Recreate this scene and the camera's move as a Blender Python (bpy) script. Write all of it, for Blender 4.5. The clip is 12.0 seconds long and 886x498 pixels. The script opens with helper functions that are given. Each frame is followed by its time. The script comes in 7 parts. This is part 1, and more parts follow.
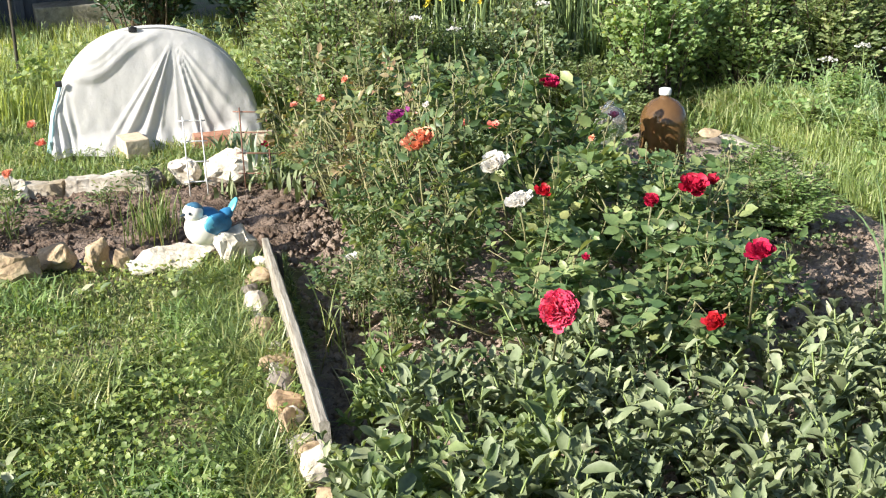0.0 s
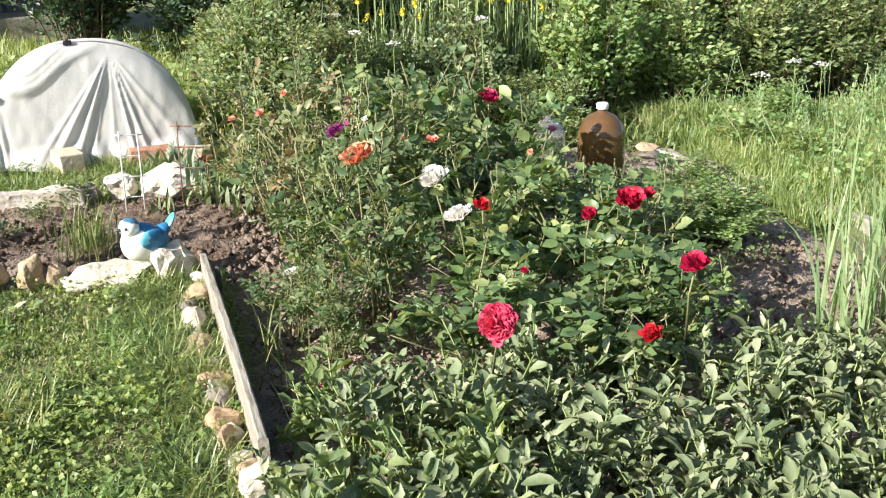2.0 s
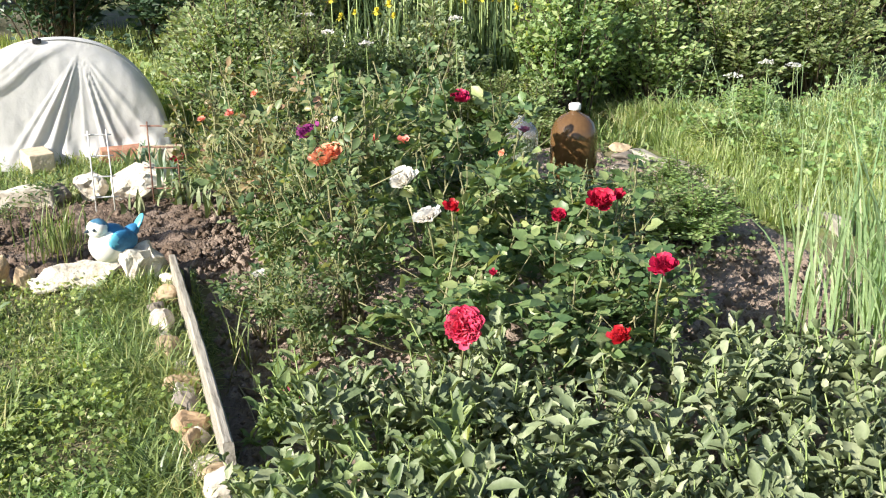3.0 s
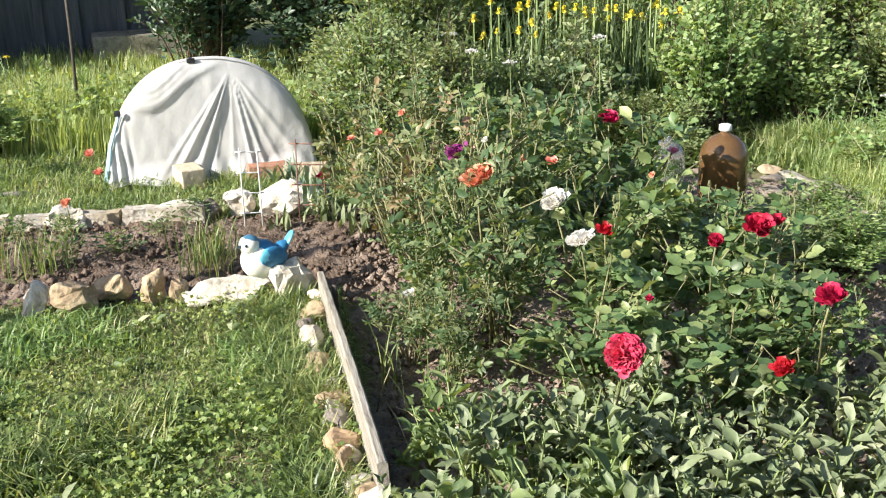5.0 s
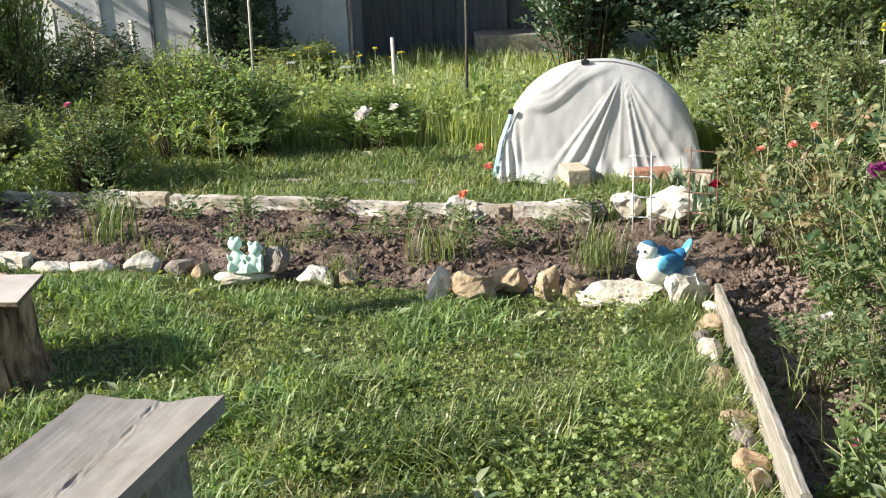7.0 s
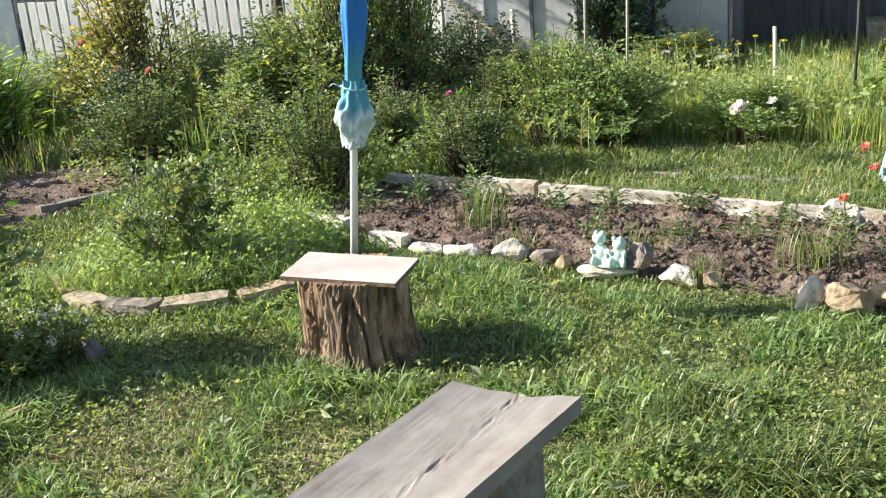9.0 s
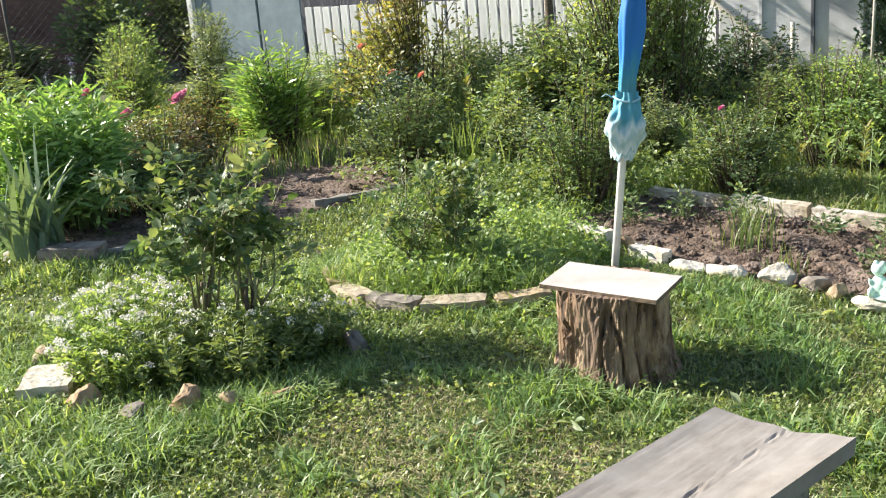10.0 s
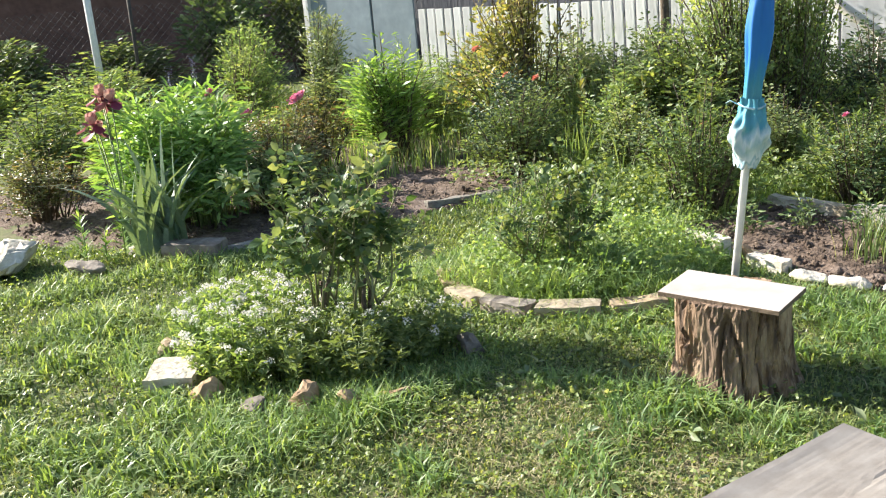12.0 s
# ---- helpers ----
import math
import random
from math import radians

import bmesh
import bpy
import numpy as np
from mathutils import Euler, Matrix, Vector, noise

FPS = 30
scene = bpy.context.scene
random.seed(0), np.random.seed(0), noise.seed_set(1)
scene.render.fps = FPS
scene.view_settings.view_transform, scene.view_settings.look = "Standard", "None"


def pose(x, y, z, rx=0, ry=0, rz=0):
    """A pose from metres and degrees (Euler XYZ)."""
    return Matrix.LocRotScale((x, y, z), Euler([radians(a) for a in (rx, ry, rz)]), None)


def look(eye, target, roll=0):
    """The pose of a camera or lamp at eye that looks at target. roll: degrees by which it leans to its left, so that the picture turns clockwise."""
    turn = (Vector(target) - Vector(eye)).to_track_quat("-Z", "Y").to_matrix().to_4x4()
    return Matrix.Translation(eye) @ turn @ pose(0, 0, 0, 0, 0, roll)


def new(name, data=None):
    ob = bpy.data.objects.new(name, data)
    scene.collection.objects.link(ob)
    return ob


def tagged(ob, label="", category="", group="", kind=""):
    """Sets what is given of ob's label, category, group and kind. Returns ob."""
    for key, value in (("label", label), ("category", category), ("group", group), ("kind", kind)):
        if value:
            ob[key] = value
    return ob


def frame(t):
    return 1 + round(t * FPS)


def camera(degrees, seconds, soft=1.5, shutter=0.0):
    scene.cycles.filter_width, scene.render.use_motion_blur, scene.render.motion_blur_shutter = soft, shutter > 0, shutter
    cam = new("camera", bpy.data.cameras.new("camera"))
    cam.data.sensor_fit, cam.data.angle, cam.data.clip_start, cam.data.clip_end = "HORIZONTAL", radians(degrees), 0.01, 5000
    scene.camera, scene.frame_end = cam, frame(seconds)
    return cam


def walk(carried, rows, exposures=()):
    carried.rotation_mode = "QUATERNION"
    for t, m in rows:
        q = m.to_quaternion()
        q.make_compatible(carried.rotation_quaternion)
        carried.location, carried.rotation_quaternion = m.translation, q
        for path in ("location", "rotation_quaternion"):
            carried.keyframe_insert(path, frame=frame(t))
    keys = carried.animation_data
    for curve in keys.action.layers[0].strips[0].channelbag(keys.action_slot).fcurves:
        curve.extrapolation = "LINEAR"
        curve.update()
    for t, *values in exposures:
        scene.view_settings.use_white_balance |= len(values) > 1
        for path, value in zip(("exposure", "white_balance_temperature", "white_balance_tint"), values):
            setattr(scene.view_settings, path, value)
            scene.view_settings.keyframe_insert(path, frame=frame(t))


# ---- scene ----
cam = camera(44.4, 12.0, soft=1.15)
PATH = [
    (0, (0.2358, -0.0193, 1.5463), (0.4333, 1.8503, 0.8641), -1.69),
    (0.5, (0.2291, -0.0211, 1.5481), (0.4601, 1.8478, 0.8743), -1.08),
    (1, (0.2238, -0.0203, 1.5504), (0.4839, 1.8467, 0.8822), -1.07),
    (1.5, (0.2250, -0.0189, 1.5508), (0.5039, 1.8477, 0.8889), -1.12),
    (2, (0.2446, -0.0209, 1.5461), (0.5490, 1.8423, 0.8860), -0.98),
    (2.5, (0.2696, -0.0173, 1.5480), (0.6023, 1.8402, 0.8853), -0.63),
    (2.7, (0.2781, -0.0154, 1.5488), (0.6234, 1.8392, 0.8848), -0.52),
    (4.3, (0.2664, 0.0268, 1.5580), (0.5367, 1.9011, 0.9146), -1.29),
    (4.5, (0.2491, 0.0283, 1.5586), (0.4979, 1.9070, 0.9192), -1.19),
    (5, (0.1952, 0.0326, 1.5620), (0.3140, 1.9267, 0.9309), -1.69),
    (5.5, (0.1241, 0.0384, 1.5681), (0.0380, 1.9371, 0.9456), -1.98),
    (6, (0.0539, 0.0400, 1.5728), (-0.1995, 1.9247, 0.9534), -2.08),
    (6.5, (-0.0054, 0.0372, 1.5790), (-0.3803, 1.9028, 0.9635), -2.19),
    (7, (-0.0615, 0.0315, 1.5805), (-0.5448, 1.8744, 0.9723), -2.43),
    (7.2, (-0.0807, 0.0288, 1.5814), (-0.6067, 1.8605, 0.9746), -3.07),
    (8.8, (-0.0692, 0.0536, 1.6311), (-1.0898, 1.6629, 1.0240), -4.54),
    (9, (-0.0803, 0.0528, 1.6341), (-1.1617, 1.6249, 1.0349), -4.85),
    (9.5, (-0.1115, 0.0490, 1.6400), (-1.4110, 1.4614, 1.0774), -5.28),
    (10, (-0.1272, 0.0417, 1.6378), (-1.5602, 1.3251, 1.0906), -4.79),
    (10.5, (-0.1351, 0.0281, 1.6418), (-1.6072, 1.2667, 1.0952), -4.05),
    (11, (-0.1412, 0.0098, 1.6473), (-1.6436, 1.2127, 1.1035), -4.10),
    (11.5, (-0.1465, -0.0042, 1.6530), (-1.6843, 1.1563, 1.1161), -5.11),
    (12, (-0.1497, -0.0128, 1.6595), (-1.7049, 1.1275, 1.1292), -5.02),
]
walk(cam, [(t, look(eye, target, roll)) for t, eye, target, roll in PATH], [(0, 1.0), (2.5, 1.05), (5.5, 0.93), (7, 0.78), (9, 1.0), (10.5, 1.18), (12, 1.23)])

# ---- world, sun, exposure ----
SUN_DIR = Vector((-0.89, -0.455, 0.585)).normalized()
world = bpy.data.worlds.new("sky")
scene.world = world
world.use_nodes = True
wn = world.node_tree.nodes
sky = wn.new("ShaderNodeTexSky")
sky.sky_type = "NISHITA"
sky.sun_disc = False
sky.sun_elevation = math.asin(SUN_DIR.z)
sky.sun_rotation = math.atan2(SUN_DIR.x, SUN_DIR.y)
world.node_tree.links.new(sky.outputs["Color"], wn["Background"].inputs["Color"])
wn["Background"].inputs["Strength"].default_value = 0.088
sun_data = bpy.data.lights.new("sun", "SUN")
sun_data.energy, sun_data.angle, sun_data.color = 5.4, radians(0.55), (1.0, 0.94, 0.84)
sun = new("sun", sun_data)
sun.matrix_world = look(SUN_DIR * 60, (0, 0, 0))


# ---- materials ----
def mat_base(name):
    m = bpy.data.materials.new(name)
    m.use_nodes = True
    nt = m.node_tree
    return m, nt, nt.nodes, nt.links, nt.nodes["Principled BSDF"]


def ramp(nodes, stops):
    r = nodes.new("ShaderNodeValToRGB")
    el = r.color_ramp.elements
    while len(el) < len(stops):
        el.new(0.5)
    for e, (p, c) in zip(el, stops):
        e.position, e.color = p, (*c, 1)
    return r


def leaf_mat(name, c1, c2, c3=None, rough=0.42, trans=0.3, patch=2.5, gain=1.85):
    """Foliage: each leaf its own tone, with a slow change over the plant and light passing through."""
    m, nt, nodes, links, bsdf = mat_base(name)
    geo = nodes.new("ShaderNodeNewGeometry")
    info = nodes.new("ShaderNodeObjectInfo")
    tc = nodes.new("ShaderNodeTexCoord")
    noi = nodes.new("ShaderNodeTexNoise")
    noi.inputs["Scale"].default_value = patch
    links.new(tc.outputs["Object"], noi.inputs["Vector"])
    add = nodes.new("ShaderNodeMath")
    add.operation = "MULTIPLY_ADD"
    add.inputs[1].default_value = 0.9
    links.new(noi.outputs["Fac"], add.inputs[0])
    sub = nodes.new("ShaderNodeMath")
    sub.operation = "MULTIPLY_ADD"
    sub.inputs[1].default_value, sub.inputs[2].default_value = 0.75, -0.35
    links.new(geo.outputs["Random Per Island"], sub.inputs[0])
    links.new(sub.outputs[0], add.inputs[2])
    if gain != 1:
        c1, c2, c3 = (c and (c[0] * gain * 1.08, c[1] * gain, c[2] * gain * 1.65) for c in (c1, c2, c3))
    stops = [(0.15, c1), (0.62, c2)] + ([(0.97, c3)] if c3 else [])
    r = ramp(nodes, stops)
    links.new(add.outputs[0], r.inputs["Fac"])
    fine = nodes.new("ShaderNodeTexNoise")
    fine.inputs["Scale"].default_value = 90
    links.new(tc.outputs["Object"], fine.inputs["Vector"])
    hsv = nodes.new("ShaderNodeHueSaturation")
    val = nodes.new("ShaderNodeMapRange")
    val.inputs["To Min"].default_value, val.inputs["To Max"].default_value = 0.72, 1.28
    links.new(fine.outputs["Fac"], val.inputs["Value"])
    links.new(val.outputs[0], hsv.inputs["Value"])
    hue = nodes.new("ShaderNodeMapRange")
    hue.inputs["To Min"].default_value, hue.inputs["To Max"].default_value = 0.488, 0.512
    links.new(info.outputs["Random"], hue.inputs["Value"])
    links.new(hue.outputs[0], hsv.inputs["Hue"])
    links.new(r.outputs["Color"], hsv.inputs["Color"])
    links.new(hsv.outputs["Color"], bsdf.inputs["Base Color"])
    bsdf.inputs["Roughness"].default_value = rough
    bsdf.inputs["Specular IOR Level"].default_value = 0.38
    tr = nodes.new("ShaderNodeBsdfTranslucent")
    warm = nodes.new("ShaderNodeMix")
    warm.data_type, warm.blend_type = "RGBA", "MULTIPLY"
    warm.inputs["Factor"].default_value = 1.0
    warm.inputs["B"].default_value = (1.6, 1.5, 0.6, 1) if gain != 1 else (1.15, 1.1, 1.1, 1)
    links.new(hsv.outputs["Color"], warm.inputs["A"])
    links.new(warm.outputs["Result"], tr.inputs["Color"])
    mix = nodes.new("ShaderNodeMixShader")
    mix.inputs[0].default_value = trans
    links.new(bsdf.outputs[0], mix.inputs[1])
    links.new(tr.outputs[0], mix.inputs[2])
    links.new(mix.outputs[0], nodes["Material Output"].inputs["Surface"])
    return m


def rough_mat(name, stops, scale, bump=0.4, rough=0.9, detail=8, stretch=(1, 1, 1), second=None, bscale=None, metal=0.0, per_object=0.15, dist=0.02):
    """Stone, wood, soil, paint: coloured by noise at two scales, with relief."""
    m, nt, nodes, links, bsdf = mat_base(name)
    tc = nodes.new("ShaderNodeTexCoord")
    mp = nodes.new("ShaderNodeMapping")
    mp.inputs["Scale"].default_value = stretch
    links.new(tc.outputs["Object"], mp.inputs["Vector"])
    a = nodes.new("ShaderNodeTexNoise")
    a.inputs["Scale"].default_value, a.inputs["Detail"].default_value, a.inputs["Roughness"].default_value = scale, detail, 0.65
    links.new(mp.outputs[0], a.inputs["Vector"])
    r = ramp(nodes, stops)
    links.new(a.outputs["Fac"], r.inputs["Fac"])
    col = r.outputs["Color"]
    b = nodes.new("ShaderNodeTexNoise")
    b.inputs["Scale"].default_value, b.inputs["Detail"].default_value = scale * 0.17, 4
    links.new(mp.outputs[0], b.inputs["Vector"])
    if second:
        mx = nodes.new("ShaderNodeMix")
        mx.data_type = "RGBA"
        mr = nodes.new("ShaderNodeMapRange")
        mr.inputs["From Min"].default_value, mr.inputs["From Max"].default_value = 0.5, 0.66
        links.new(b.outputs["Fac"], mr.inputs["Value"])
        links.new(mr.outputs[0], mx.inputs["Factor"])
        links.new(col, mx.inputs["A"])
        mx.inputs["B"].default_value = (*second, 1)
        col = mx.outputs["Result"]
    hsv = nodes.new("ShaderNodeHueSaturation")
    info = nodes.new("ShaderNodeObjectInfo")
    mr2 = nodes.new("ShaderNodeMapRange")
    mr2.inputs["To Min"].default_value, mr2.inputs["To Max"].default_value = 1 - per_object, 1 + per_object
    links.new(info.outputs["Random"], mr2.inputs["Value"])
    links.new(mr2.outputs[0], hsv.inputs["Value"])
    links.new(col, hsv.inputs["Color"])
    links.new(hsv.outputs["Color"], bsdf.inputs["Base Color"])
    bsdf.inputs["Roughness"].default_value, bsdf.inputs["Metallic"].default_value = rough, metal
    if bump:
        c = nodes.new("ShaderNodeTexNoise")
        c.inputs["Scale"].default_value, c.inputs["Detail"].default_value = bscale or scale * 2, 6
        links.new(mp.outputs[0], c.inputs["Vector"])
        bp = nodes.new("ShaderNodeBump")
        bp.inputs["Strength"].default_value, bp.inputs["Distance"].default_value = bump, dist
        links.new(c.outputs["Fac"], bp.inputs["Height"])
        links.new(bp.outputs[0], bsdf.inputs["Normal"])
    return m


M_ground = rough_mat("ground_turf", [(0.3, (0.06, 0.075, 0.022)), (0.5, (0.1, 0.125, 0.035)), (0.72, (0.19, 0.17, 0.08))], 14, 0.6, second=(0.15, 0.125, 0.075))
M_soil = rough_mat("garden_soil", [(0.25, (0.09, 0.065, 0.05)), (0.5, (0.21, 0.16, 0.125)), (0.75, (0.36, 0.285, 0.23))], 26, 1.0, bscale=60, second=(0.27, 0.21, 0.17), dist=0.02)
M_soil_dark = rough_mat("damp_soil", [(0.25, (0.05, 0.033, 0.024)), (0.5, (0.115, 0.078, 0.055)), (0.75, (0.26, 0.195, 0.15))], 26, 1.0, bscale=60, second=(0.2, 0.15, 0.12), dist=0.02)
M_white_rock = rough_mat("limestone", [(0.3, (0.36, 0.31, 0.23)), (0.47, (0.58, 0.525, 0.435)), (0.66, (0.74, 0.705, 0.62))], 18, 0.9, second=(0.42, 0.37, 0.25), dist=0.012)
M_tan_rock = rough_mat("sandstone", [(0.3, (0.2, 0.14, 0.085)), (0.5, (0.4, 0.3, 0.19)), (0.72, (0.58, 0.47, 0.33))], 16, 0.9, second=(0.2, 0.19, 0.1), dist=0.012)
M_orange_rock = rough_mat("orange_sandstone", [(0.3, (0.2, 0.13, 0.075)), (0.5, (0.4, 0.27, 0.16)), (0.72, (0.56, 0.43, 0.3))], 12, 0.6, second=(0.34, 0.26, 0.17), dist=0.012)
M_grey_rock = rough_mat("grey_stone", [(0.3, (0.11, 0.09, 0.075)), (0.5, (0.22, 0.19, 0.16)), (0.72, (0.36, 0.32, 0.28))], 14, 0.7, second=(0.27, 0.2, 0.15), dist=0.012)
M_edging = rough_mat("pale_concrete", [(0.3, (0.24, 0.205, 0.16)), (0.48, (0.48, 0.435, 0.37)), (0.68, (0.68, 0.64, 0.57))], 17, 0.8, second=(0.34, 0.28, 0.19), dist=0.01)
M_old_plank = rough_mat("weathered_wood", [(0.32, (0.13, 0.11, 0.085)), (0.5, (0.27, 0.245, 0.205)), (0.72, (0.4, 0.37, 0.325))], 30, 0.45, stretch=(4, 0.25, 4), second=(0.36, 0.33, 0.28), dist=0.006)
M_bench = rough_mat("weathered_grey_board", [(0.3, (0.21, 0.18, 0.155)), (0.46, (0.275, 0.245, 0.215)), (0.6, (0.315, 0.285, 0.255)), (0.75, (0.36, 0.33, 0.295))], 13, 0.2, stretch=(1.0, 0.6, 1.0), second=(0.23, 0.21, 0.19), dist=0.003)
M_bench_leg = rough_mat("rough_concrete", [(0.3, (0.14, 0.13, 0.11)), (0.5, (0.28, 0.26, 0.22)), (0.75, (0.42, 0.39, 0.33))], 18, 0.7, second=(0.2, 0.19, 0.14), dist=0.01)
M_bark = rough_mat("split_wood", [(0.36, (0.06, 0.037, 0.024)), (0.47, (0.25, 0.155, 0.09)), (0.62, (0.55, 0.4, 0.26))], 17, 1.0, stretch=(1, 1, 0.22), second=(0.19, 0.13, 0.09), dist=0.02, bscale=60)
M_top_board = rough_mat("pale_laminate", [(0.3, (0.42, 0.36, 0.32)), (0.55, (0.53, 0.47, 0.42)), (0.75, (0.6, 0.55, 0.5))], 7, 0.15, rough=0.55, second=(0.64, 0.57, 0.5), dist=0.003)
M_board_edge = rough_mat("board_edge", [(0.3, (0.1, 0.07, 0.05)), (0.6, (0.22, 0.16, 0.11))], 30, 0.3)
M_cane = rough_mat("rose_cane", [(0.3, (0.12, 0.13, 0.06)), (0.6, (0.24, 0.23, 0.11)), (0.8, (0.33, 0.24, 0.14))], 20, 0.3, rough=0.6)
M_wood_stem = rough_mat("woody_stem", [(0.3, (0.06, 0.045, 0.03)), (0.6, (0.14, 0.105, 0.07))], 25, 0.6)
M_stem_green = rough_mat("green_stem", [(0.3, (0.12, 0.18, 0.05)), (0.7, (0.24, 0.3, 0.1))], 20, 0.1, rough=0.5)


def fleece_mat():
    m, nt, nodes, links, bsdf = mat_base("white_fleece")
    tc = nodes.new("ShaderNodeTexCoord")
    a = nodes.new("ShaderNodeTexNoise")
    a.inputs["Scale"].default_value, a.inputs["Detail"].default_value = 5, 6
    links.new(tc.outputs["Object"], a.inputs["Vector"])
    r = ramp(nodes, [(0.3, (0.55, 0.545, 0.53)), (0.55, (0.66, 0.655, 0.65)), (0.75, (0.72, 0.715, 0.71))])
    links.new(a.outputs["Fac"], r.inputs["Fac"])
    links.new(r.outputs["Color"], bsdf.inputs["Base Color"])
    bsdf.inputs["Roughness"].default_value = 0.95
    c = nodes.new("ShaderNodeTexNoise")
    c.inputs["Scale"].default_value, c.inputs["Detail"].default_value = 38, 5
    links.new(tc.outputs["Object"], c.inputs["Vector"])
    bp = nodes.new("ShaderNodeBump")
    bp.inputs["Strength"].default_value, bp.inputs["Distance"].default_value = 0.35, 0.008
    links.new(c.outputs["Fac"], bp.inputs["Height"])
    links.new(bp.outputs[0], bsdf.inputs["Normal"])
    tr = nodes.new("ShaderNodeBsdfTranslucent")
    tr.inputs["Color"].default_value = (0.68, 0.67, 0.65, 1)
    mix = nodes.new("ShaderNodeMixShader")
    mix.inputs[0].default_value = 0.35
    links.new(bsdf.outputs[0], mix.inputs[1])
    links.new(tr.outputs[0], mix.inputs[2])
    links.new(mix.outputs[0], nodes["Material Output"].inputs["Surface"])
    return m


def plain_mat(name, c, rough=0.5, metal=0.0, var=0.12, scale=14, trans=0.0, bump=0.1):
    m = rough_mat(name, [(0.3, tuple(v * (1 - var) for v in c)), (0.7, tuple(min(1, v * (1 + var)) for v in c))], scale, bump, rough=rough, metal=metal, per_object=0.04, dist=0.004)
    if trans:
        m.node_tree.nodes["Principled BSDF"].inputs["Transmission Weight"].default_value = trans
    return m


M_fleece = fleece_mat()
M_black = plain_mat("black_plastic", (0.02, 0.02, 0.022), 0.5)
M_blue_cloth = plain_mat("pale_blue_film", (0.38, 0.58, 0.66), 0.5)
M_bird_blue = plain_mat("bird_blue_paint", (0.03, 0.17, 0.34), 0.45, scale=30, var=0.35)
M_bird_cyan = plain_mat("bird_light_blue_paint", (0.1, 0.4, 0.56), 0.4, scale=30, var=0.3)
M_bird_cap = plain_mat("bird_slate_paint", (0.06, 0.17, 0.27), 0.45, scale=40, var=0.4)
M_bird_white = plain_mat("bird_white_paint", (0.8, 0.78, 0.72), 0.4, scale=10, var=0.08)
M_bird_dark = plain_mat("bird_dark_paint", (0.03, 0.05, 0.07), 0.35)
M_mint = plain_mat("mint_glaze", (0.6, 0.8, 0.7), 0.3, scale=25, var=0.22)
M_brown_jug = plain_mat("amber_plastic", (0.19, 0.105, 0.045), 0.14, var=0.16, scale=9, trans=0.36, bump=0.3)
M_cap = plain_mat("white_plastic", (0.8, 0.79, 0.76), 0.35, var=0.05)
M_clear = plain_mat("clear_plastic", (0.86, 0.9, 0.9), 0.12, var=0.04, trans=0.9)
M_white_metal = plain_mat("white_metal", (0.72, 0.72, 0.7), 0.4, var=0.1, scale=30)
M_rust = plain_mat("rusty_stick", (0.2, 0.1, 0.07), 0.8, var=0.35, scale=40)
M_stake = plain_mat("pale_stake", (0.5, 0.46, 0.38), 0.8, var=0.25, scale=30)
M_dark_stake = plain_mat("dark_stake", (0.07, 0.06, 0.05), 0.85, var=0.3, scale=30)
M_house_wall = rough_mat("grey_render", [(0.3, (0.46, 0.46, 0.47)), (0.55, (0.6, 0.6, 0.61)), (0.75, (0.7, 0.7, 0.7))], 5, 0.4, second=(0.36, 0.35, 0.35), dist=0.01)
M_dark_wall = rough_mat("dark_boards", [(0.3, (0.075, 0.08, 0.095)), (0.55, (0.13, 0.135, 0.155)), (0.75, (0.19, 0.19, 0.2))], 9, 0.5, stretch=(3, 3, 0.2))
M_brown_wall = rough_mat("red_brown_wall", [(0.3, (0.09, 0.045, 0.035)), (0.55, (0.15, 0.08, 0.06)), (0.75, (0.2, 0.115, 0.09))], 6, 0.4)
M_sheet = rough_mat("grey_blue_sheet", [(0.3, (0.19, 0.24, 0.27)), (0.55, (0.25, 0.31, 0.35)), (0.75, (0.31, 0.37, 0.41))], 4, 0.15, rough=0.5, second=(0.21, 0.26, 0.29))
M_fence_white = rough_mat("white_fence_paint", [(0.3, (0.6, 0.59, 0.57)), (0.55, (0.75, 0.74, 0.72)), (0.75, (0.82, 0.81, 0.8))], 8, 0.3, rough=0.7, stretch=(2, 2, 0.3), second=(0.66, 0.64, 0.6))
M_brick = rough_mat("pale_brick", [(0.3, (0.34, 0.27, 0.19)), (0.55, (0.5, 0.42, 0.31)), (0.75, (0.6, 0.52, 0.4))], 20, 0.7, dist=0.01)
M_red_brick = rough_mat("red_brick", [(0.3, (0.3, 0.13, 0.08)), (0.55, (0.45, 0.23, 0.15)), (0.75, (0.6, 0.42, 0.32))], 20, 0.7, dist=0.01)
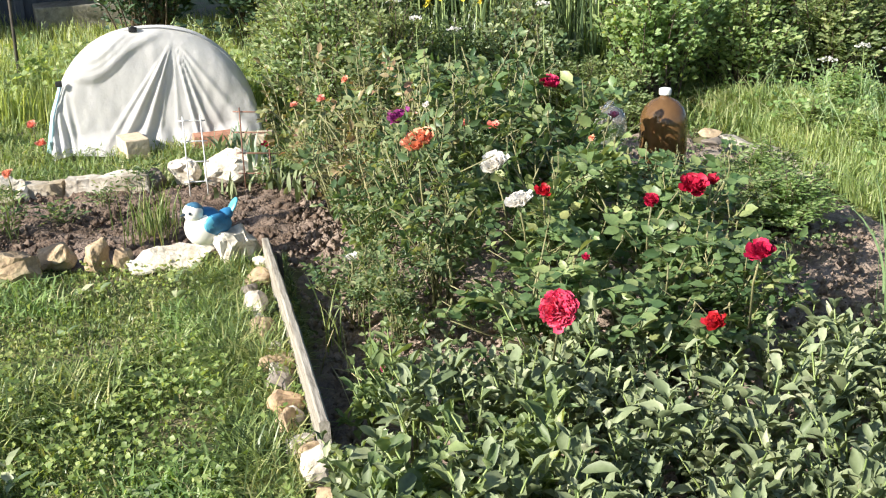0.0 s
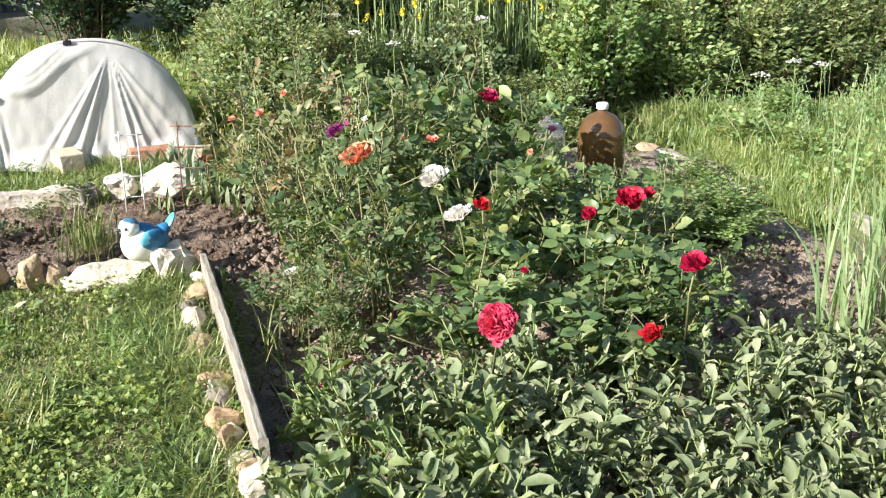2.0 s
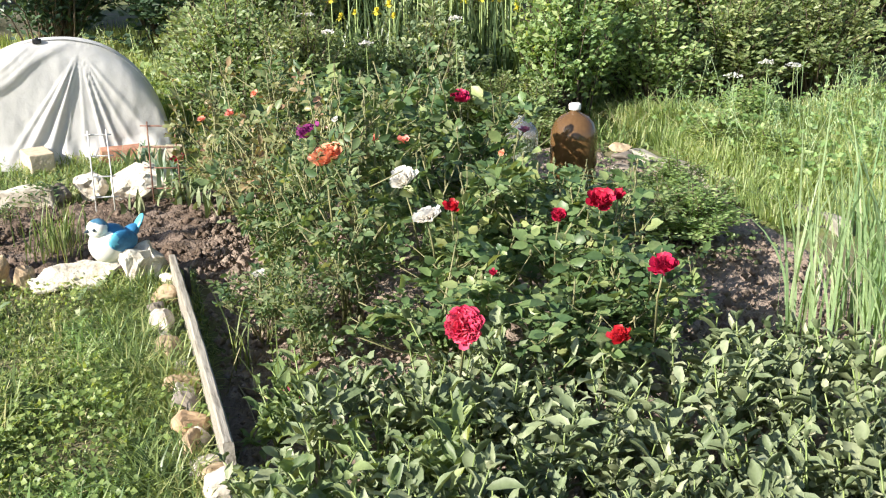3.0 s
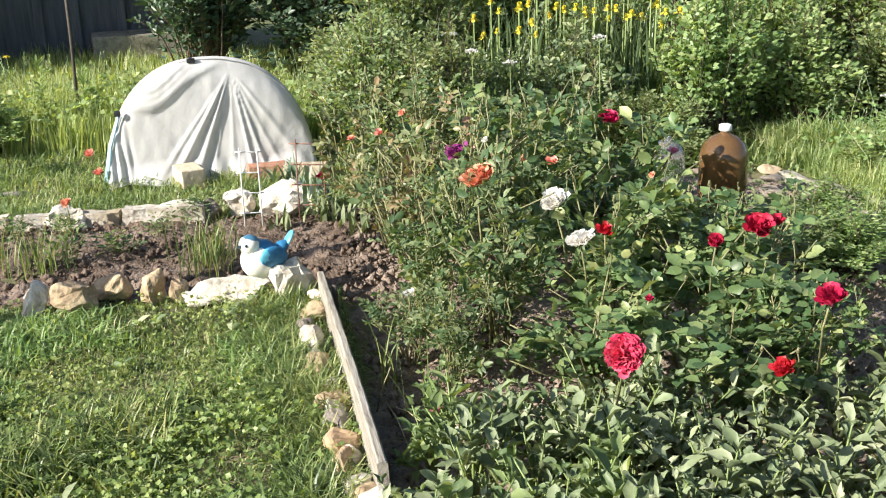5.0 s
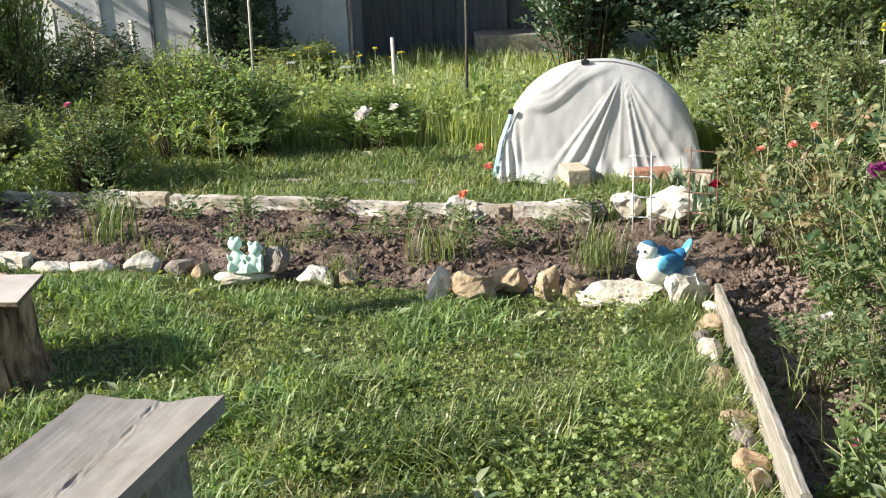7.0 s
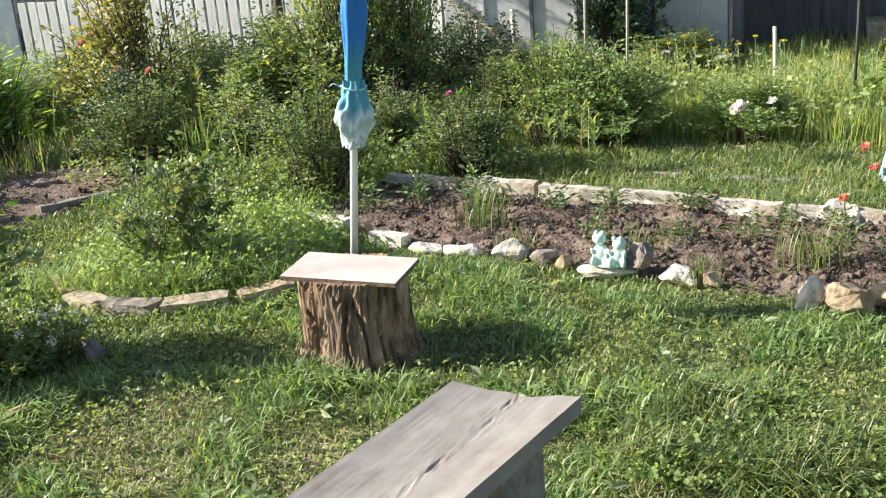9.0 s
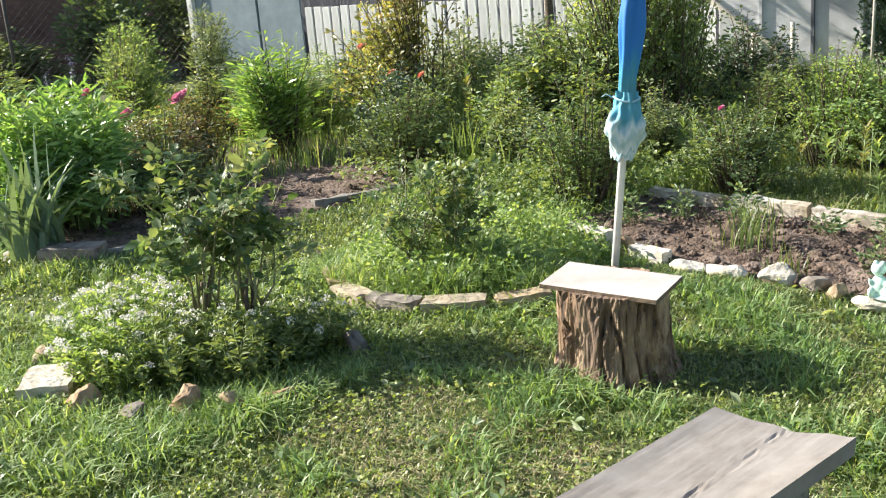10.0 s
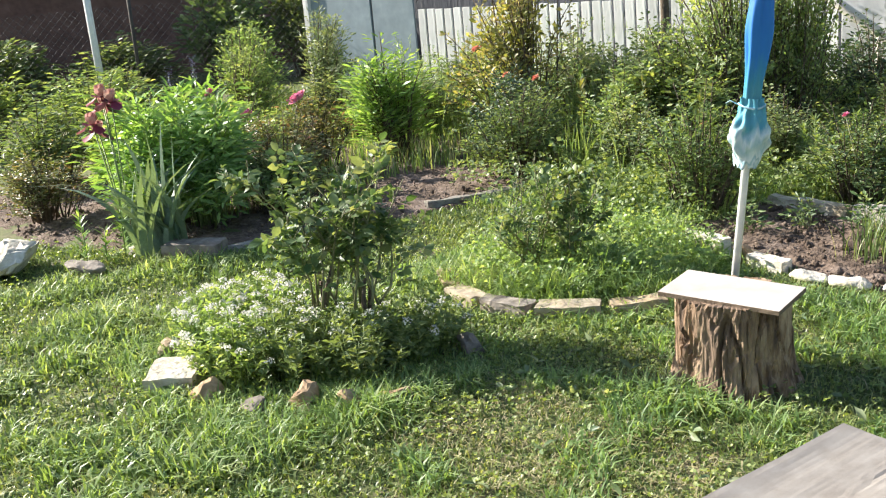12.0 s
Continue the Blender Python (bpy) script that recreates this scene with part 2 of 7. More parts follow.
def umbrella_mat(name, stops, z0, z1, blur=0.12):
    """Printed cloth whose bands follow the canopy's height, a little uneven."""
    m, nt, nodes, links, bsdf = mat_base(name)
    tc = nodes.new("ShaderNodeTexCoord")
    sep = nodes.new("ShaderNodeSeparateXYZ")
    links.new(tc.outputs["Object"], sep.inputs[0])
    noi = nodes.new("ShaderNodeTexNoise")
    noi.inputs["Scale"].default_value = 11
    noi.inputs["Detail"].default_value = 5
    mp = nodes.new("ShaderNodeMapping")
    mp.inputs["Scale"].default_value = (2.2, 2.2, 0.35)
    links.new(tc.outputs["Object"], mp.inputs["Vector"])
    links.new(mp.outputs[0], noi.inputs["Vector"])
    mr = nodes.new("ShaderNodeMapRange")
    mr.inputs["From Min"].default_value, mr.inputs["From Max"].default_value = z0, z1
    links.new(sep.outputs["Z"], mr.inputs["Value"])
    ma = nodes.new("ShaderNodeMath")
    ma.operation = "MULTIPLY_ADD"
    ma.inputs[1].default_value = blur
    links.new(noi.outputs["Fac"], ma.inputs[0])
    links.new(mr.outputs[0], ma.inputs[2])
    r = ramp(nodes, stops)
    links.new(ma.outputs[0], r.inputs["Fac"])
    links.new(r.outputs["Color"], bsdf.inputs["Base Color"])
    bsdf.inputs["Roughness"].default_value = 0.6
    return m


M_umb_top = umbrella_mat("umbrella_blue", [(0.14, (0.1, 0.3, 0.34)), (0.24, (0.04, 0.26, 0.4)), (0.36, (0.012, 0.17, 0.52)), (1.0, (0.01, 0.13, 0.48))], 0.98, 1.95, 0.3)
M_umb_skirt = umbrella_mat("umbrella_skirt", [(0.28, (0.62, 0.68, 0.69)), (0.36, (0.2, 0.36, 0.42)), (0.42, (0.6, 0.67, 0.68)), (0.5, (0.25, 0.42, 0.47)), (0.56, (0.62, 0.68, 0.69)), (0.7, (0.34, 0.5, 0.54)), (0.82, (0.6, 0.68, 0.69)), (0.95, (0.2, 0.4, 0.46)), (1.15, (0.08, 0.32, 0.42))], 0.765, 1.03, 0.75)


L_grass = leaf_mat("lawn_blade", (0.042, 0.073, 0.016), (0.115, 0.158, 0.034), (0.235, 0.245, 0.075), rough=0.38, trans=0.34, patch=3.2)
L_meadow = leaf_mat("meadow_blade", (0.06, 0.105, 0.024), (0.128, 0.18, 0.042), (0.25, 0.26, 0.098), rough=0.45, trans=0.4, patch=2.2)
L_clover = leaf_mat("clover_leaf", (0.06, 0.1, 0.02), (0.125, 0.18, 0.036), (0.21, 0.255, 0.065), rough=0.42, trans=0.42, patch=3)
L_rose = leaf_mat("rose_leaf", (0.0304, 0.0608, 0.0152), (0.0772, 0.122, 0.0292), (0.175, 0.205, 0.0526), rough=0.42, trans=0.28, patch=4)
L_rose_red = leaf_mat("young_rose_leaf", (0.055, 0.075, 0.022), (0.115, 0.132, 0.036), (0.19, 0.11, 0.05), rough=0.36, trans=0.3, patch=5)
L_rose_light = leaf_mat("light_rose_leaf", (0.036, 0.07, 0.0195), (0.09, 0.135, 0.039), (0.195, 0.22, 0.0754), rough=0.42, trans=0.39, patch=4)
L_sage = leaf_mat("sage_leaf", (0.06, 0.086, 0.026), (0.118, 0.15, 0.05), (0.21, 0.235, 0.098), rough=0.55, trans=0.15, patch=6)
L_currant = leaf_mat("currant_leaf", (0.062, 0.1, 0.026), (0.115, 0.16, 0.0442), (0.2, 0.23, 0.078), rough=0.4, trans=0.42)
L_goose = leaf_mat("gooseberry_leaf", (0.078, 0.13, 0.0312), (0.14, 0.2, 0.052), (0.25, 0.29, 0.0845), rough=0.4, trans=0.44)
# Dark foliage; shade on the back and wall shrubs is put into this colour.
L_dark_shaded = leaf_mat("dark_shaded_leaf", (0.02, 0.04, 0.014), (0.042, 0.075, 0.024), (0.08, 0.11, 0.04), rough=0.4, trans=0.22)
L_lily = leaf_mat("lily_leaf", (0.065, 0.13, 0.026), (0.125, 0.215, 0.0442), (0.23, 0.31, 0.0845), rough=0.35, trans=0.44)
L_iris = leaf_mat("iris_leaf", (0.05, 0.085, 0.036), (0.1, 0.15, 0.065), (0.2, 0.25, 0.12), rough=0.4, trans=0.25)
L_flag = leaf_mat("flag_iris_leaf", (0.03, 0.055, 0.015), (0.062, 0.095, 0.026), (0.13, 0.165, 0.05), rough=0.35, trans=0.2)
L_gold = leaf_mat("golden_rose_leaf", (0.075, 0.095, 0.02), (0.15, 0.16, 0.036), (0.3, 0.24, 0.085), rough=0.42, trans=0.42)
L_field = leaf_mat("field_blade", (0.075, 0.13, 0.03), (0.14, 0.215, 0.05), (0.25, 0.3, 0.1), rough=0.45, trans=0.45, patch=2)
L_reed = leaf_mat("reed_leaf", (0.09, 0.15, 0.045), (0.16, 0.235, 0.075), (0.29, 0.34, 0.14), rough=0.4, trans=0.35)
# Brighter copy of the meadow blade, with the sunlight put into its colour.
L_sunny = leaf_mat("sunlit_meadow_blade", (0.1, 0.148, 0.036), (0.185, 0.24, 0.062), (0.31, 0.33, 0.125), rough=0.45, trans=0.45, patch=2)
L_herb = leaf_mat("herb_leaf", (0.058, 0.095, 0.024), (0.108, 0.155, 0.04), (0.19, 0.23, 0.068), rough=0.45, trans=0.37)
L_weed = leaf_mat("weed_leaf", (0.062, 0.1, 0.0338), (0.135, 0.18, 0.0585), (0.25, 0.275, 0.111), rough=0.45, trans=0.39)
P_white = leaf_mat("white_petal", (0.7, 0.69, 0.64), (0.8, 0.79, 0.75), (0.84, 0.82, 0.76), rough=0.6, trans=0.45, gain=1)
P_red = leaf_mat("red_petal", (0.3, 0.006, 0.03), (0.5, 0.014, 0.06), (0.62, 0.04, 0.11), rough=0.5, trans=0.2, gain=1)
P_crimson = leaf_mat("crimson_petal", (0.56, 0.03, 0.11), (0.8, 0.09, 0.2), (0.88, 0.28, 0.37), rough=0.5, trans=0.2, gain=1)
P_coral = leaf_mat("coral_petal", (0.7, 0.24, 0.16), (0.85, 0.38, 0.27), (0.89, 0.52, 0.4), rough=0.5, trans=0.2, gain=1)
P_pink = leaf_mat("pink_petal", (0.66, 0.16, 0.32), (0.8, 0.3, 0.46), (0.86, 0.5, 0.62), rough=0.5, trans=0.2, gain=1)
P_purple = leaf_mat("purple_petal", (0.2, 0.02, 0.14), (0.33, 0.05, 0.22), (0.5, 0.16, 0.36), rough=0.5, trans=0.2, gain=1)
P_yellow = leaf_mat("yellow_petal", (0.66, 0.55, 0.04), (0.78, 0.68, 0.07), (0.82, 0.76, 0.16), rough=0.5, trans=0.2, gain=1)
P_iris = leaf_mat("peach_iris_petal", (0.5, 0.2, 0.19), (0.68, 0.4, 0.34), (0.82, 0.6, 0.52), rough=0.5, trans=0.25, gain=1)
P_iris_dark = leaf_mat("maroon_iris_petal", (0.1, 0.012, 0.03), (0.26, 0.05, 0.09), (0.55, 0.24, 0.26), rough=0.5, trans=0.2, gain=1)
P_straw = leaf_mat("dry_straw", (0.3, 0.27, 0.13), (0.42, 0.38, 0.2), (0.52, 0.47, 0.28), rough=0.6, trans=0.2, gain=1)
P_blue = leaf_mat("blue_petal", (0.22, 0.22, 0.36), (0.3, 0.3, 0.45), rough=0.5, trans=0.2, gain=1)


# ---- geometry helpers ----
class Geo:
    """Gathers triangles of one mesh."""

    def __init__(self):
        self.v, self.f, self.n = [], [], 0

    def add(self, v, f):
        self.v.append(np.asarray(v, float).reshape(-1, 3))
        self.f.append(np.asarray(f, int).reshape(-1, 3) + self.n)
        self.n += len(self.v[-1])
        return self

    def mesh(self, name, mat, smooth=False):
        me = bpy.data.meshes.new(name)
        v, f = np.concatenate(self.v), np.concatenate(self.f)
        me.vertices.add(len(v))
        me.vertices.foreach_set("co", v.ravel())
        me.loops.add(len(f) * 3)
        me.loops.foreach_set("vertex_index", f.ravel().astype(np.int32))
        me.polygons.add(len(f))
        me.polygons.foreach_set("loop_start", np.arange(0, len(f) * 3, 3, dtype=np.int32))
        me.update(calc_edges=True)
        if smooth:
            me.polygons.foreach_set("use_smooth", np.ones(len(f), dtype=bool))
        me.materials.append(mat)
        return me


def unit(a):
    return a / np.maximum(np.linalg.norm(a, axis=-1, keepdims=True), 1e-9)


T_SMALL = (np.array([(0, 0, 0), (-0.5, 0.5, 0.14), (0, 0.48, 0), (0.5, 0.5, 0.14), (0, 1, -0.06)]),
           np.array([(0, 2, 1), (0, 3, 2), (1, 2, 4), (2, 3, 4)]))
T_OVAL = (np.array([(0, 0, 0), (-0.4, 0.24, 0.1), (0, 0.26, 0), (0.4, 0.24, 0.1), (-0.44, 0.62, 0.07), (0, 0.62, -0.04), (0.44, 0.62, 0.07), (0, 1, -0.16)]),
          np.array([(0, 2, 1), (0, 3, 2), (1, 2, 5), (1, 5, 4), (2, 3, 6), (2, 6, 5), (4, 5, 7), (5, 6, 7)]))
T_LONG = (np.array([(-0.12, 0, 0), (0.12, 0, 0), (-0.5, 0.3, 0.02), (0.5, 0.3, 0.02), (-0.42, 0.65, -0.04), (0.42, 0.65, -0.04), (0, 1, -0.16)]),
          np.array([(0, 1, 3), (0, 3, 2), (2, 3, 5), (2, 5, 4), (4, 5, 6)]))
T_SAGE = (np.array([(0, 0, 0), (-0.34, 0.22, 0.13), (0, 0.22, 0.0), (0.34, 0.22, 0.13), (-0.5, 0.5, 0.16), (0, 0.5, 0.01), (0.5, 0.5, 0.16), (-0.34, 0.78, 0.12), (0, 0.78, -0.01), (0.34, 0.78, 0.12), (0, 1, -0.06)]),
          np.array([(0, 2, 1), (0, 3, 2), (1, 2, 5), (1, 5, 4), (2, 3, 6), (2, 6, 5), (4, 5, 8), (4, 8, 7), (5, 6, 9), (5, 9, 8), (7, 8, 10), (8, 9, 10)]))
T_PETAL = (np.array([(-0.14, 0, 0), (0.14, 0, 0), (-0.5, 0.5, 0.16), (0, 0.5, -0.02), (0.5, 0.5, 0.16), (-0.42, 0.9, 0.36), (0, 1.0, 0.26), (0.42, 0.9, 0.36)]),
           np.array([(0, 3, 2), (0, 1, 3), (1, 4, 3), (2, 3, 6), (2, 6, 5), (3, 4, 7), (3, 7, 6)]))


def leaves(geo, P, D, N, L, W, shape=T_SMALL):
    """Adds leaves at P, pointing along D, facing N, of length L and width W."""
    P, D, N = np.asarray(P, float), unit(np.asarray(D, float)), np.asarray(N, float)
    S = unit(np.cross(D, N))
    U = np.cross(S, D)
    L, W = np.broadcast_to(L, len(P))[:, None, None], np.broadcast_to(W, len(P))[:, None, None]
    t, f = shape
    v = P[:, None] + S[:, None] * t[None, :, :1] * W + D[:, None] * t[None, :, 1:2] * L + U[:, None] * t[None, :, 2:] * L
    F = f[None] + (np.arange(len(P)) * len(t))[:, None, None]
    geo.add(v, F)


def tube(geo, pts, r0, r1, sides=5):
    """A tapered stem along points."""
    pts = np.asarray(pts, float)
    k = len(pts)
    d = unit(np.gradient(pts, axis=0))
    ref = np.array([0.31, 0.17, 0.93]) if abs(d[0, 2]) < 0.8 else np.array([1.0, 0.1, 0.0])
    a = unit(np.cross(d, ref))
    b = np.cross(d, a)
    ang = np.arange(sides) * 2 * np.pi / sides
    r = np.linspace(r0, r1, k)[:, None, None]
    v = pts[:, None] + r * (a[:, None] * np.cos(ang)[None, :, None] + b[:, None] * np.sin(ang)[None, :, None])
    f = []
    for i in range(k - 1):
        for j in range(sides):
            p, q = i * sides + j, i * sides + (j + 1) % sides
            f += [(p, q, q + sides), (p, q + sides, p + sides)]
    for j in range(1, sides - 1):
        f += [(0, j + 1, j), ((k - 1) * sides, (k - 1) * sides + j, (k - 1) * sides + j + 1)]
    geo.add(v, f)


def blades(geo, P, H, W, lean, heading, curl=0.5):
    """Grass blades: two quads and a tip, bending over."""
    n = len(P)
    P = np.asarray(P, float)
    side = np.stack([np.cos(heading), np.sin(heading), np.zeros(n)], 1)
    fwd = np.stack([-np.sin(heading), np.cos(heading), np.zeros(n)], 1)
    up = np.array([0, 0, 1.0])
    H, W, lean = (np.broadcast_to(a, n)[:, None] for a in (H, W, lean))
    m = P + up * H * 0.55 + fwd * H * lean * 0.3
    t = P + up * H * (1 - curl * lean * lean * 0.5) + fwd * H * lean
    v = np.stack([P - side * W * 0.5, P + side * W * 0.5, m - side * W * 0.42, m + side * W * 0.42, t], 1)
    f = np.array([(0, 1, 3), (0, 3, 2), (2, 3, 4)])[None] + (np.arange(n) * 5)[:, None, None]
    geo.add(v, f)


def part(name, data, material, parent, label=""):
    """One mesh under a thing or a part, from a Geo, a bmesh or a mesh."""
    if isinstance(data, Geo):
        me = data.mesh(name, material)
    elif isinstance(data, bmesh.types.BMesh):
        me = bpy.data.meshes.new(name)
        data.to_mesh(me)
        data.free()
        if material is not None:
            me.materials.append(material)
    else:
        me = data
    ob = new(name, me)
    if parent is not None:
        ob.parent = parent
    if label:
        tagged(ob, label)
    return ob


def thing(name, m, label, category, group="", kind=""):
    ob = new(name)
    ob.empty_display_size = 0.1
    ob.matrix_basis = m
    return tagged(ob, label, category, group, kind)


def smooth_all(ob):
    ob.data.polygons.foreach_set("use_smooth", np.ones(len(ob.data.polygons), dtype=bool))
    return ob


def box(bm, size, m=None, bevel=0.0, mat=0):
    r = bmesh.ops.create_cube(bm, size=1.0, matrix=(m or Matrix()) @ Matrix.Diagonal((*size, 1)))
    fs = {f for v in r["verts"] for f in v.link_faces}
    for f in fs:
        f.material_index = mat
    if bevel:
        es = {e for v in r["verts"] for e in v.link_edges}
        bmesh.ops.bevel(bm, geom=list(es), offset=bevel, segments=2, affect="EDGES", profile=0.6)
    return bm


def bm_new():
    return bmesh.new()


def rand_dirs(rng, n, zlo=-1.0, zhi=1.0):
    z = rng.uniform(zlo, zhi, n)
    a = rng.uniform(0, 2 * np.pi, n)
    s = np.sqrt(1 - z * z)
    return np.stack([s * np.cos(a), s * np.sin(a), z], 1)


# ---- ground and beds ----
def inside(poly, x, y):
    """Which points lie inside the polygon."""
    res = np.zeros(len(x), dtype=bool)
    j = len(poly) - 1
    for i in range(len(poly)):
        (x1, y1), (x2, y2) = poly[i], poly[j]
        res ^= ((y1 > y) != (y2 > y)) & (x < (x2 - x1) * (y - y1) / (y2 - y1 + 1e-12) + x1)
        j = i
    return res


BED_FRONT = [(-4.15, 4.34), (-3.0, 4.36), (-1.5, 4.26), (0.0, 4.3), (0.2, 4.4), (0.2, 5.4), (-1.2, 5.36), (-4.15, 5.42)]
BED_ROSE = [(0.02, 4.35), (0.24, 2.4), (0.5, 1.3), (2.6, 1.3), (2.65, 3.2), (2.55, 5.3), (2.2, 6.0), (0.1, 6.1), (0.1, 5.0)]
BED_ROUND = [(-4.5, 3.25), (-4.2, 3.12), (-3.78, 3.2), (-3.5, 3.45), (-3.36, 3.7), (-3.5, 4.2), (-4.0, 4.5), (-4.6, 4.3), (-4.8, 3.8)]
BED_LEFT = [(-6.1, 2.66), (-6.7, 2.35), (-7.4, 1.95), (-9.5, 2.0), (-9.8, 4.4), (-8.0, 6.2), (-6.2, 6.2), (-5.7, 5.0), (-5.8, 3.8)]

ground_bm = bm_new()
bmesh.ops.create_grid(ground_bm, x_segments=60, y_segments=60, size=400)
for v in ground_bm.verts:
    s = v.co.length / 400
    k = s ** 2.2 + 0.012
    v.co = Vector((v.co.x * k, v.co.y * k, 0))
    v.co.z = noise.noise(Vector((v.co.x * 0.7, v.co.y * 0.7, 3))) * 0.015 - 0.012
for v in ground_bm.verts:
    if inside(BED_ROSE, np.array([v.co.x]), np.array([v.co.y]))[0]:
        v.co.z = -0.14
ground = part("ground", ground_bm, M_ground, None)
tagged(ground, "uneven green garden turf with bare earth showing between", "ground", kind="structure")


def soil_bed(name, poly, mat, label, lift, step, seed, sink=0.0):
    """Dug earth: a raised, cloddy sheet that ends at its outline."""
    rng = np.random.default_rng(seed)
    xs = [p[0] for p in poly]
    ys = [p[1] for p in poly]
    gx, gy = np.arange(min(xs), max(xs), step), np.arange(min(ys), max(ys), step)
    X, Y = np.meshgrid(gx, gy)
    nx, ny = len(gx), len(gy)
    ok = inside(poly, X.ravel(), Y.ravel())
    Z = np.zeros(nx * ny)
    for i, (x, y) in enumerate(zip(X.ravel(), Y.ravel())):
        if ok[i]:
            a = noise.noise(Vector((x * 3.1, y * 3.1, seed))) * 0.03
            b = abs(noise.noise(Vector((x * 8, y * 9, seed + 7)))) * 0.045 - 0.005
            c = abs(noise.noise(Vector((x * 31, y * 31, seed + 9)))) * 0.02
            Z[i] = lift + a + b + c - sink * max(0.0, min(1.0, (0.75 - x) / 0.4))
        else:
            Z[i] = -0.04 - sink * 1.5
    V = np.stack([X.ravel() + rng.uniform(-0.3, 0.3, nx * ny) * step, Y.ravel() + rng.uniform(-0.3, 0.3, nx * ny) * step, Z], 1)
    idx = np.arange(nx * ny).reshape(ny, nx)
    a, b, c, d = idx[:-1, :-1].ravel(), idx[:-1, 1:].ravel(), idx[1:, 1:].ravel(), idx[1:, :-1].ravel()
    keep = ok[a] | ok[b] | ok[c] | ok[d]
    F = np.concatenate([np.stack([a, b, c], 1)[keep], np.stack([a, c, d], 1)[keep]])
    g = Geo().add(V, F)
    ob = part(name, g, mat, None)
    return tagged(ob, label, "soil", kind="structure")


soil_bed("soil_bed_front", BED_FRONT, M_soil_dark, "dug brown earth of the long vegetable bed", 0.0, 0.022, 3)
soil_bed("soil_bed_roses", BED_ROSE, M_soil, "dry grey-brown earth under the roses", -0.02, 0.028, 5, 0.01)
soil_bed("soil_bed_left", BED_LEFT, M_soil_dark, "dug dark earth of the far flower bed", -0.005, 0.045, 8)


def clods(poly, n, seed, mat, name, label):
    rng = np.random.default_rng(seed)
    xs = [p[0] for p in poly]
    ys = [p[1] for p in poly]
    P = np.stack([rng.uniform(min(xs), max(xs), n * 3), rng.uniform(min(ys), max(ys), n * 3)], 1)
    P = P[inside(poly, P[:, 0], P[:, 1])][:n]
    g = Geo()
    base = np.array([(1, 0, 0), (-1, 0, 0), (0, 1, 0), (0, -1, 0), (0, 0, 1), (0, 0, -1)], float)
    f = np.array([(4, 0, 2), (4, 2, 1), (4, 1, 3), (4, 3, 0), (5, 2, 0), (5, 1, 2), (5, 3, 1), (5, 0, 3)])
    k = len(P)
    size = 0.004 + 0.021 * rng.random(k) ** 5
    v = base[None] * (size[:, None] * rng.uniform(0.7, 1.3, (k, 3)))[:, None] + rng.normal(0, 0.22, (k, 6, 3)) * size[:, None, None]
    v += np.stack([P[:, 0], P[:, 1], 0.012 + rng.uniform(-0.006, 0.008, k)], 1)[:, None]
    g.add(v, f[None] + (np.arange(k) * 6)[:, None, None])
    tagged(part(name, g, mat, None), label, "earth clods", kind="stuff")


clods(BED_FRONT, 5200, 11, M_soil_dark, "earth_clods", "loose brown clods of dug earth")
clods([(0.02, 4.35), (0.24, 2.6), (0.8, 2.8), (0.7, 4.6), (0.1, 5.0)], 2200, 12, M_soil, "earth_clods", "dry crumbled earth beside the plank")
clods([(1.5, 2.9), (2.5, 2.9), (2.5, 4.2), (1.6, 4.2)], 1500, 13, M_soil, "earth_clods", "dry crumbled earth among the roses")
clods(BED_LEFT, 2500, 14, M_soil_dark, "earth_clods", "dark clods of dug earth")


# ---- walls and fences at the back ----
FA, FB = Vector((-3.7, 10.5, 0)), Vector((-12.36, 8.05, 0))
FDIR = (FB - FA).normalized()
FYAW = math.degrees(math.atan2(FDIR.y, FDIR.x))
FLEN = (FB - FA).length


def on_line(u, off=0.0, z=0.0):
    """A pose on the back line, its x axis along the line, off metres towards the garden."""
    p = FA + FDIR * (u * FLEN)
    nrm = Vector((-FDIR.y, FDIR.x, 0))
    if nrm.y > 0:
        nrm = -nrm
    p = p + nrm * off
    return pose(p.x, p.y, z, 0, 0, FYAW)


wall = thing("wall_house", on_line(0.157), "grey rendered house wall with upright seams, dappled with tree shade", "wall", kind="structure")
bm = bm_new()
box(bm, (2.85, 0.2, 3.0), pose(0, 0, 1.5), 0.01)
part("wall_face", bm, M_house_wall, wall)
for dx in (-1.15, -0.72, 0.05, 0.5, 1.0):
    bm = bm_new()
    box(bm, (0.035, 0.03, 3.0), pose(dx, 0.112, 1.5), 0.004)
    part("seam_batten", bm, M_dark_wall if dx in (-0.72, 0.5) else M_house_wall, wall)
# Dark boards; the recess's shade is put into their colour too.
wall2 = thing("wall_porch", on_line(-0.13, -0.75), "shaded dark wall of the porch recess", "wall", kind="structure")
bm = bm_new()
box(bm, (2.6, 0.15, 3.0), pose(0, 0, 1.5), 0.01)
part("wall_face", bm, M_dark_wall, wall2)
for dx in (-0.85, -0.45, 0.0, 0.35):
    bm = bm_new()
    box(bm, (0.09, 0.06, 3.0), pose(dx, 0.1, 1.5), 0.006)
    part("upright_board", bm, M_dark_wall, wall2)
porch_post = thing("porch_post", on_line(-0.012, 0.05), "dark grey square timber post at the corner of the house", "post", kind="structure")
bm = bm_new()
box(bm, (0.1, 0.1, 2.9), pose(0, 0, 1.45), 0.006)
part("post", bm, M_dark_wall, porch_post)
# Roof added above the view; it keeps the sun off the porch recess.
roof = thing("unseen_porch_roof", on_line(-0.06, -0.4, 2.95), "dark overhanging roof added out of view above the porch", "roof", kind="structure")
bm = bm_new()
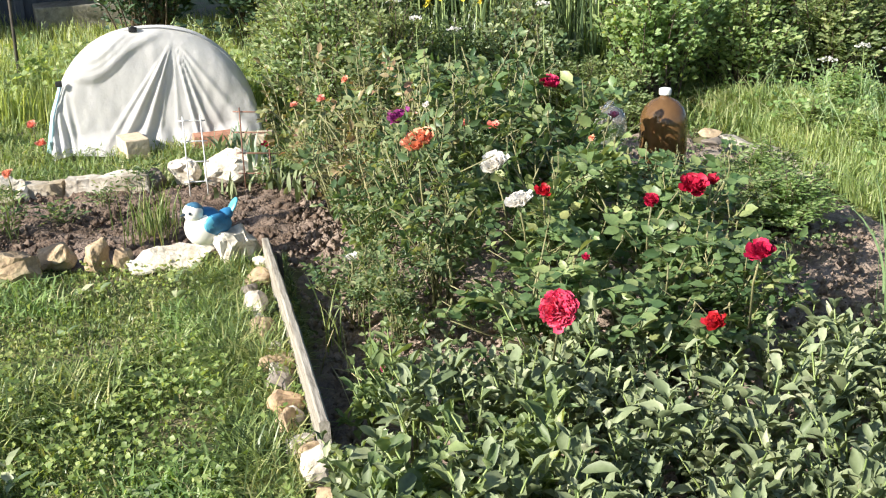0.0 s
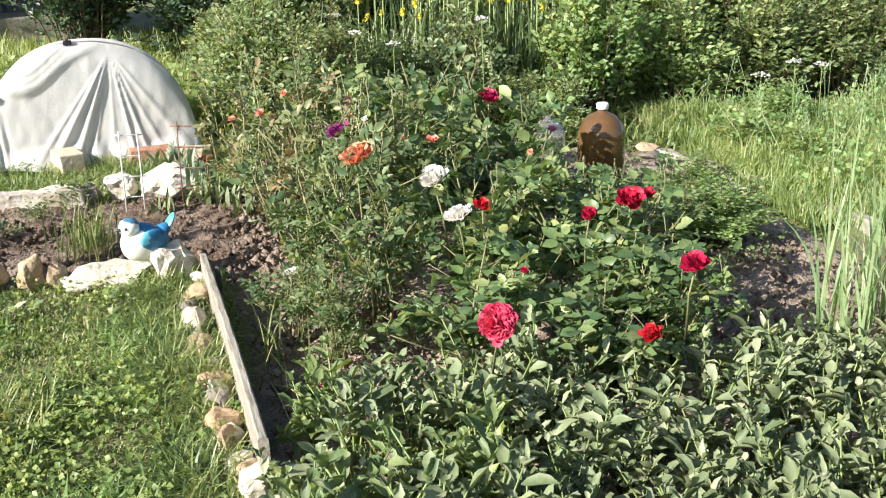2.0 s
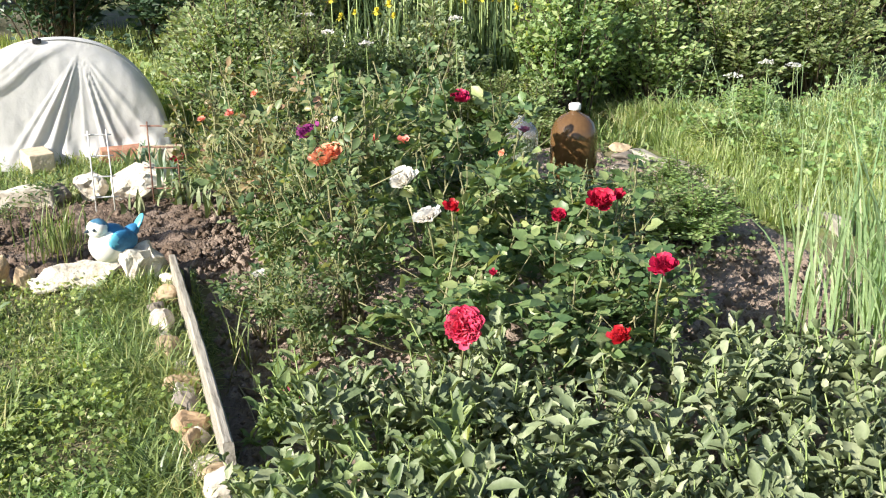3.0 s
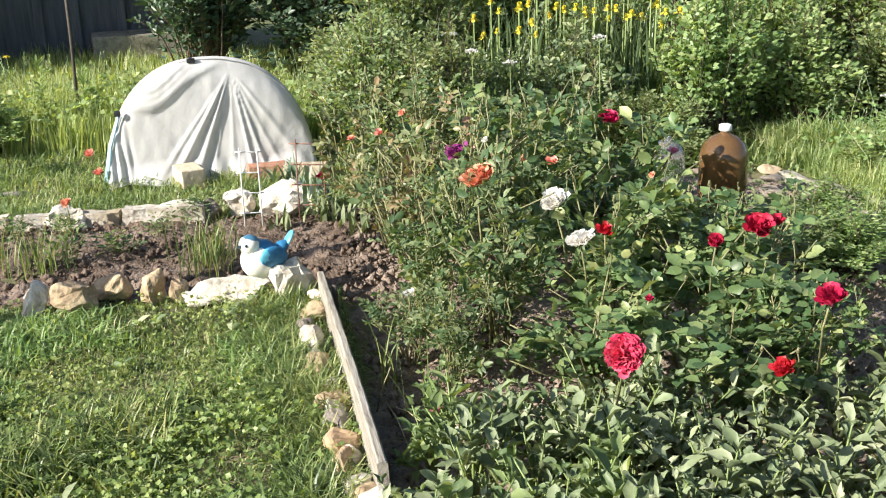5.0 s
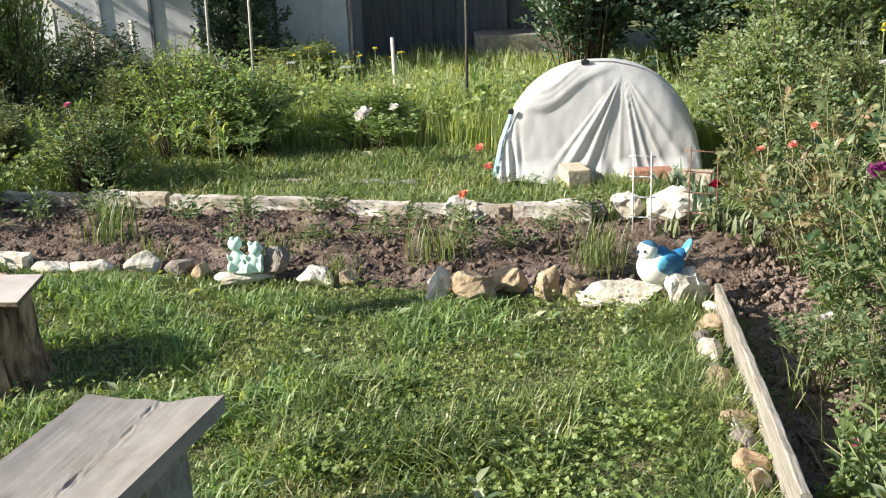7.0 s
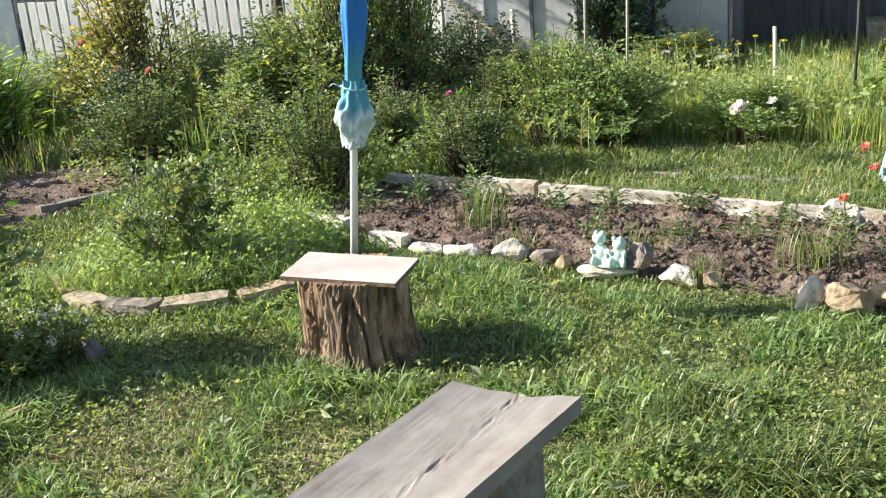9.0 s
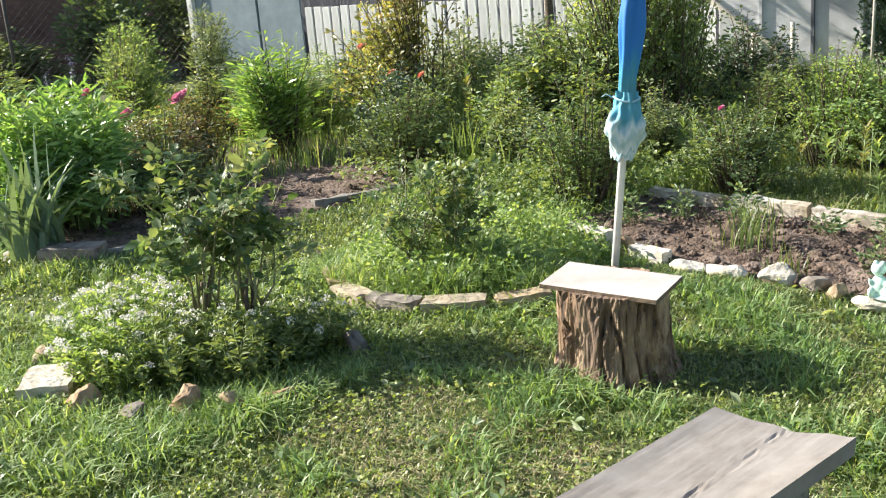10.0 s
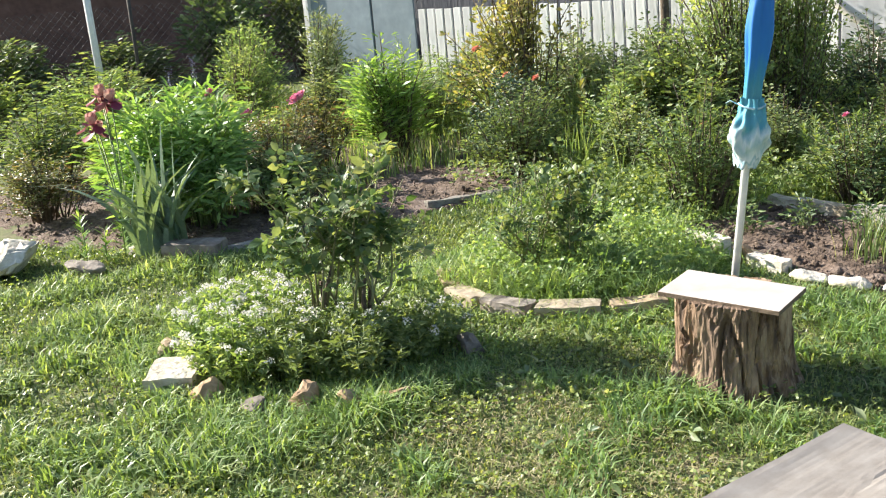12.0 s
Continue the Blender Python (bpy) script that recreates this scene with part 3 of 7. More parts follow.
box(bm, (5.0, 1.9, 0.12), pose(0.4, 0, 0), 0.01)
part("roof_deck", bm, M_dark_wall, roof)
step_block = thing("concrete_step", on_line(-0.2, -0.45), "pale blue-grey concrete block beside the porch", "step")
bm = bm_new()
box(bm, (1.0, 0.5, 0.26), pose(0, 0, 0.13), 0.02)
part("block", bm, M_bench_leg, step_block)

fence = thing("fence_white", on_line(0.617), "white upright board fence with narrow dark gaps and a top rail", "fence", kind="structure")
slat = bm_new()
box(slat, (0.112, 0.022, 0.95), pose(0, 0, 0.475), 0.004)
slat_me = bpy.data.meshes.new("slat")
slat.to_mesh(slat_me)
slat.free()
slat_me.materials.append(M_fence_white)
frng = random.Random(5)
for i in range(38):
    s = part("slat", slat_me, None, fence)
    s.matrix_basis = pose(-2.6 + i * 0.139, frng.uniform(-0.003, 0.003), frng.uniform(-0.006, 0.006), 0, frng.uniform(-0.35, 0.35), 0)
for z in (0.25, 0.8):
    bm = bm_new()
    box(bm, (5.3, 0.05, 0.07), pose(0, -0.04, z), 0.005)
    part("rail", bm, M_dark_wall, fence)
back_shed = thing("back_shed", on_line(0.7, -1.6), "dark grey boarded shed behind the white fence", "shed", kind="structure")
bm = bm_new()
box(bm, (8.6, 0.2, 2.6), pose(0, 0, 1.3), 0.01)
part("wall_face", bm, M_dark_wall, back_shed)
sheet = thing("metal_sheet_gate", on_line(1.013), "blue-grey flat sheet gate with a white corner post and dark joint", "gate", kind="structure")
for dx, w in ((-0.56, 0.68), (0.35, 1.06)):
    bm = bm_new()
    box(bm, (w, 0.03, 2.0), pose(dx + 0.0, 0, 1.02), 0.004)
    part("panel", bm, M_sheet, sheet)
bm = bm_new()
box(bm, (0.09, 0.09, 2.1), pose(0.92, 0.03, 1.05), 0.006)
part("corner_post", bm, M_fence_white, sheet, "white corner post")
bm = bm_new()
box(bm, (0.05, 0.02, 2.0), pose(-0.2, -0.02, 1.0), 0.003)
part("joint_strip", bm, M_dark_wall, sheet)
g = Geo()
tube(g, [(-0.2, -0.03, 1.6), (-0.24, -0.03, 1.1), (-0.14, -0.03, 0.85), (-0.3, -0.03, 0.75), (-0.42, -0.03, 0.95), (-0.36, -0.03, 1.3), (-0.3, -0.03, 1.7)], 0.007, 0.007)
part("cable", g, M_black, sheet)
brown = thing("wall_brown", pose(-18.5, 5.4, 0, 0, 0, 70), "red-brown shed wall behind the wire fence", "wall", kind="structure")
bm = bm_new()
box(bm, (9, 0.2, 3.0), pose(0, 0, 1.5), 0.01)
part("wall_face", bm, M_brown_wall, brown)
bm = bm_new()
box(bm, (0.5, 0.1, 0.5), pose(-0.6, 0.15, 0.9), 0.01)
part("pale_patch", bm, M_edging, brown)

wire = thing("wire_fence", pose(-14.3, 5.6, 0, 0, 0, 72), "dark sagging chain-link fence on thin posts", "fence", kind="structure")
g = Geo()
for i in range(64):
    x0 = -3.2 + i * 0.1
    for sgn in (1, -1):
        xa, xb = x0, x0 + sgn * 1.3
        tube(g, [(xa, 0, 0), (xb, 0, 1.3)], 0.003, 0.003, 3)
part("mesh", g, M_black, wire)
for x in (-3.2, 0.0, 3.2):
    g = Geo()
    tube(g, [(x, 0, 0), (x, 0, 1.5)], 0.025, 0.025, 8)
    part("post", g, M_dark_stake, wire)
white_pole = thing("white_pole", pose(-13.4, 4.75, 0), "slim white painted metal pole", "pole")
g = Geo()
tube(g, [(0, 0, 0), (-0.05, 0, 1.0), (-0.1, 0, 2.4)], 0.045, 0.045, 10)
part("pole", g, M_white_metal, white_pole)


# ---- plank edging, bench, stump, umbrella ----
def plank_edge():
    """The board that holds the rose bed, standing on edge and leaning a little."""
    a, b = Vector((-0.028, 4.13, 0)), Vector((0.19, 2.49, 0))
    d = b - a
    t = thing("edging_plank", pose(a.x, a.y, 0, 0, 0, math.degrees(math.atan2(d.y, d.x)) + 90), "weathered grey wooden plank on edge holding the bed", "plank")
    bm = bm_new()
    n = 26
    rows = []
    ln = d.length
    for i in range(n + 1):
        y = -ln * i / n
        top = 0.13 + 0.05 * i / n + 0.004 * math.sin(i * 1.7)
        bow = 0.004 * math.sin(math.pi * i / n)
        rows.append([bm.verts.new((x + bow + lean, y, z)) for x, z, lean in ((-0.014, -0.15, 0), (-0.015, top - 0.004, -0.01), (-0.01, top, -0.01), (0.008, top - 0.001, -0.01), (0.013, top - 0.006, -0.01), (0.014, -0.15, 0))])
    for i in range(n):
        for k in range(6):
            bm.faces.new((rows[i][k], rows[i + 1][k], rows[i + 1][(k + 1) % 6], rows[i][(k + 1) % 6]))
    bm.faces.new(rows[0])
    bm.faces.new(rows[-1][::-1])
    bmesh.ops.recalc_face_normals(bm, faces=bm.faces)
    part("board", bm, M_old_plank, t)
    g = Geo()
    tube(g, [(0.03, -0.15, -0.1), (0.028, -0.15, 0.12)], 0.012, 0.011, 6)
    part("peg", g, M_dark_stake, t)


plank_edge()


def bench():
    """A cupped, cracked board on two rough blocks."""
    c0, c1 = Vector((-1.415, 2.275, 0)), Vector((-1.44, 0.7, 0))
    d = c1 - c0
    t = thing("bench", pose(c0.x, c0.y, 0, 0, 0, math.degrees(math.atan2(d.y, d.x)) + 90), "weathered grey cupped board bench on rough pale blocks", "bench")
    ln, w, h = d.length, 0.355, 0.42
    bm = bm_new()
    ny, nx = 60, 44
    top, bot = [], []
    for i in range(ny + 1):
        y = -ln * i / ny
        r1, r2 = [], []
        for j in range(nx + 1):
            s = j / nx * 2 - 1
            cup = 0.02 * s * s
            mid = 0.06 + 0.05 * math.sin(i * 0.11) + 0.07 * noise.noise(Vector((i * 0.55, 0.3, 0)))
            crack = -0.008 * max(0.0, noise.noise(Vector((i * 0.35, 4, 0))) + 0.25) * math.exp(-((s - mid) / 0.024) ** 2) + 0.0035 * noise.noise(Vector((s * 34, y * 22, 3))) * math.exp(-((s - mid) / 0.1) ** 2)
            wave = 0.0007 * noise.noise(Vector((s * 14, y * 9, 6))) + 0.003 * noise.noise(Vector((s * 3, y * 2, 1)))
            skew = 0.03 * s * (1 - i / ny)
            end = skew + 0.012 * noise.noise(Vector((s * 2.5, 0, 9))) if i in (0, ny) else skew
            r1.append(bm.verts.new((s * w / 2, y + end, h + cup + crack + wave - 0.012)))
            r2.append(bm.verts.new((s * w / 2 * 0.985, y + end, h + cup - 0.06)))
        top.append(r1)
        bot.append(r2)
    for i in range(ny):
        for j in range(nx):
            bm.faces.new((top[i][j], top[i + 1][j], top[i + 1][j + 1], top[i][j + 1]))
            bm.faces.new((bot[i][j], bot[i][j + 1], bot[i + 1][j + 1], bot[i + 1][j]))
        bm.faces.new((top[i][0], bot[i][0], bot[i + 1][0], top[i + 1][0]))
        bm.faces.new((top[i][nx], top[i + 1][nx], bot[i + 1][nx], bot[i][nx]))
    for j in range(nx):
        bm.faces.new((top[0][j], top[0][j + 1], bot[0][j + 1], bot[0][j]))
        bm.faces.new((top[ny][j + 1], top[ny][j], bot[ny][j], bot[ny][j + 1]))
    bmesh.ops.recalc_face_normals(bm, faces=bm.faces)
    part("seat_board", bm, M_bench, t)
    for y in (-0.22, -ln + 0.25):
        bm = bm_new()
        box(bm, (0.27, 0.2, 0.40), pose(0.01, y, 0.175), 0.012)
        bmesh.ops.subdivide_edges(bm, edges=bm.edges[:], cuts=2, use_grid_fill=True)
        for v in bm.verts:
            v.co += Vector((noise.noise(v.co * 9), noise.noise(v.co * 9 + Vector((5, 0, 0))), 0)) * 0.012
        part("block", bm, M_bench_leg, t, "rough pale block with flaking whitewash")


bench()


def stump():
    t = thing("tree_stump", pose(-2.62, 3.12, 0), "split brown tree stump standing on the lawn as a table", "stump")
    bm = bm_new()
    rows = []
    n, k = 160, 26
    for i in range(k + 1):
        z = -0.03 + 0.37 * i / k
        row = []
        for j in range(n):
            a = 2 * math.pi * j / n
            ca, sa = math.cos(a), math.sin(a)
            warp = noise.noise(Vector((ca * 3, sa * 3, z * 5))) * 0.25
            split = max(0.0, 0.075 - abs(noise.noise(Vector((ca * 2.4 + 3 + warp, sa * 2.4, z * 1.8))))) * 0.5
            plate = max(0.0, 0.1 - abs(noise.noise(Vector((ca * 5 + warp, sa * 5 + 2, z * 6))))) * 0.14
            groove = split + plate + noise.noise(Vector((ca * 3, sa * 3, z * 2))) * 0.02 + noise.noise(Vector((ca * 26, sa * 26, z * 16))) * 0.007
            flare = 0.03 * max(0, 1 - z / 0.12) ** 2
            r = 0.212 - groove + flare
            row.append(bm.verts.new((ca * r * 1.02, sa * r * 0.94, z)))
        rows.append(row)
    for i in range(k):
        for j in range(n):
            bm.faces.new((rows[i][j], rows[i][(j + 1) % n], rows[i + 1][(j + 1) % n], rows[i + 1][j]))
    bm.faces.new(rows[-1])
    part("trunk", bm, M_bark, t)
    b = thing("tabletop_board", pose(-2.605, 3.09, 0.342, 3.0, 1.5, 14.0), "pale cream laminate board lying on the stump", "board")
    bm = bm_new()
    box(bm, (0.47, 0.255, 0.018), pose(0, 0, 0.009), 0.002)
    for f in bm.faces:
        f.material_index = 1 if abs(f.normal.z) < 0.5 else 0
    ob = part("panel", bm, M_top_board, b)
    ob.data.materials.append(M_board_edge)


stump()


def umbrella():
    t = thing("garden_umbrella", pose(-2.798, 3.307, 0, -3.6, 4.6, 0), "closed blue and white garden umbrella on a slim white pole", "umbrella")
    g = Geo()
    tube(g, [(0, 0, -0.05), (0, 0, 2.15)], 0.0155, 0.0155, 12)
    smooth_all(part("pole", g, M_white_metal, t))

    def cloth(name, z0, z1, prof, mats, seed, folds=8):
        bm = bm_new()
        n, k = 72, 36
        rows = []
        for i in range(k + 1):
            s = i / k
            z = z0 + (z1 - z0) * s
            r = prof(s)
            row = []
            for j in range(n):
                a = 2 * math.pi * j / n
                fold = math.sin(a * folds + 2.5 * s + seed) * 0.2 + noise.noise(Vector((math.cos(a) * 2, math.sin(a) * 2, s * 5 + seed))) * 0.6 + (noise.noise(Vector((math.cos(a) * 4, math.sin(a) * 4, s * 7 + seed))) * 0.3 if folds == 5 else 0)
                rr = r * (1 + 0.55 * fold)
                zz = z + (0.03 * noise.noise(Vector((math.cos(a) * 3, math.sin(a) * 3, seed))) * (1 - s) ** 3)
                row.append(bm.verts.new((math.cos(a) * rr, math.sin(a) * rr, zz)))
            rows.append(row)
        for i in range(k):
            for j in range(n):
                f = bm.faces.new((rows[i][j], rows[i][(j + 1) % n], rows[i + 1][(j + 1) % n], rows[i + 1][j]))
                f.smooth = True
        return part(name, bm, mats, t)

    def skirt_r(s):
        return 0.04 + 0.034 * math.exp(-((s - 0.45) / 0.27) ** 2)

    cloth("canopy_skirt", 0.765, 1.03, skirt_r, M_umb_skirt, 3.0, 5)
    cloth("canopy", 0.98, 1.95, lambda s: 0.032 + 0.010 * min(1, s * 3) + 0.004 * s - 0.04 * max(0, s - 0.85) * 3, M_umb_top, 1.0, 4)
    g = Geo()
    ring = [(0.05 * math.cos(a), 0.05 * math.sin(a), 1.0 + 0.006 * math.sin(2 * a)) for a in np.linspace(0, 2 * math.pi, 17)]
    tube(g, ring, 0.004, 0.004, 6)
    tube(g, [(-0.04, -0.03, 1.0), (-0.07, -0.04, 1.012), (-0.085, -0.045, 1.0)], 0.003, 0.002, 5)
    part("tie_band", g, M_blue_cloth, t)


umbrella()


# ---- fleece tunnel ----
def tunnel():
    t = thing("cloche_tunnel", pose(-0.735, 6.27, 0, 0, 0, 7), "low hooped garden tunnel covered with creased white fleece", "garden tunnel")
    W, H, B = 1.2, 0.685, 0.6

    def arch(s):
        return H * max(0.0, 1 - abs(s) ** 2.35) ** 0.5

    bm = bm_new()
    nx, nz = 150, 84
    ax, az = 0.14, 0.62
    spokes = [(-0.64, 0.018, 0.028), (-0.54, 0.055, 0.042), (-0.37, 0.052, 0.046), (-0.24, 0.016, 0.025), (-0.04, 0.012, 0.03), (0.15, 0.028, 0.024), (0.27, 0.024, 0.024), (0.41, 0.016, 0.03), (0.6, 0.02, 0.05)]
    rows = []
    for i in range(nz + 1):
        q = i / nz
        row = []
        for j in range(nx + 1):
            s = j / nx * 2 - 1
            x, z = s * W / 2, q * arch(s)
            dx, dz = x - ax, az - z
            r = math.hypot(dx, dz)
            ang = math.atan2(dx, max(dz, 1e-4))
            off = 0.0
            for a, amp, wid in spokes:
                e = (ang - a) / wid
                off += 0.5 * amp * math.exp(-e * e) * min(1, r / 0.16) * (0.55 + 0.45 * min(1, r / 0.5))
            # a swag hanging from the raised shoulder to the crown
            sw = z - (0.47 + 0.32 * max(0, x + 0.5) - 0.10 * math.exp(-((x + 0.3) / 0.16) ** 2))
            if x < 0.12:
                off += 0.022 * math.exp(-(sw / 0.03) ** 2) * min(1, (0.16 - x) * 6)
                off += 0.026 * max(0, min(1, sw / 0.05)) * min(1, (0.12 - x) * 5)
                off += 0.012 * math.exp(-((sw - 0.1) / 0.022) ** 2) * min(1, (0.1 - x) * 5)
            off += 0.01 * noise.noise(Vector((x * 7, z * 3, 2))) + 0.004 * noise.noise(Vector((x * 18, z * 9, 4)))
            low = max(0, 1 - z / 0.13)
            off += low * low * (0.09 + 0.06 * noise.noise(Vector((x * 9, 1, 1)))) + low * 0.03 * math.sin(x * 34 + 2 * math.sin(x * 9))
            if x < -0.42:
                off += 0.016 * math.sin((x + 0.42) * 120 + z * 9) * min(1, (-0.42 - x) * 14) * max(0.0, 1 - z / 0.42)
            off *= min(1, (arch(s) - z) / 0.05 + 0.25) * min(1, (1 - abs(s)) / 0.05 + 0.1)
            back = 0.10 * q ** 10
            row.append(bm.verts.new((x, -off + back - 0.05 * (1 - q), max(z, 0.012))))
        rows.append(row)
    for i in range(nz):
        for j in range(nx):
            f = bm.faces.new((rows[i][j], rows[i][j + 1], rows[i + 1][j + 1], rows[i + 1][j]))
            f.smooth = True
    part("front_cover", bm, M_fleece, t, "creased white fleece hanging in folds")
    bm = bm_new()
    rows = []
    for i in range(25):
        y = 0.06 + B * i / 24
        row = []
        for j in range(81):
            a = math.pi * j / 80
            s = -math.cos(a)
            sag = 0.985 - 0.26 * (i / 24) ** 1.3 - 0.02 * math.sin(math.pi * (i % 12) / 12) + 0.012 * noise.noise(Vector((s * 4, y * 3, 5)))
            row.append(bm.verts.new((s * W / 2 * sag, y, max(0.01, arch(s) * sag))))
        rows.append(row)
    for i in range(24):
        for j in range(80):
            f = bm.faces.new((rows[i][j], rows[i][j + 1], rows[i + 1][j + 1], rows[i + 1][j]))
            f.smooth = True
    part("top_cover", bm, M_fleece, t)
    for y in (0.2, B * 0.5, B):
        g = Geo()
        tube(g, [(-math.cos(a) * (W / 2 - 0.012) * (1 - 0.26 * ((y - 0.06) / B) ** 1.3), y, max(-0.05, (arch(-math.cos(a)) - 0.012) * (1 - 0.26 * ((y - 0.06) / B) ** 1.3) - 0.02)) for a in np.linspace(0.02, math.pi - 0.02, 33)], 0.008, 0.008, 6)
        part("hoop", g, M_stake, t)
    bm = bm_new()
    box(bm, (0.046, 0.026, 0.026), pose(-0.075, 0.05, H - 0.014), 0.005)
    box(bm, (0.016, 0.03, 0.01), pose(-0.075, 0.045, H + 0.001), 0.002)
    part("clip", bm, M_black, t, "black spring clip")
    bm = bm_new()
    box(bm, (0.035, 0.03, 0.03), pose(-0.505, -0.015, 0.405), 0.006)
    part("clip", bm, M_black, t, "black spring clip")
    g = Geo()
    for k in range(4):
        tube(g, [(-0.497 - 0.004 * k, 0.0 + 0.02 * k, 0.39), (-0.56 - 0.004 * k, -0.02 + 0.02 * k, 0.22), (-0.592 - 0.008 * k, -0.05 + 0.02 * k, 0.015)], 0.006, 0.012, 6)
    part("film_edge", g, M_blue_cloth, t, "gathered pale blue film edge")


tunnel()


def brick_block(name, x, y, z, size, rz, mat, label, rx=0):
    t = thing(name, pose(x, y, z, rx, 0, rz), label, "brick")
    bm = bm_new()
    box(bm, size, pose(0, 0, size[2] / 2), 0.006)
    bmesh.ops.subdivide_edges(bm, edges=bm.edges[:], cuts=1, use_grid_fill=True)
    for v in bm.verts:
        v.co += Vector((noise.noise(v.co * 14), noise.noise(v.co * 14 + Vector((3, 0, 0))), noise.noise(v.co * 14 + Vector((0, 3, 0))))) * 0.004
    part("brick", bm, mat, t)


brick_block("brick", -0.85, 6.06, 0.015, (0.13, 0.2, 0.1), 25, M_brick, "pale yellow brick weighing down the fleece hem")
brick_block("brick", -0.42, 6.17, 0.015, (0.22, 0.11, 0.07), 10, M_red_brick, "worn red brick weighing down the fleece hem")
brick_block("brick", -0.2, 6.15, 0.01, (0.24, 0.11, 0.07), -8, M_brick, "pale brick lying at the tunnel hem")


# ---- stones ----
def rock(x, y, size, mat, label, rz=0, seed=0, z=None, group="edging stones", rough=0.28, name="edging_stone", sunk=0.3):
    """A rough field stone, half sunk in the ground."""
    size = tuple((1.12 if sunk != 0.42 else 1.05) * s for s in size)
    t = thing(name, pose(x, y, 0, 0, 0, rz), label, "stone", group)
    bm = bm_new()
    rr = random.Random(seed * 7 + 3)
    for k in range(15):
        d = Vector((rr.gauss(0, 1), rr.gauss(0, 1), rr.gauss(0, 1))).normalized() * rr.uniform(0.42, 0.58)
        bm.verts.new((d.x * size[0], d.y * size[1], d.z * size[2]))
    bmesh.ops.convex_hull(bm, input=bm.verts)
    bmesh.ops.delete(bm, geom=[v for v in bm.verts if not v.link_faces], context="VERTS")
    bmesh.ops.subdivide_edges(bm, edges=bm.edges[:], cuts=3, use_grid_fill=True)
    for k in range(2):
        bmesh.ops.smooth_vert(bm, verts=bm.verts[:], factor=0.5, use_axis_x=True, use_axis_y=True, use_axis_z=True)
    bmesh.ops.triangulate(bm, faces=bm.faces[:])
    sm = min(size)
    zz = (size[2] * sunk) if z is None else z
    for v in bm.verts:
        p = v.co + Vector((seed * 3.1, seed, 0))
        v.co += Vector((noise.noise(p * 14), noise.noise(p * 14 + Vector((7, 0, 0))), noise.noise(p * 14 + Vector((0, 7, 0))))) * sm * 0.16
        v.co += v.co.normalized() * noise.noise(p * 45) * sm * 0.07
    for v in bm.verts:
        v.co.z += zz
    for f in bm.faces:
        f.smooth = rough < 0.2
    part("stone", bm, mat, t)


WL, TL = "rough white limestone edging rock sunk in grass", "rounded tan sandstone edging rock"
for i, (x, y, sx, sy, sz, mt, rz) in enumerate([
    (-0.41, 4.2, 0.34, 0.18, 0.13, 0, 4), (-0.145, 4.19, 0.19, 0.18, 0.21, 0, 20), (-0.05, 4.11, 0.1, 0.1, 0.1, 0, 0),
    (-0.62, 4.23, 0.1, 0.1, 0.12, 1, 0), (-0.73, 4.25, 0.12, 0.12, 0.16, 1, 40), (-0.9, 4.28, 0.19, 0.13, 0.14, 1, 10),
    (-1.03, 4.16, 0.18, 0.15, 0.18, 1, 15), (-1.18, 4.18, 0.14, 0.12, 0.16, 0, 70), (-1.62, 4.29, 0.12, 0.1, 0.09, 1, 0), (-1.77, 4.27, 0.19, 0.12, 0.1, 0, 10),
    (-1.94, 4.3, 0.2, 0.16, 0.18, 3, 0), (-2.1, 4.25, 0.26, 0.16, 0.08, 0, 5), (-2.3, 4.25, 0.1, 0.1, 0.1, 1, 0), (-2.43, 4.29, 0.14, 0.11, 0.1, 3, 0), (-2.62, 4.31, 0.17, 0.12, 0.11, 0, 20),
    (-2.88, 4.3, 0.2, 0.13, 0.08, 0, 4), (-3.1, 4.29, 0.22, 0.13, 0.08, 0, -8), (-3.53, 4.36, 0.1, 0.1, 0.12, 2, 0),
]):
    rock(x, y, (sx, sy, sz), (M_white_rock, M_tan_rock, M_orange_rock, M_grey_rock)[mt], (WL, TL, "small reddish brick-like stone in the bed edging", "squat grey-brown edging stone")[mt], rz, i + 1)
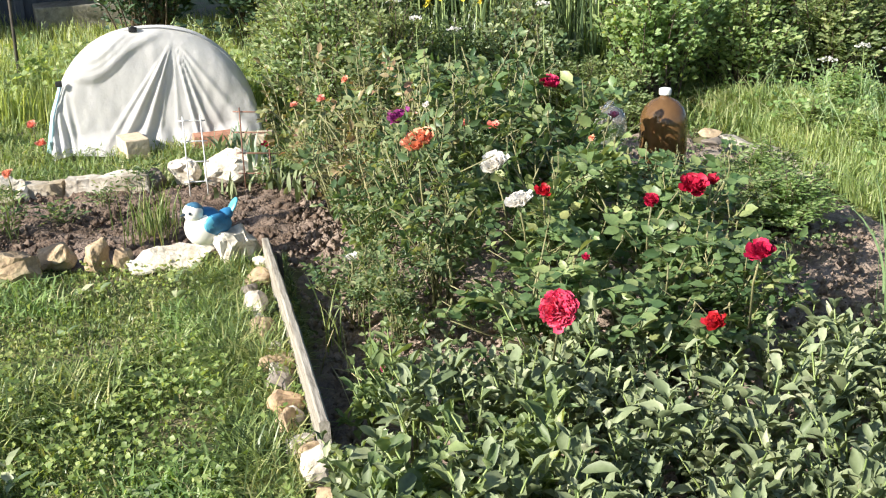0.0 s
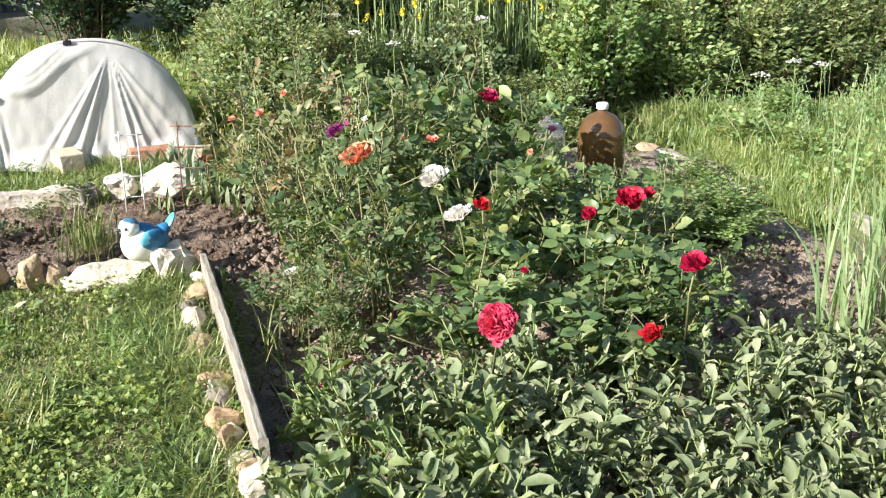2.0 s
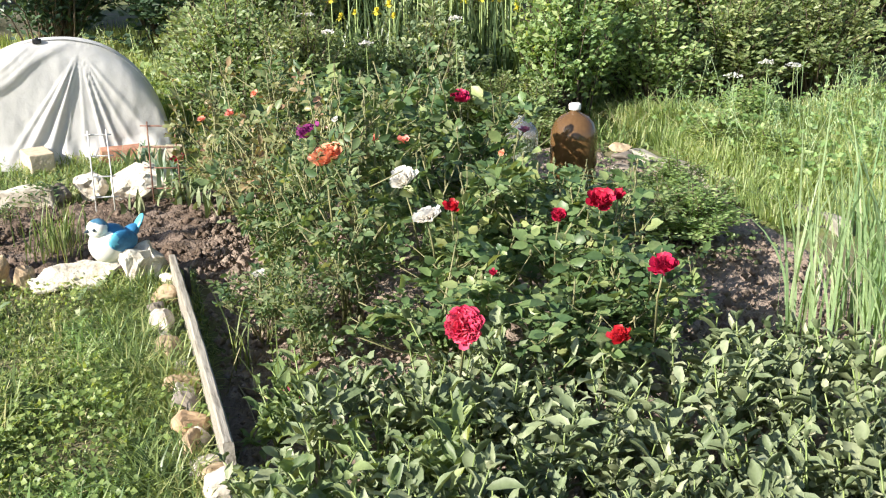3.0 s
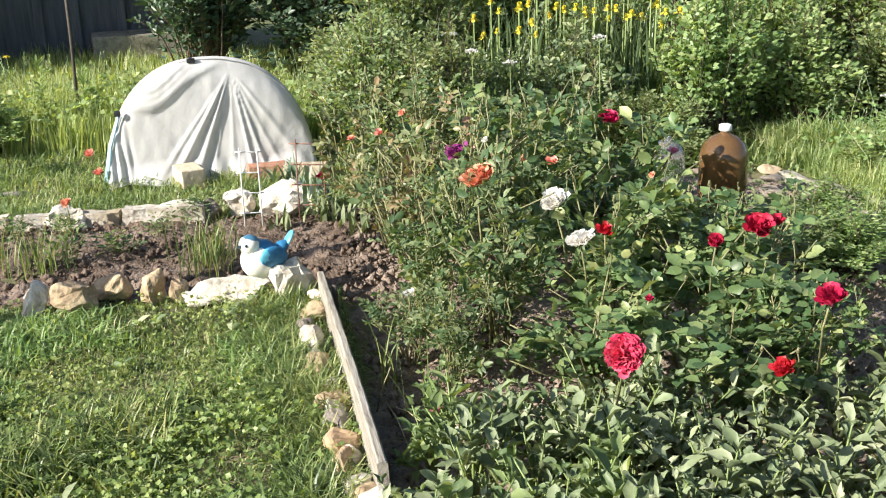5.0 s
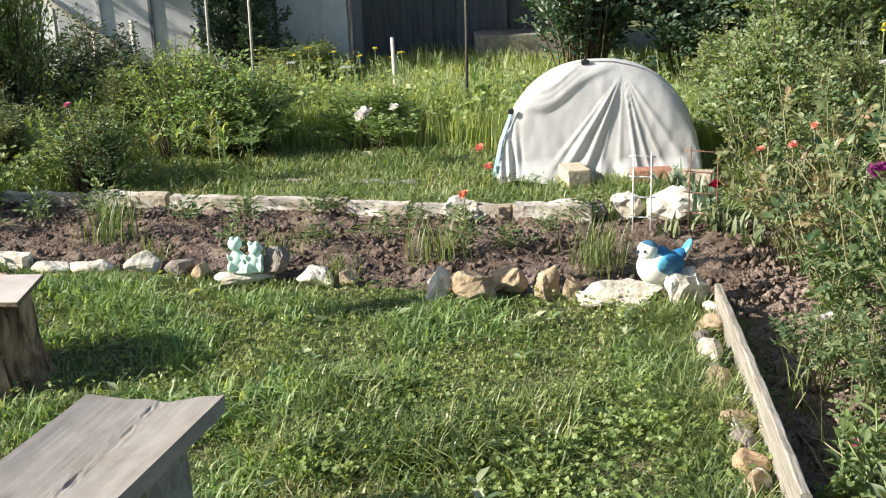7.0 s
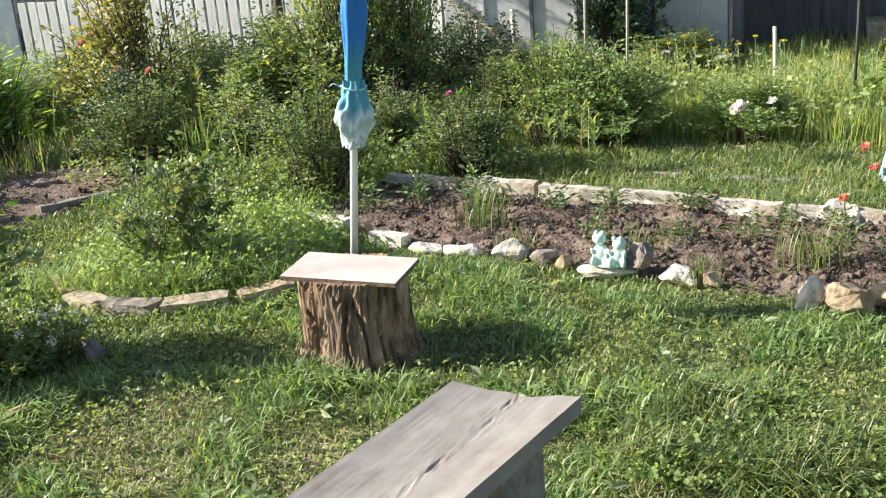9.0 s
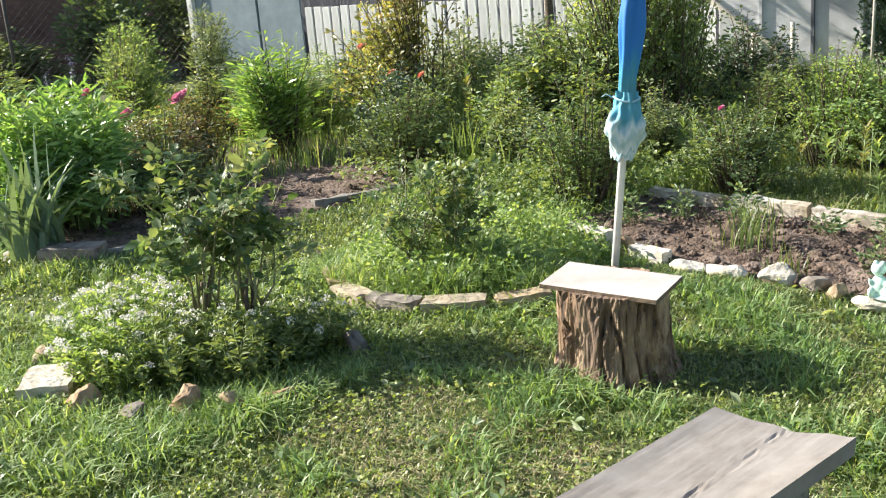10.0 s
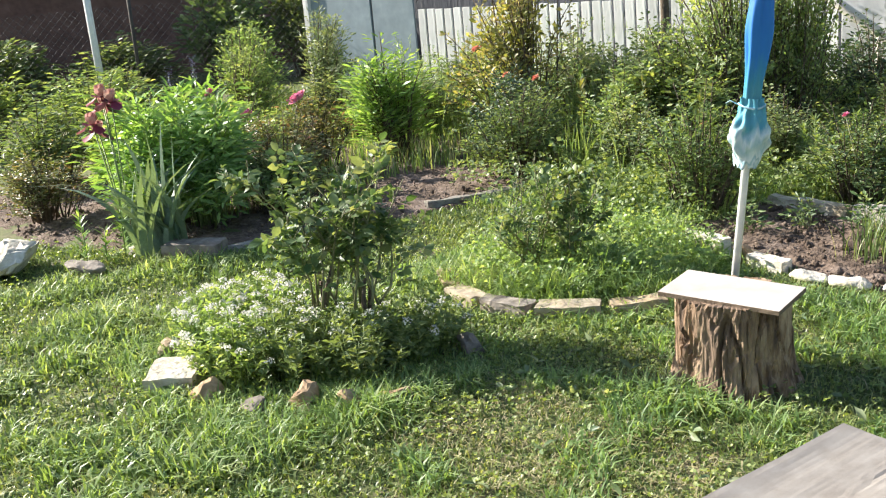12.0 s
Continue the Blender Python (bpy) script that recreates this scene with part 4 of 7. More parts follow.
for i, (x, y, sx, sy, sz, mt, rz) in enumerate([
    (-0.06, 3.93, 0.11, 0.15, 0.1, 1, 0), (-0.06, 3.64, 0.09, 0.16, 0.09, 0, 15), (-0.07, 3.5, 0.08, 0.1, 0.07, 0, 0), (-0.045, 3.38, 0.1, 0.1, 0.09, 1, 30), (-0.03, 3.26, 0.09, 0.1, 0.08, 0, 50), (-0.005, 3.13, 0.12, 0.11, 0.1, 1, 0),
    (0.01, 3.0, 0.1, 0.1, 0.08, 3, 0), (0.03, 2.86, 0.13, 0.13, 0.1, 2, 20), (0.05, 2.73, 0.1, 0.11, 0.1, 1, 0), (0.07, 2.62, 0.1, 0.1, 0.08, 0, 0), (0.02, 3.2, 0.12, 0.1, 0.07, 1, 20), (-0.06, 3.44, 0.11, 0.12, 0.08, 1, 40), (0.0, 3.07, 0.09, 0.11, 0.08, 0, 10), (0.06, 2.79, 0.1, 0.09, 0.07, 0, 60), (-0.09, 3.82, 0.09, 0.12, 0.07, 3, 20), (0.1, 2.55, 0.11, 0.1, 0.09, 1, 30), (0.13, 2.47, 0.11, 0.16, 0.14, 0, 10), (0.17, 2.31, 0.1, 0.13, 0.11, 1, 60), (0.2, 2.2, 0.13, 0.16, 0.12, 0, 40),
]):
    rock(x + (0.028 if y < 3.6 else 0), y, (sx, sy, sz), (M_edging, M_tan_rock, M_orange_rock, M_grey_rock)[mt], ("pale broken limestone rock beside the plank", "mossy tan rock beside the plank", "large orange sandstone rock beside the plank", "flat grey-brown stone beside the plank")[mt], rz, i + 31, sunk=0.42)
for i, (x, y, sx, sy, sz, mt, rz) in enumerate([
    (-0.2, 5.42, 0.42, 0.24, 0.2, 0, 20), (-0.5, 5.42, 0.16, 0.15, 0.16, 0, 0), (-0.8, 5.52, 0.3, 0.14, 0.09, 0, 12), (-1.36, 5.33, 0.19, 0.15, 0.15, 0, 0), (-1.05, 5.45, 0.28, 0.12, 0.08, 1, -5),
    (-0.64, 5.4, 0.12, 0.12, 0.12, 3, 0),
]):
    rock(x, y, (sx, sy, sz), (M_white_rock, M_tan_rock, M_orange_rock, M_grey_rock)[mt], ("white limestone rock at the back of the vegetable bed", "flat cream stone at the back of the bed", "", "brown clod-like stone in the bed")[mt], rz, i + 51)
for i, (x, y, sx, sy, sz, mt, rz) in enumerate([
    (-4.62, 1.72, 0.17, 0.16, 0.13, 1, 0), (-4.03, 1.6, 0.15, 0.12, 0.14, 2, 50), (-3.63, 1.83, 0.16, 0.14, 0.2, 2, 0), (-3.5, 1.93, 0.15, 0.14, 0.16, 2, 0), (-3.42, 2.1, 0.15, 0.14, 0.16, 2, 20),
    (-3.62, 2.64, 0.15, 0.12, 0.15, 3, 0), (-3.78, 1.68, 0.12, 0.12, 0.08, 3, 0),
]):
    rock(x, y, (sx, sy, sz), (M_white_rock, M_tan_rock, M_orange_rock, M_grey_rock)[mt], ("flat cream stone at the edge of the alyssum bed", "tan round stone at the alyssum bed", "pinkish brown stone at the alyssum bed", "grey stone half hidden at the alyssum bed")[mt], rz, i + 71, group="stones round the alyssum bed", sunk=0.12)
for i, (x, y, sx, sy, sz, mt, rz) in enumerate([
    (2.24, 5.36, 0.15, 0.12, 0.05, 3, 10), (2.25, 5.4, 0.14, 0.12, 0.05, 1, 30), (2.22, 5.3, 0.16, 0.13, 0.08, 3, -20), (-6.84, 1.64, 0.5, 0.42, 0.22, 0, 0), (-6.42, 1.95, 0.36, 0.16, 0.08, 3, 30),
]):
    rock(x, y, (sx, sy, sz), (M_white_rock, M_tan_rock, M_orange_rock, M_grey_rock)[mt], ("big pale boulder at the edge of the far bed", "flat tan stone on a small stack", "", "flat grey stone lying on the earth")[mt], rz, i + 91, z=(0.12 if i == 1 else 0.08 if i == 0 else None), group="garden stones", name="garden_stone")


def edging_block(x0, y0, x1, y1, h, w, mat, label, seed, group, rough=0.022):
    d = Vector((x1 - x0, y1 - y0, 0))
    t = thing("edging_block", pose(x0, y0, 0, 0, 0, math.degrees(math.atan2(d.y, d.x))), label, "edging block", group)
    bm = bm_new()
    box(bm, (d.length - 0.012, w, h + 0.05), pose(d.length / 2, 0, (h - 0.05) / 2))
    bmesh.ops.subdivide_edges(bm, edges=bm.edges[:], cuts=6, use_grid_fill=True)
    for v in bm.verts:
        p = v.co
        v.co += Vector((noise.noise(p * 11 + Vector((seed, 0, 0))), noise.noise(p * 11 + Vector((0, seed, 0))), noise.noise(p * 8 + Vector((0, 0, seed))))) * rough + Vector((noise.noise(p * 40), noise.noise(p * 40 + Vector((seed, 3, 0))), noise.noise(p * 40 + Vector((0, 0, seed))))) * 0.006
    for f in bm.faces:
        f.smooth = rough > 0.02
    part("block", bm, mat, t)


xs = -4.1
k = 0
erng = random.Random(2)
while xs < -1.05:
    ln = erng.uniform(0.34, 0.56)
    y = 5.36 - 0.02 * (xs + 4.1) / 3 + erng.uniform(-0.012, 0.012)
    edging_block(xs, y, xs + ln, y + erng.uniform(-0.015, 0.015), 0.085 + erng.uniform(-0.015, 0.012), 0.07, M_edging, "pale rough concrete edging block along the bed", k, "edging blocks behind the vegetable bed", 0.013)
    xs += ln + erng.uniform(0.004, 0.02)
    k += 1
for i, (a, b) in enumerate([((-4.52, 3.2), (-4.3, 3.07)), ((-4.29, 3.06), (-4.02, 3.02)), ((-4.0, 3.02), (-3.75, 3.1)), ((-3.73, 3.11), (-3.5, 3.3)), ((-3.48, 3.33), (-3.33, 3.55))]):
    edging_block(*a, *b, 0.06, 0.1, (M_tan_rock, M_brick, M_grey_rock, M_brick, M_tan_rock)[i], "weathered stone block edging the round bed", 20 + i, "blocks round the shrub bed", 0.016)
for i, (a, b) in enumerate([((-2.9, 6.08), (-2.3, 6.05)), ((-2.28, 6.05), (-1.75, 6.08)), ((-2.4, 6.8), (-1.6, 6.78)), ((-1.58, 6.78), (-1.25, 6.75)), ((-6.6, 2.3), (-6.1, 2.62)), ((-6.1, 2.62), (-5.85, 3.3)), ((-5.9, 4.1), (-5.75, 4.9)), ((2.42, 5.75), (2.72, 4.95)), ((2.74, 4.9), (2.9, 4.2))]):
    edging_block(*a, *b, 0.03 if i in (7, 8) else 0.004 if i < 4 else 0.045, 0.05, M_old_plank if i not in (7, 8) else M_bench_leg, "grey weathered board edging a bed", 40 + i, "board edgings")


edging_block(-3.79, 4.32, -3.58, 4.29, 0.12, 0.07, M_white_rock, "upright white limestone slab at the bed's corner", 64, "edging stones", 0.008)
edging_block(-3.46, 4.33, -3.23, 4.31, 0.06, 0.08, M_white_rock, "low white limestone slab at the bed's corner", 65, "edging stones", 0.01)
edging_block(-4.09, 4.43, -3.87, 4.42, 0.07, 0.1, M_white_rock, "low white limestone slab at the bed's corner", 66, "edging stones", 0.01)
edging_block(-6.28, 2.42, -5.98, 2.64, 0.1, 0.16, M_grey_rock, "shaded grey stone block in front of the iris", 67, "edging stones", 0.012)
edging_block(-4.4, 1.66, -4.19, 1.5, 0.07, 0.2, M_white_rock, "flat cream slab of limestone at the alyssum bed", 63, "stones round the alyssum bed", 0.012)


# ---- figurines, bottles, supports ----
def ellipsoid(bm, c, r, m=None, mat=0, sub=3):
    res = bmesh.ops.create_icosphere(bm, subdivisions=sub, radius=1.0, matrix=pose(*c) @ (m or Matrix()) @ Matrix.Diagonal((*r, 1)))
    fs = {f for v in res["verts"] for f in v.link_faces}
    for f in fs:
        f.material_index = mat
        f.smooth = True
    return list(fs)


def bird():
    """A plump garden bird: white face and breast, blue cap, back, wings and a raised tail."""
    bm = bm_new()
    body = ellipsoid(bm, (-0.004, 0, 0.076), (0.086, 0.074, 0.082), pose(0, 0, 0, 0, -24, 0), 0, 4)
    for f in body:
        c = f.calc_center_median()
        if c.z + 0.55 * c.x > 0.128:
            f.material_index = 1
    head = ellipsoid(bm, (-0.05, -0.008, 0.15), (0.044, 0.043, 0.042), None, 0, 4)
    for f in head:
        c = f.calc_center_median()
        if c.z > 0.176 - 0.35 * (c.x + 0.05) or (c.x > -0.022 and c.z > 0.125):
            f.material_index = 4
    for s in (-1, 1):
        w = ellipsoid(bm, (0.03, s * 0.062, 0.094), (0.068, 0.02, 0.046), pose(0, 0, 0, 0, 10, s * -8), 1, 3)
        for f in w:
            c = f.calc_center_median()
            if c.x < 0.0 and c.z > 0.085:
                f.material_index = 2
        ellipsoid(bm, (-0.08, -0.008 + s * 0.032, 0.157), (0.006, 0.006, 0.007), None, 3, 2)
    ellipsoid(bm, (0.128, 0.0, 0.135), (0.045, 0.026, 0.009), pose(0, 0, 0, 0, -55, 0), 2, 3)
    ellipsoid(bm, (0.085, 0.0, 0.102), (0.05, 0.034, 0.028), pose(0, 0, 0, 0, -30, 0), 1, 3)
    r = bmesh.ops.create_cone(bm, cap_ends=True, segments=10, radius1=0.01, radius2=0.001, depth=0.022, matrix=pose(-0.1, -0.012, 0.148, 0, -100, 0))
    for f in {f for v in r["verts"] for f in v.link_faces}:
        f.material_index = 3
    ellipsoid(bm, (-0.005, 0, 0.004), (0.05, 0.045, 0.01), None, 0, 2)
    ob = part("bird_figurine", bm, M_bird_white, None)
    for m in (M_bird_blue, M_bird_cyan, M_bird_dark, M_bird_cap):
        ob.data.materials.append(m)
    ob.matrix_basis = pose(-0.275, 4.2, 0.098, 0, 0, 30) @ Matrix.Scale(0.96, 4)
    tagged(ob, "painted blue and white bird figurine sitting on a limestone rock", "figurine")


bird()


def frogs():
    bm = bm_new()
    for k, (x, y, h, tilt) in enumerate(((-0.035, 0.0, 0.165, -6), (0.045, -0.012, 0.145, 8))):
        ellipsoid(bm, (x, y, 0.05), (0.036, 0.034, 0.05), pose(0, 0, 0, 0, tilt, 0))
        ellipsoid(bm, (x + tilt * 0.0008, y - 0.006, h - 0.038), (0.031, 0.03, 0.03))
        for s in (-1, 1):
            ellipsoid(bm, (x + s * 0.014, y - 0.016, h - 0.012), (0.011, 0.011, 0.013), None, 0, 2)
            ellipsoid(bm, (x + s * 0.026, y - 0.028, 0.028), (0.014, 0.022, 0.026), pose(0, 0, 0, 20, 0, s * 20), 0, 2)
            ellipsoid(bm, (x + s * 0.03, y - 0.02, 0.065), (0.009, 0.012, 0.028), pose(0, 0, 0, 25, s * 15, 0), 0, 2)
    ellipsoid(bm, (0.004, -0.006, 0.008), (0.075, 0.045, 0.014), None, 0, 2)
    ob = part("frog_figurine", bm, M_mint, None)
    fuse = ob.modifiers.new("fuse", "REMESH")
    fuse.mode, fuse.voxel_size, fuse.use_smooth_shade = "VOXEL", 0.0045, True
    solid = bpy.data.meshes.new_from_object(ob.evaluated_get(bpy.context.evaluated_depsgraph_get()))
    ob.modifiers.clear()
    ob.data = solid
    ob.matrix_basis = pose(-2.075, 4.25, 0.05, 0, 0, 12) @ Matrix.Scale(1.02, 4)
    tagged(ob, "pair of pale mint glazed frog figurines on a white stone", "figurine")


frogs()


def lathe(bm, prof, n=40, mat=0):
    rows = [[bm.verts.new((r * math.cos(2 * math.pi * j / n), r * math.sin(2 * math.pi * j / n), z)) for j in range(n)] for r, z in prof]
    for i in range(len(prof) - 1):
        for j in range(n):
            f = bm.faces.new((rows[i][j], rows[i][(j + 1) % n], rows[i + 1][(j + 1) % n], rows[i + 1][j]))
            f.smooth, f.material_index = True, mat
    bm.faces.new(rows[-1])
    bm.faces.new(rows[0][::-1])


def bottle(x, y, s, mat, label, cap=True, rx=0):
    t = thing("plastic_bottle", pose(x, y, 0.0, rx, 0, 20), label, "bottle")
    bm = bm_new()
    lathe(bm, [(0.100 * s, 0.0 * s), (0.106 * s, 0.02 * s), (0.104 * s, 0.1 * s), (0.107 * s, 0.12 * s), (0.107 * s, 0.2 * s), (0.103 * s, 0.215 * s), (0.108 * s, 0.235 * s), (0.108 * s, 0.36 * s), (0.104 * s, 0.39 * s), (0.088 * s, 0.425 * s), (0.062 * s, 0.452 * s), (0.03 * s, 0.466 * s), (0.022 * s, 0.472 * s), (0.022 * s, 0.49 * s)])
    part("bottle", bm, mat, t)
    if cap:
        bm = bm_new()
        lathe(bm, [(0.026 * s, 0.48 * s), (0.028 * s, 0.484 * s), (0.028 * s, 0.504 * s), (0.024 * s, 0.508 * s)], 24)
        part("cap", bm, M_cap, t, "white screw cap")


bottle(1.78, 4.74, 1.02, M_brown_jug, "large amber plastic bottle with white cap standing over a plant")
bottle(1.62, 5.1, 0.8, M_clear, "clear plastic bottle used as a plant cover", False)
bottle(1.35, 4.72, 0.55, M_clear, "small clear plastic bottle among the roses", False)


def trellis(x, y, w, h, rungs, mat, label, rz=0, lean=0, legs=2):
    t = thing("trellis", pose(x, y, 0, lean, 0, rz), label, "trellis")
    for i in range(legs):
        px = -w / 2 + w * i / (legs - 1)
        g = Geo()
        tube(g, [(px, 0, -0.05), (px * 1.02, 0.003 * i, h * 0.5), (px * 0.97, 0, h)], 0.0042, 0.0036, 6)
        part("upright", g, mat, t)
    for k in range(rungs):
        z = h * (0.2 + 0.74 * k / (rungs - 1))
        g = Geo()
        tube(g, [(-w * 0.75, 0.008, z + 0.004), (0, 0.009, z), (w * 0.75, 0.008, z - 0.003)], 0.0036, 0.0036, 6)
        part("rung", g, mat, t)


trellis(-0.405, 5.17, 0.085, 0.41, 4, M_white_metal, "small white plant trellis stuck in the earth", 8)
trellis(-0.12, 5.25, 0.13, 0.42, 4, M_rust, "thin rusty brown stick trellis", -6, 0, 2)


def stake(x, y, h, r, mat, label, lx=0.0, ly=0.0):
    t = thing("garden_stake", pose(x, y, 0, lx, ly, 0), label, "stake", "garden stakes")
    g = Geo()
    tube(g, [(0, 0, -0.1), (0.006, 0.004, h * 0.5), (0, 0, h)], r, r * 0.9, 7)
    part("stake", g, mat, t)


for x, y, h, r, mt, lx, ly in ((-2.48, 8.0, 0.62, 0.017, M_stake, 0, 0), (-3.78, 8.3, 1.6, 0.012, M_stake, 0, 1), (-4.45, 8.9, 1.6, 0.013, M_stake, 0, 1), (-5.0, 8.6, 0.72, 0.022, M_stake, 0, 0), (-5.5, 8.8, 0.6, 0.022, M_stake, 0, 0),
                               (-1.85, 7.7, 1.4, 0.012, M_dark_stake, 0, 1), (-6.05, 6.6, 0.8, 0.012, M_dark_stake, 0, 0)):
    stake(x, y, h, r, mt, "thin pale wooden garden stake in the long grass" if mt is M_stake else "thin dark metal stake", lx, ly)
lean = thing("leaning_pole", pose(-5.6, 9.78, 0), "pale pole leaning against the house wall", "pole")
g = Geo()
tube(g, [(0.2, 0.05, 0.0), (-0.24, -0.05, 0.37), (-0.66, -0.17, 0.69), (-1.12, -0.3, 1.04)], 0.03, 0.026, 8)
part("pole", g, M_stake, lean)


# ---- plants ----
def rose_meshes(seed, h, spread, n_canes, n_leaf, leaf_len, density=1.0, wide=0.66):
    """Canes and pinnate leaves of one rose bush, as two gatherings of triangles."""
    rng = np.random.default_rng(seed)
    canes, lv = Geo(), Geo()
    nodes, dirs = [], []
    for c in range(n_canes):
        a = rng.uniform(0, 2 * np.pi)
        out = spread * rng.uniform(0.3, 1.0)
        hh = h * (rng.uniform(0.5, 0.95) if c % 3 else rng.uniform(0.92, 1.12))
        p0 = np.array([rng.normal(0, 0.03), rng.normal(0, 0.03), -0.02])
        p3 = np.array([math.cos(a) * out, math.sin(a) * out, hh])
        p1 = p0 + np.array([math.cos(a) * out * 0.25, math.sin(a) * out * 0.25, hh * 0.4]) + rng.normal(0, 0.02, 3)
        p2 = p0 + np.array([math.cos(a) * out * 0.62, math.sin(a) * out * 0.62, hh * 0.74]) + rng.normal(0, 0.02, 3)
        main = np.array([p0, p1, p2, p3])
        tube(canes, main, 0.0062, 0.0028, 5)
        if c % 2 == 0:
            tip = p3 + np.array([rng.normal(0, 0.015), rng.normal(0, 0.015), rng.uniform(0.05, 0.13)])
            tube(canes, [p3, (p3 + tip) / 2 + rng.normal(0, 0.006, 3), tip], 0.0028, 0.002, 4)
            tube(canes, [tip, tip + np.array([0.001, 0, 0.008])], 0.002, 0.0075, 6)
            tube(canes, [tip + np.array([0.001, 0, 0.008]), tip + np.array([0.002, 0, 0.03])], 0.0075, 0.0025, 6)
        for k in range(int(7 * density)):
            s = rng.uniform(0.2, 1.0)
            i = min(2, int(s * 3))
            q = main[i] + (main[i + 1] - main[i]) * (s * 3 - i)
            nodes.append(q)
            dirs.append(unit(rand_dirs(rng, 1, -0.1, 0.8)[0] + 0.4 * np.array([math.cos(a), math.sin(a), 0.2])))
        for k in range(rng.integers(2, 5)):
            s = rng.uniform(0.35, 0.95)
            i = min(2, int(s * 3))
            q = main[i] + (main[i + 1] - main[i]) * (s * 3 - i)
            d = unit(rand_dirs(rng, 1, 0.15, 0.9)[0] + 0.5 * np.array([math.cos(a), math.sin(a), 0.6]))
            ln = rng.uniform(0.1, 0.26) * h / 0.6
            e = q + d * ln
            mid = q + d * ln * 0.5 + rng.normal(0, 0.008, 3)
            tube(canes, [q, mid, e], 0.0034, 0.0018, 4)
            for m in range(int(5 * density)):
                u = rng.uniform(0.15, 1.0)
                nodes.append(q + (e - q) * u)
                dirs.append(unit(rand_dirs(rng, 1, -0.1, 0.8)[0] + 0.4 * d))
    nodes, dirs = np.array(nodes), np.array(dirs)
    if len(nodes) > n_leaf:
        pick = rng.choice(len(nodes), n_leaf, replace=False)
        nodes, dirs = nodes[pick], dirs[pick]
    n = len(nodes)
    L = leaf_len * rng.uniform(0.5, 1.2, n)
    up = unit(np.array([0, 0, 1.0]) + rng.normal(0, 0.62, (n, 3)))
    side = unit(np.cross(dirs, up))
    for along, sg, sc in ((0.75, 0, 1.1), (0.62, 1, 0.95), (0.62, -1, 0.95), (0.3, 1, 0.8), (0.3, -1, 0.8)):
        P = nodes + dirs * (L * along * 1.6)[:, None] + side * (sg * 0.004)
        D = dirs * (1.0 if sg == 0 else 0.45) + side * sg + np.array([0, 0, -0.12])
        N = up + rng.normal(0, 0.28, (n, 3))
        leaves(lv, P, D, N, L * sc * rng.uniform(0.85, 1.1, n), L * sc * wide, T_OVAL)
    return canes, lv


ROSES = {}


def rose_bush(x, y, h, spread, mat, label, seed, variant, rz=0.0, n_leaf=215, leaf_len=0.05, canes=14, group="garden roses", name="rose_bush"):
    key = (variant, mat.name)
    if mat is L_rose_red:
        leaf_len, n_leaf = 0.042, 240
    if mat is L_rose:
        leaf_len, n_leaf = 0.056, 190
    if key not in ROSES:
        c, l = rose_meshes(100 + variant, 0.6, 0.34, canes, n_leaf, leaf_len, wide=0.78 if mat is L_rose else 0.55)
        ROSES[key] = (c.mesh("framework", M_cane), l.mesh("foliage", mat))
    t = thing(name, pose(x, y, 0, 0, 0, rz), label, "rose bush", group)
    for nm, me in zip(("framework", "foliage"), ROSES[key]):
        o = part(nm, me, None, t)
        o.matrix_basis = Matrix.Diagonal((spread / 0.34, spread / 0.34, h / 0.6, 1))
    return t


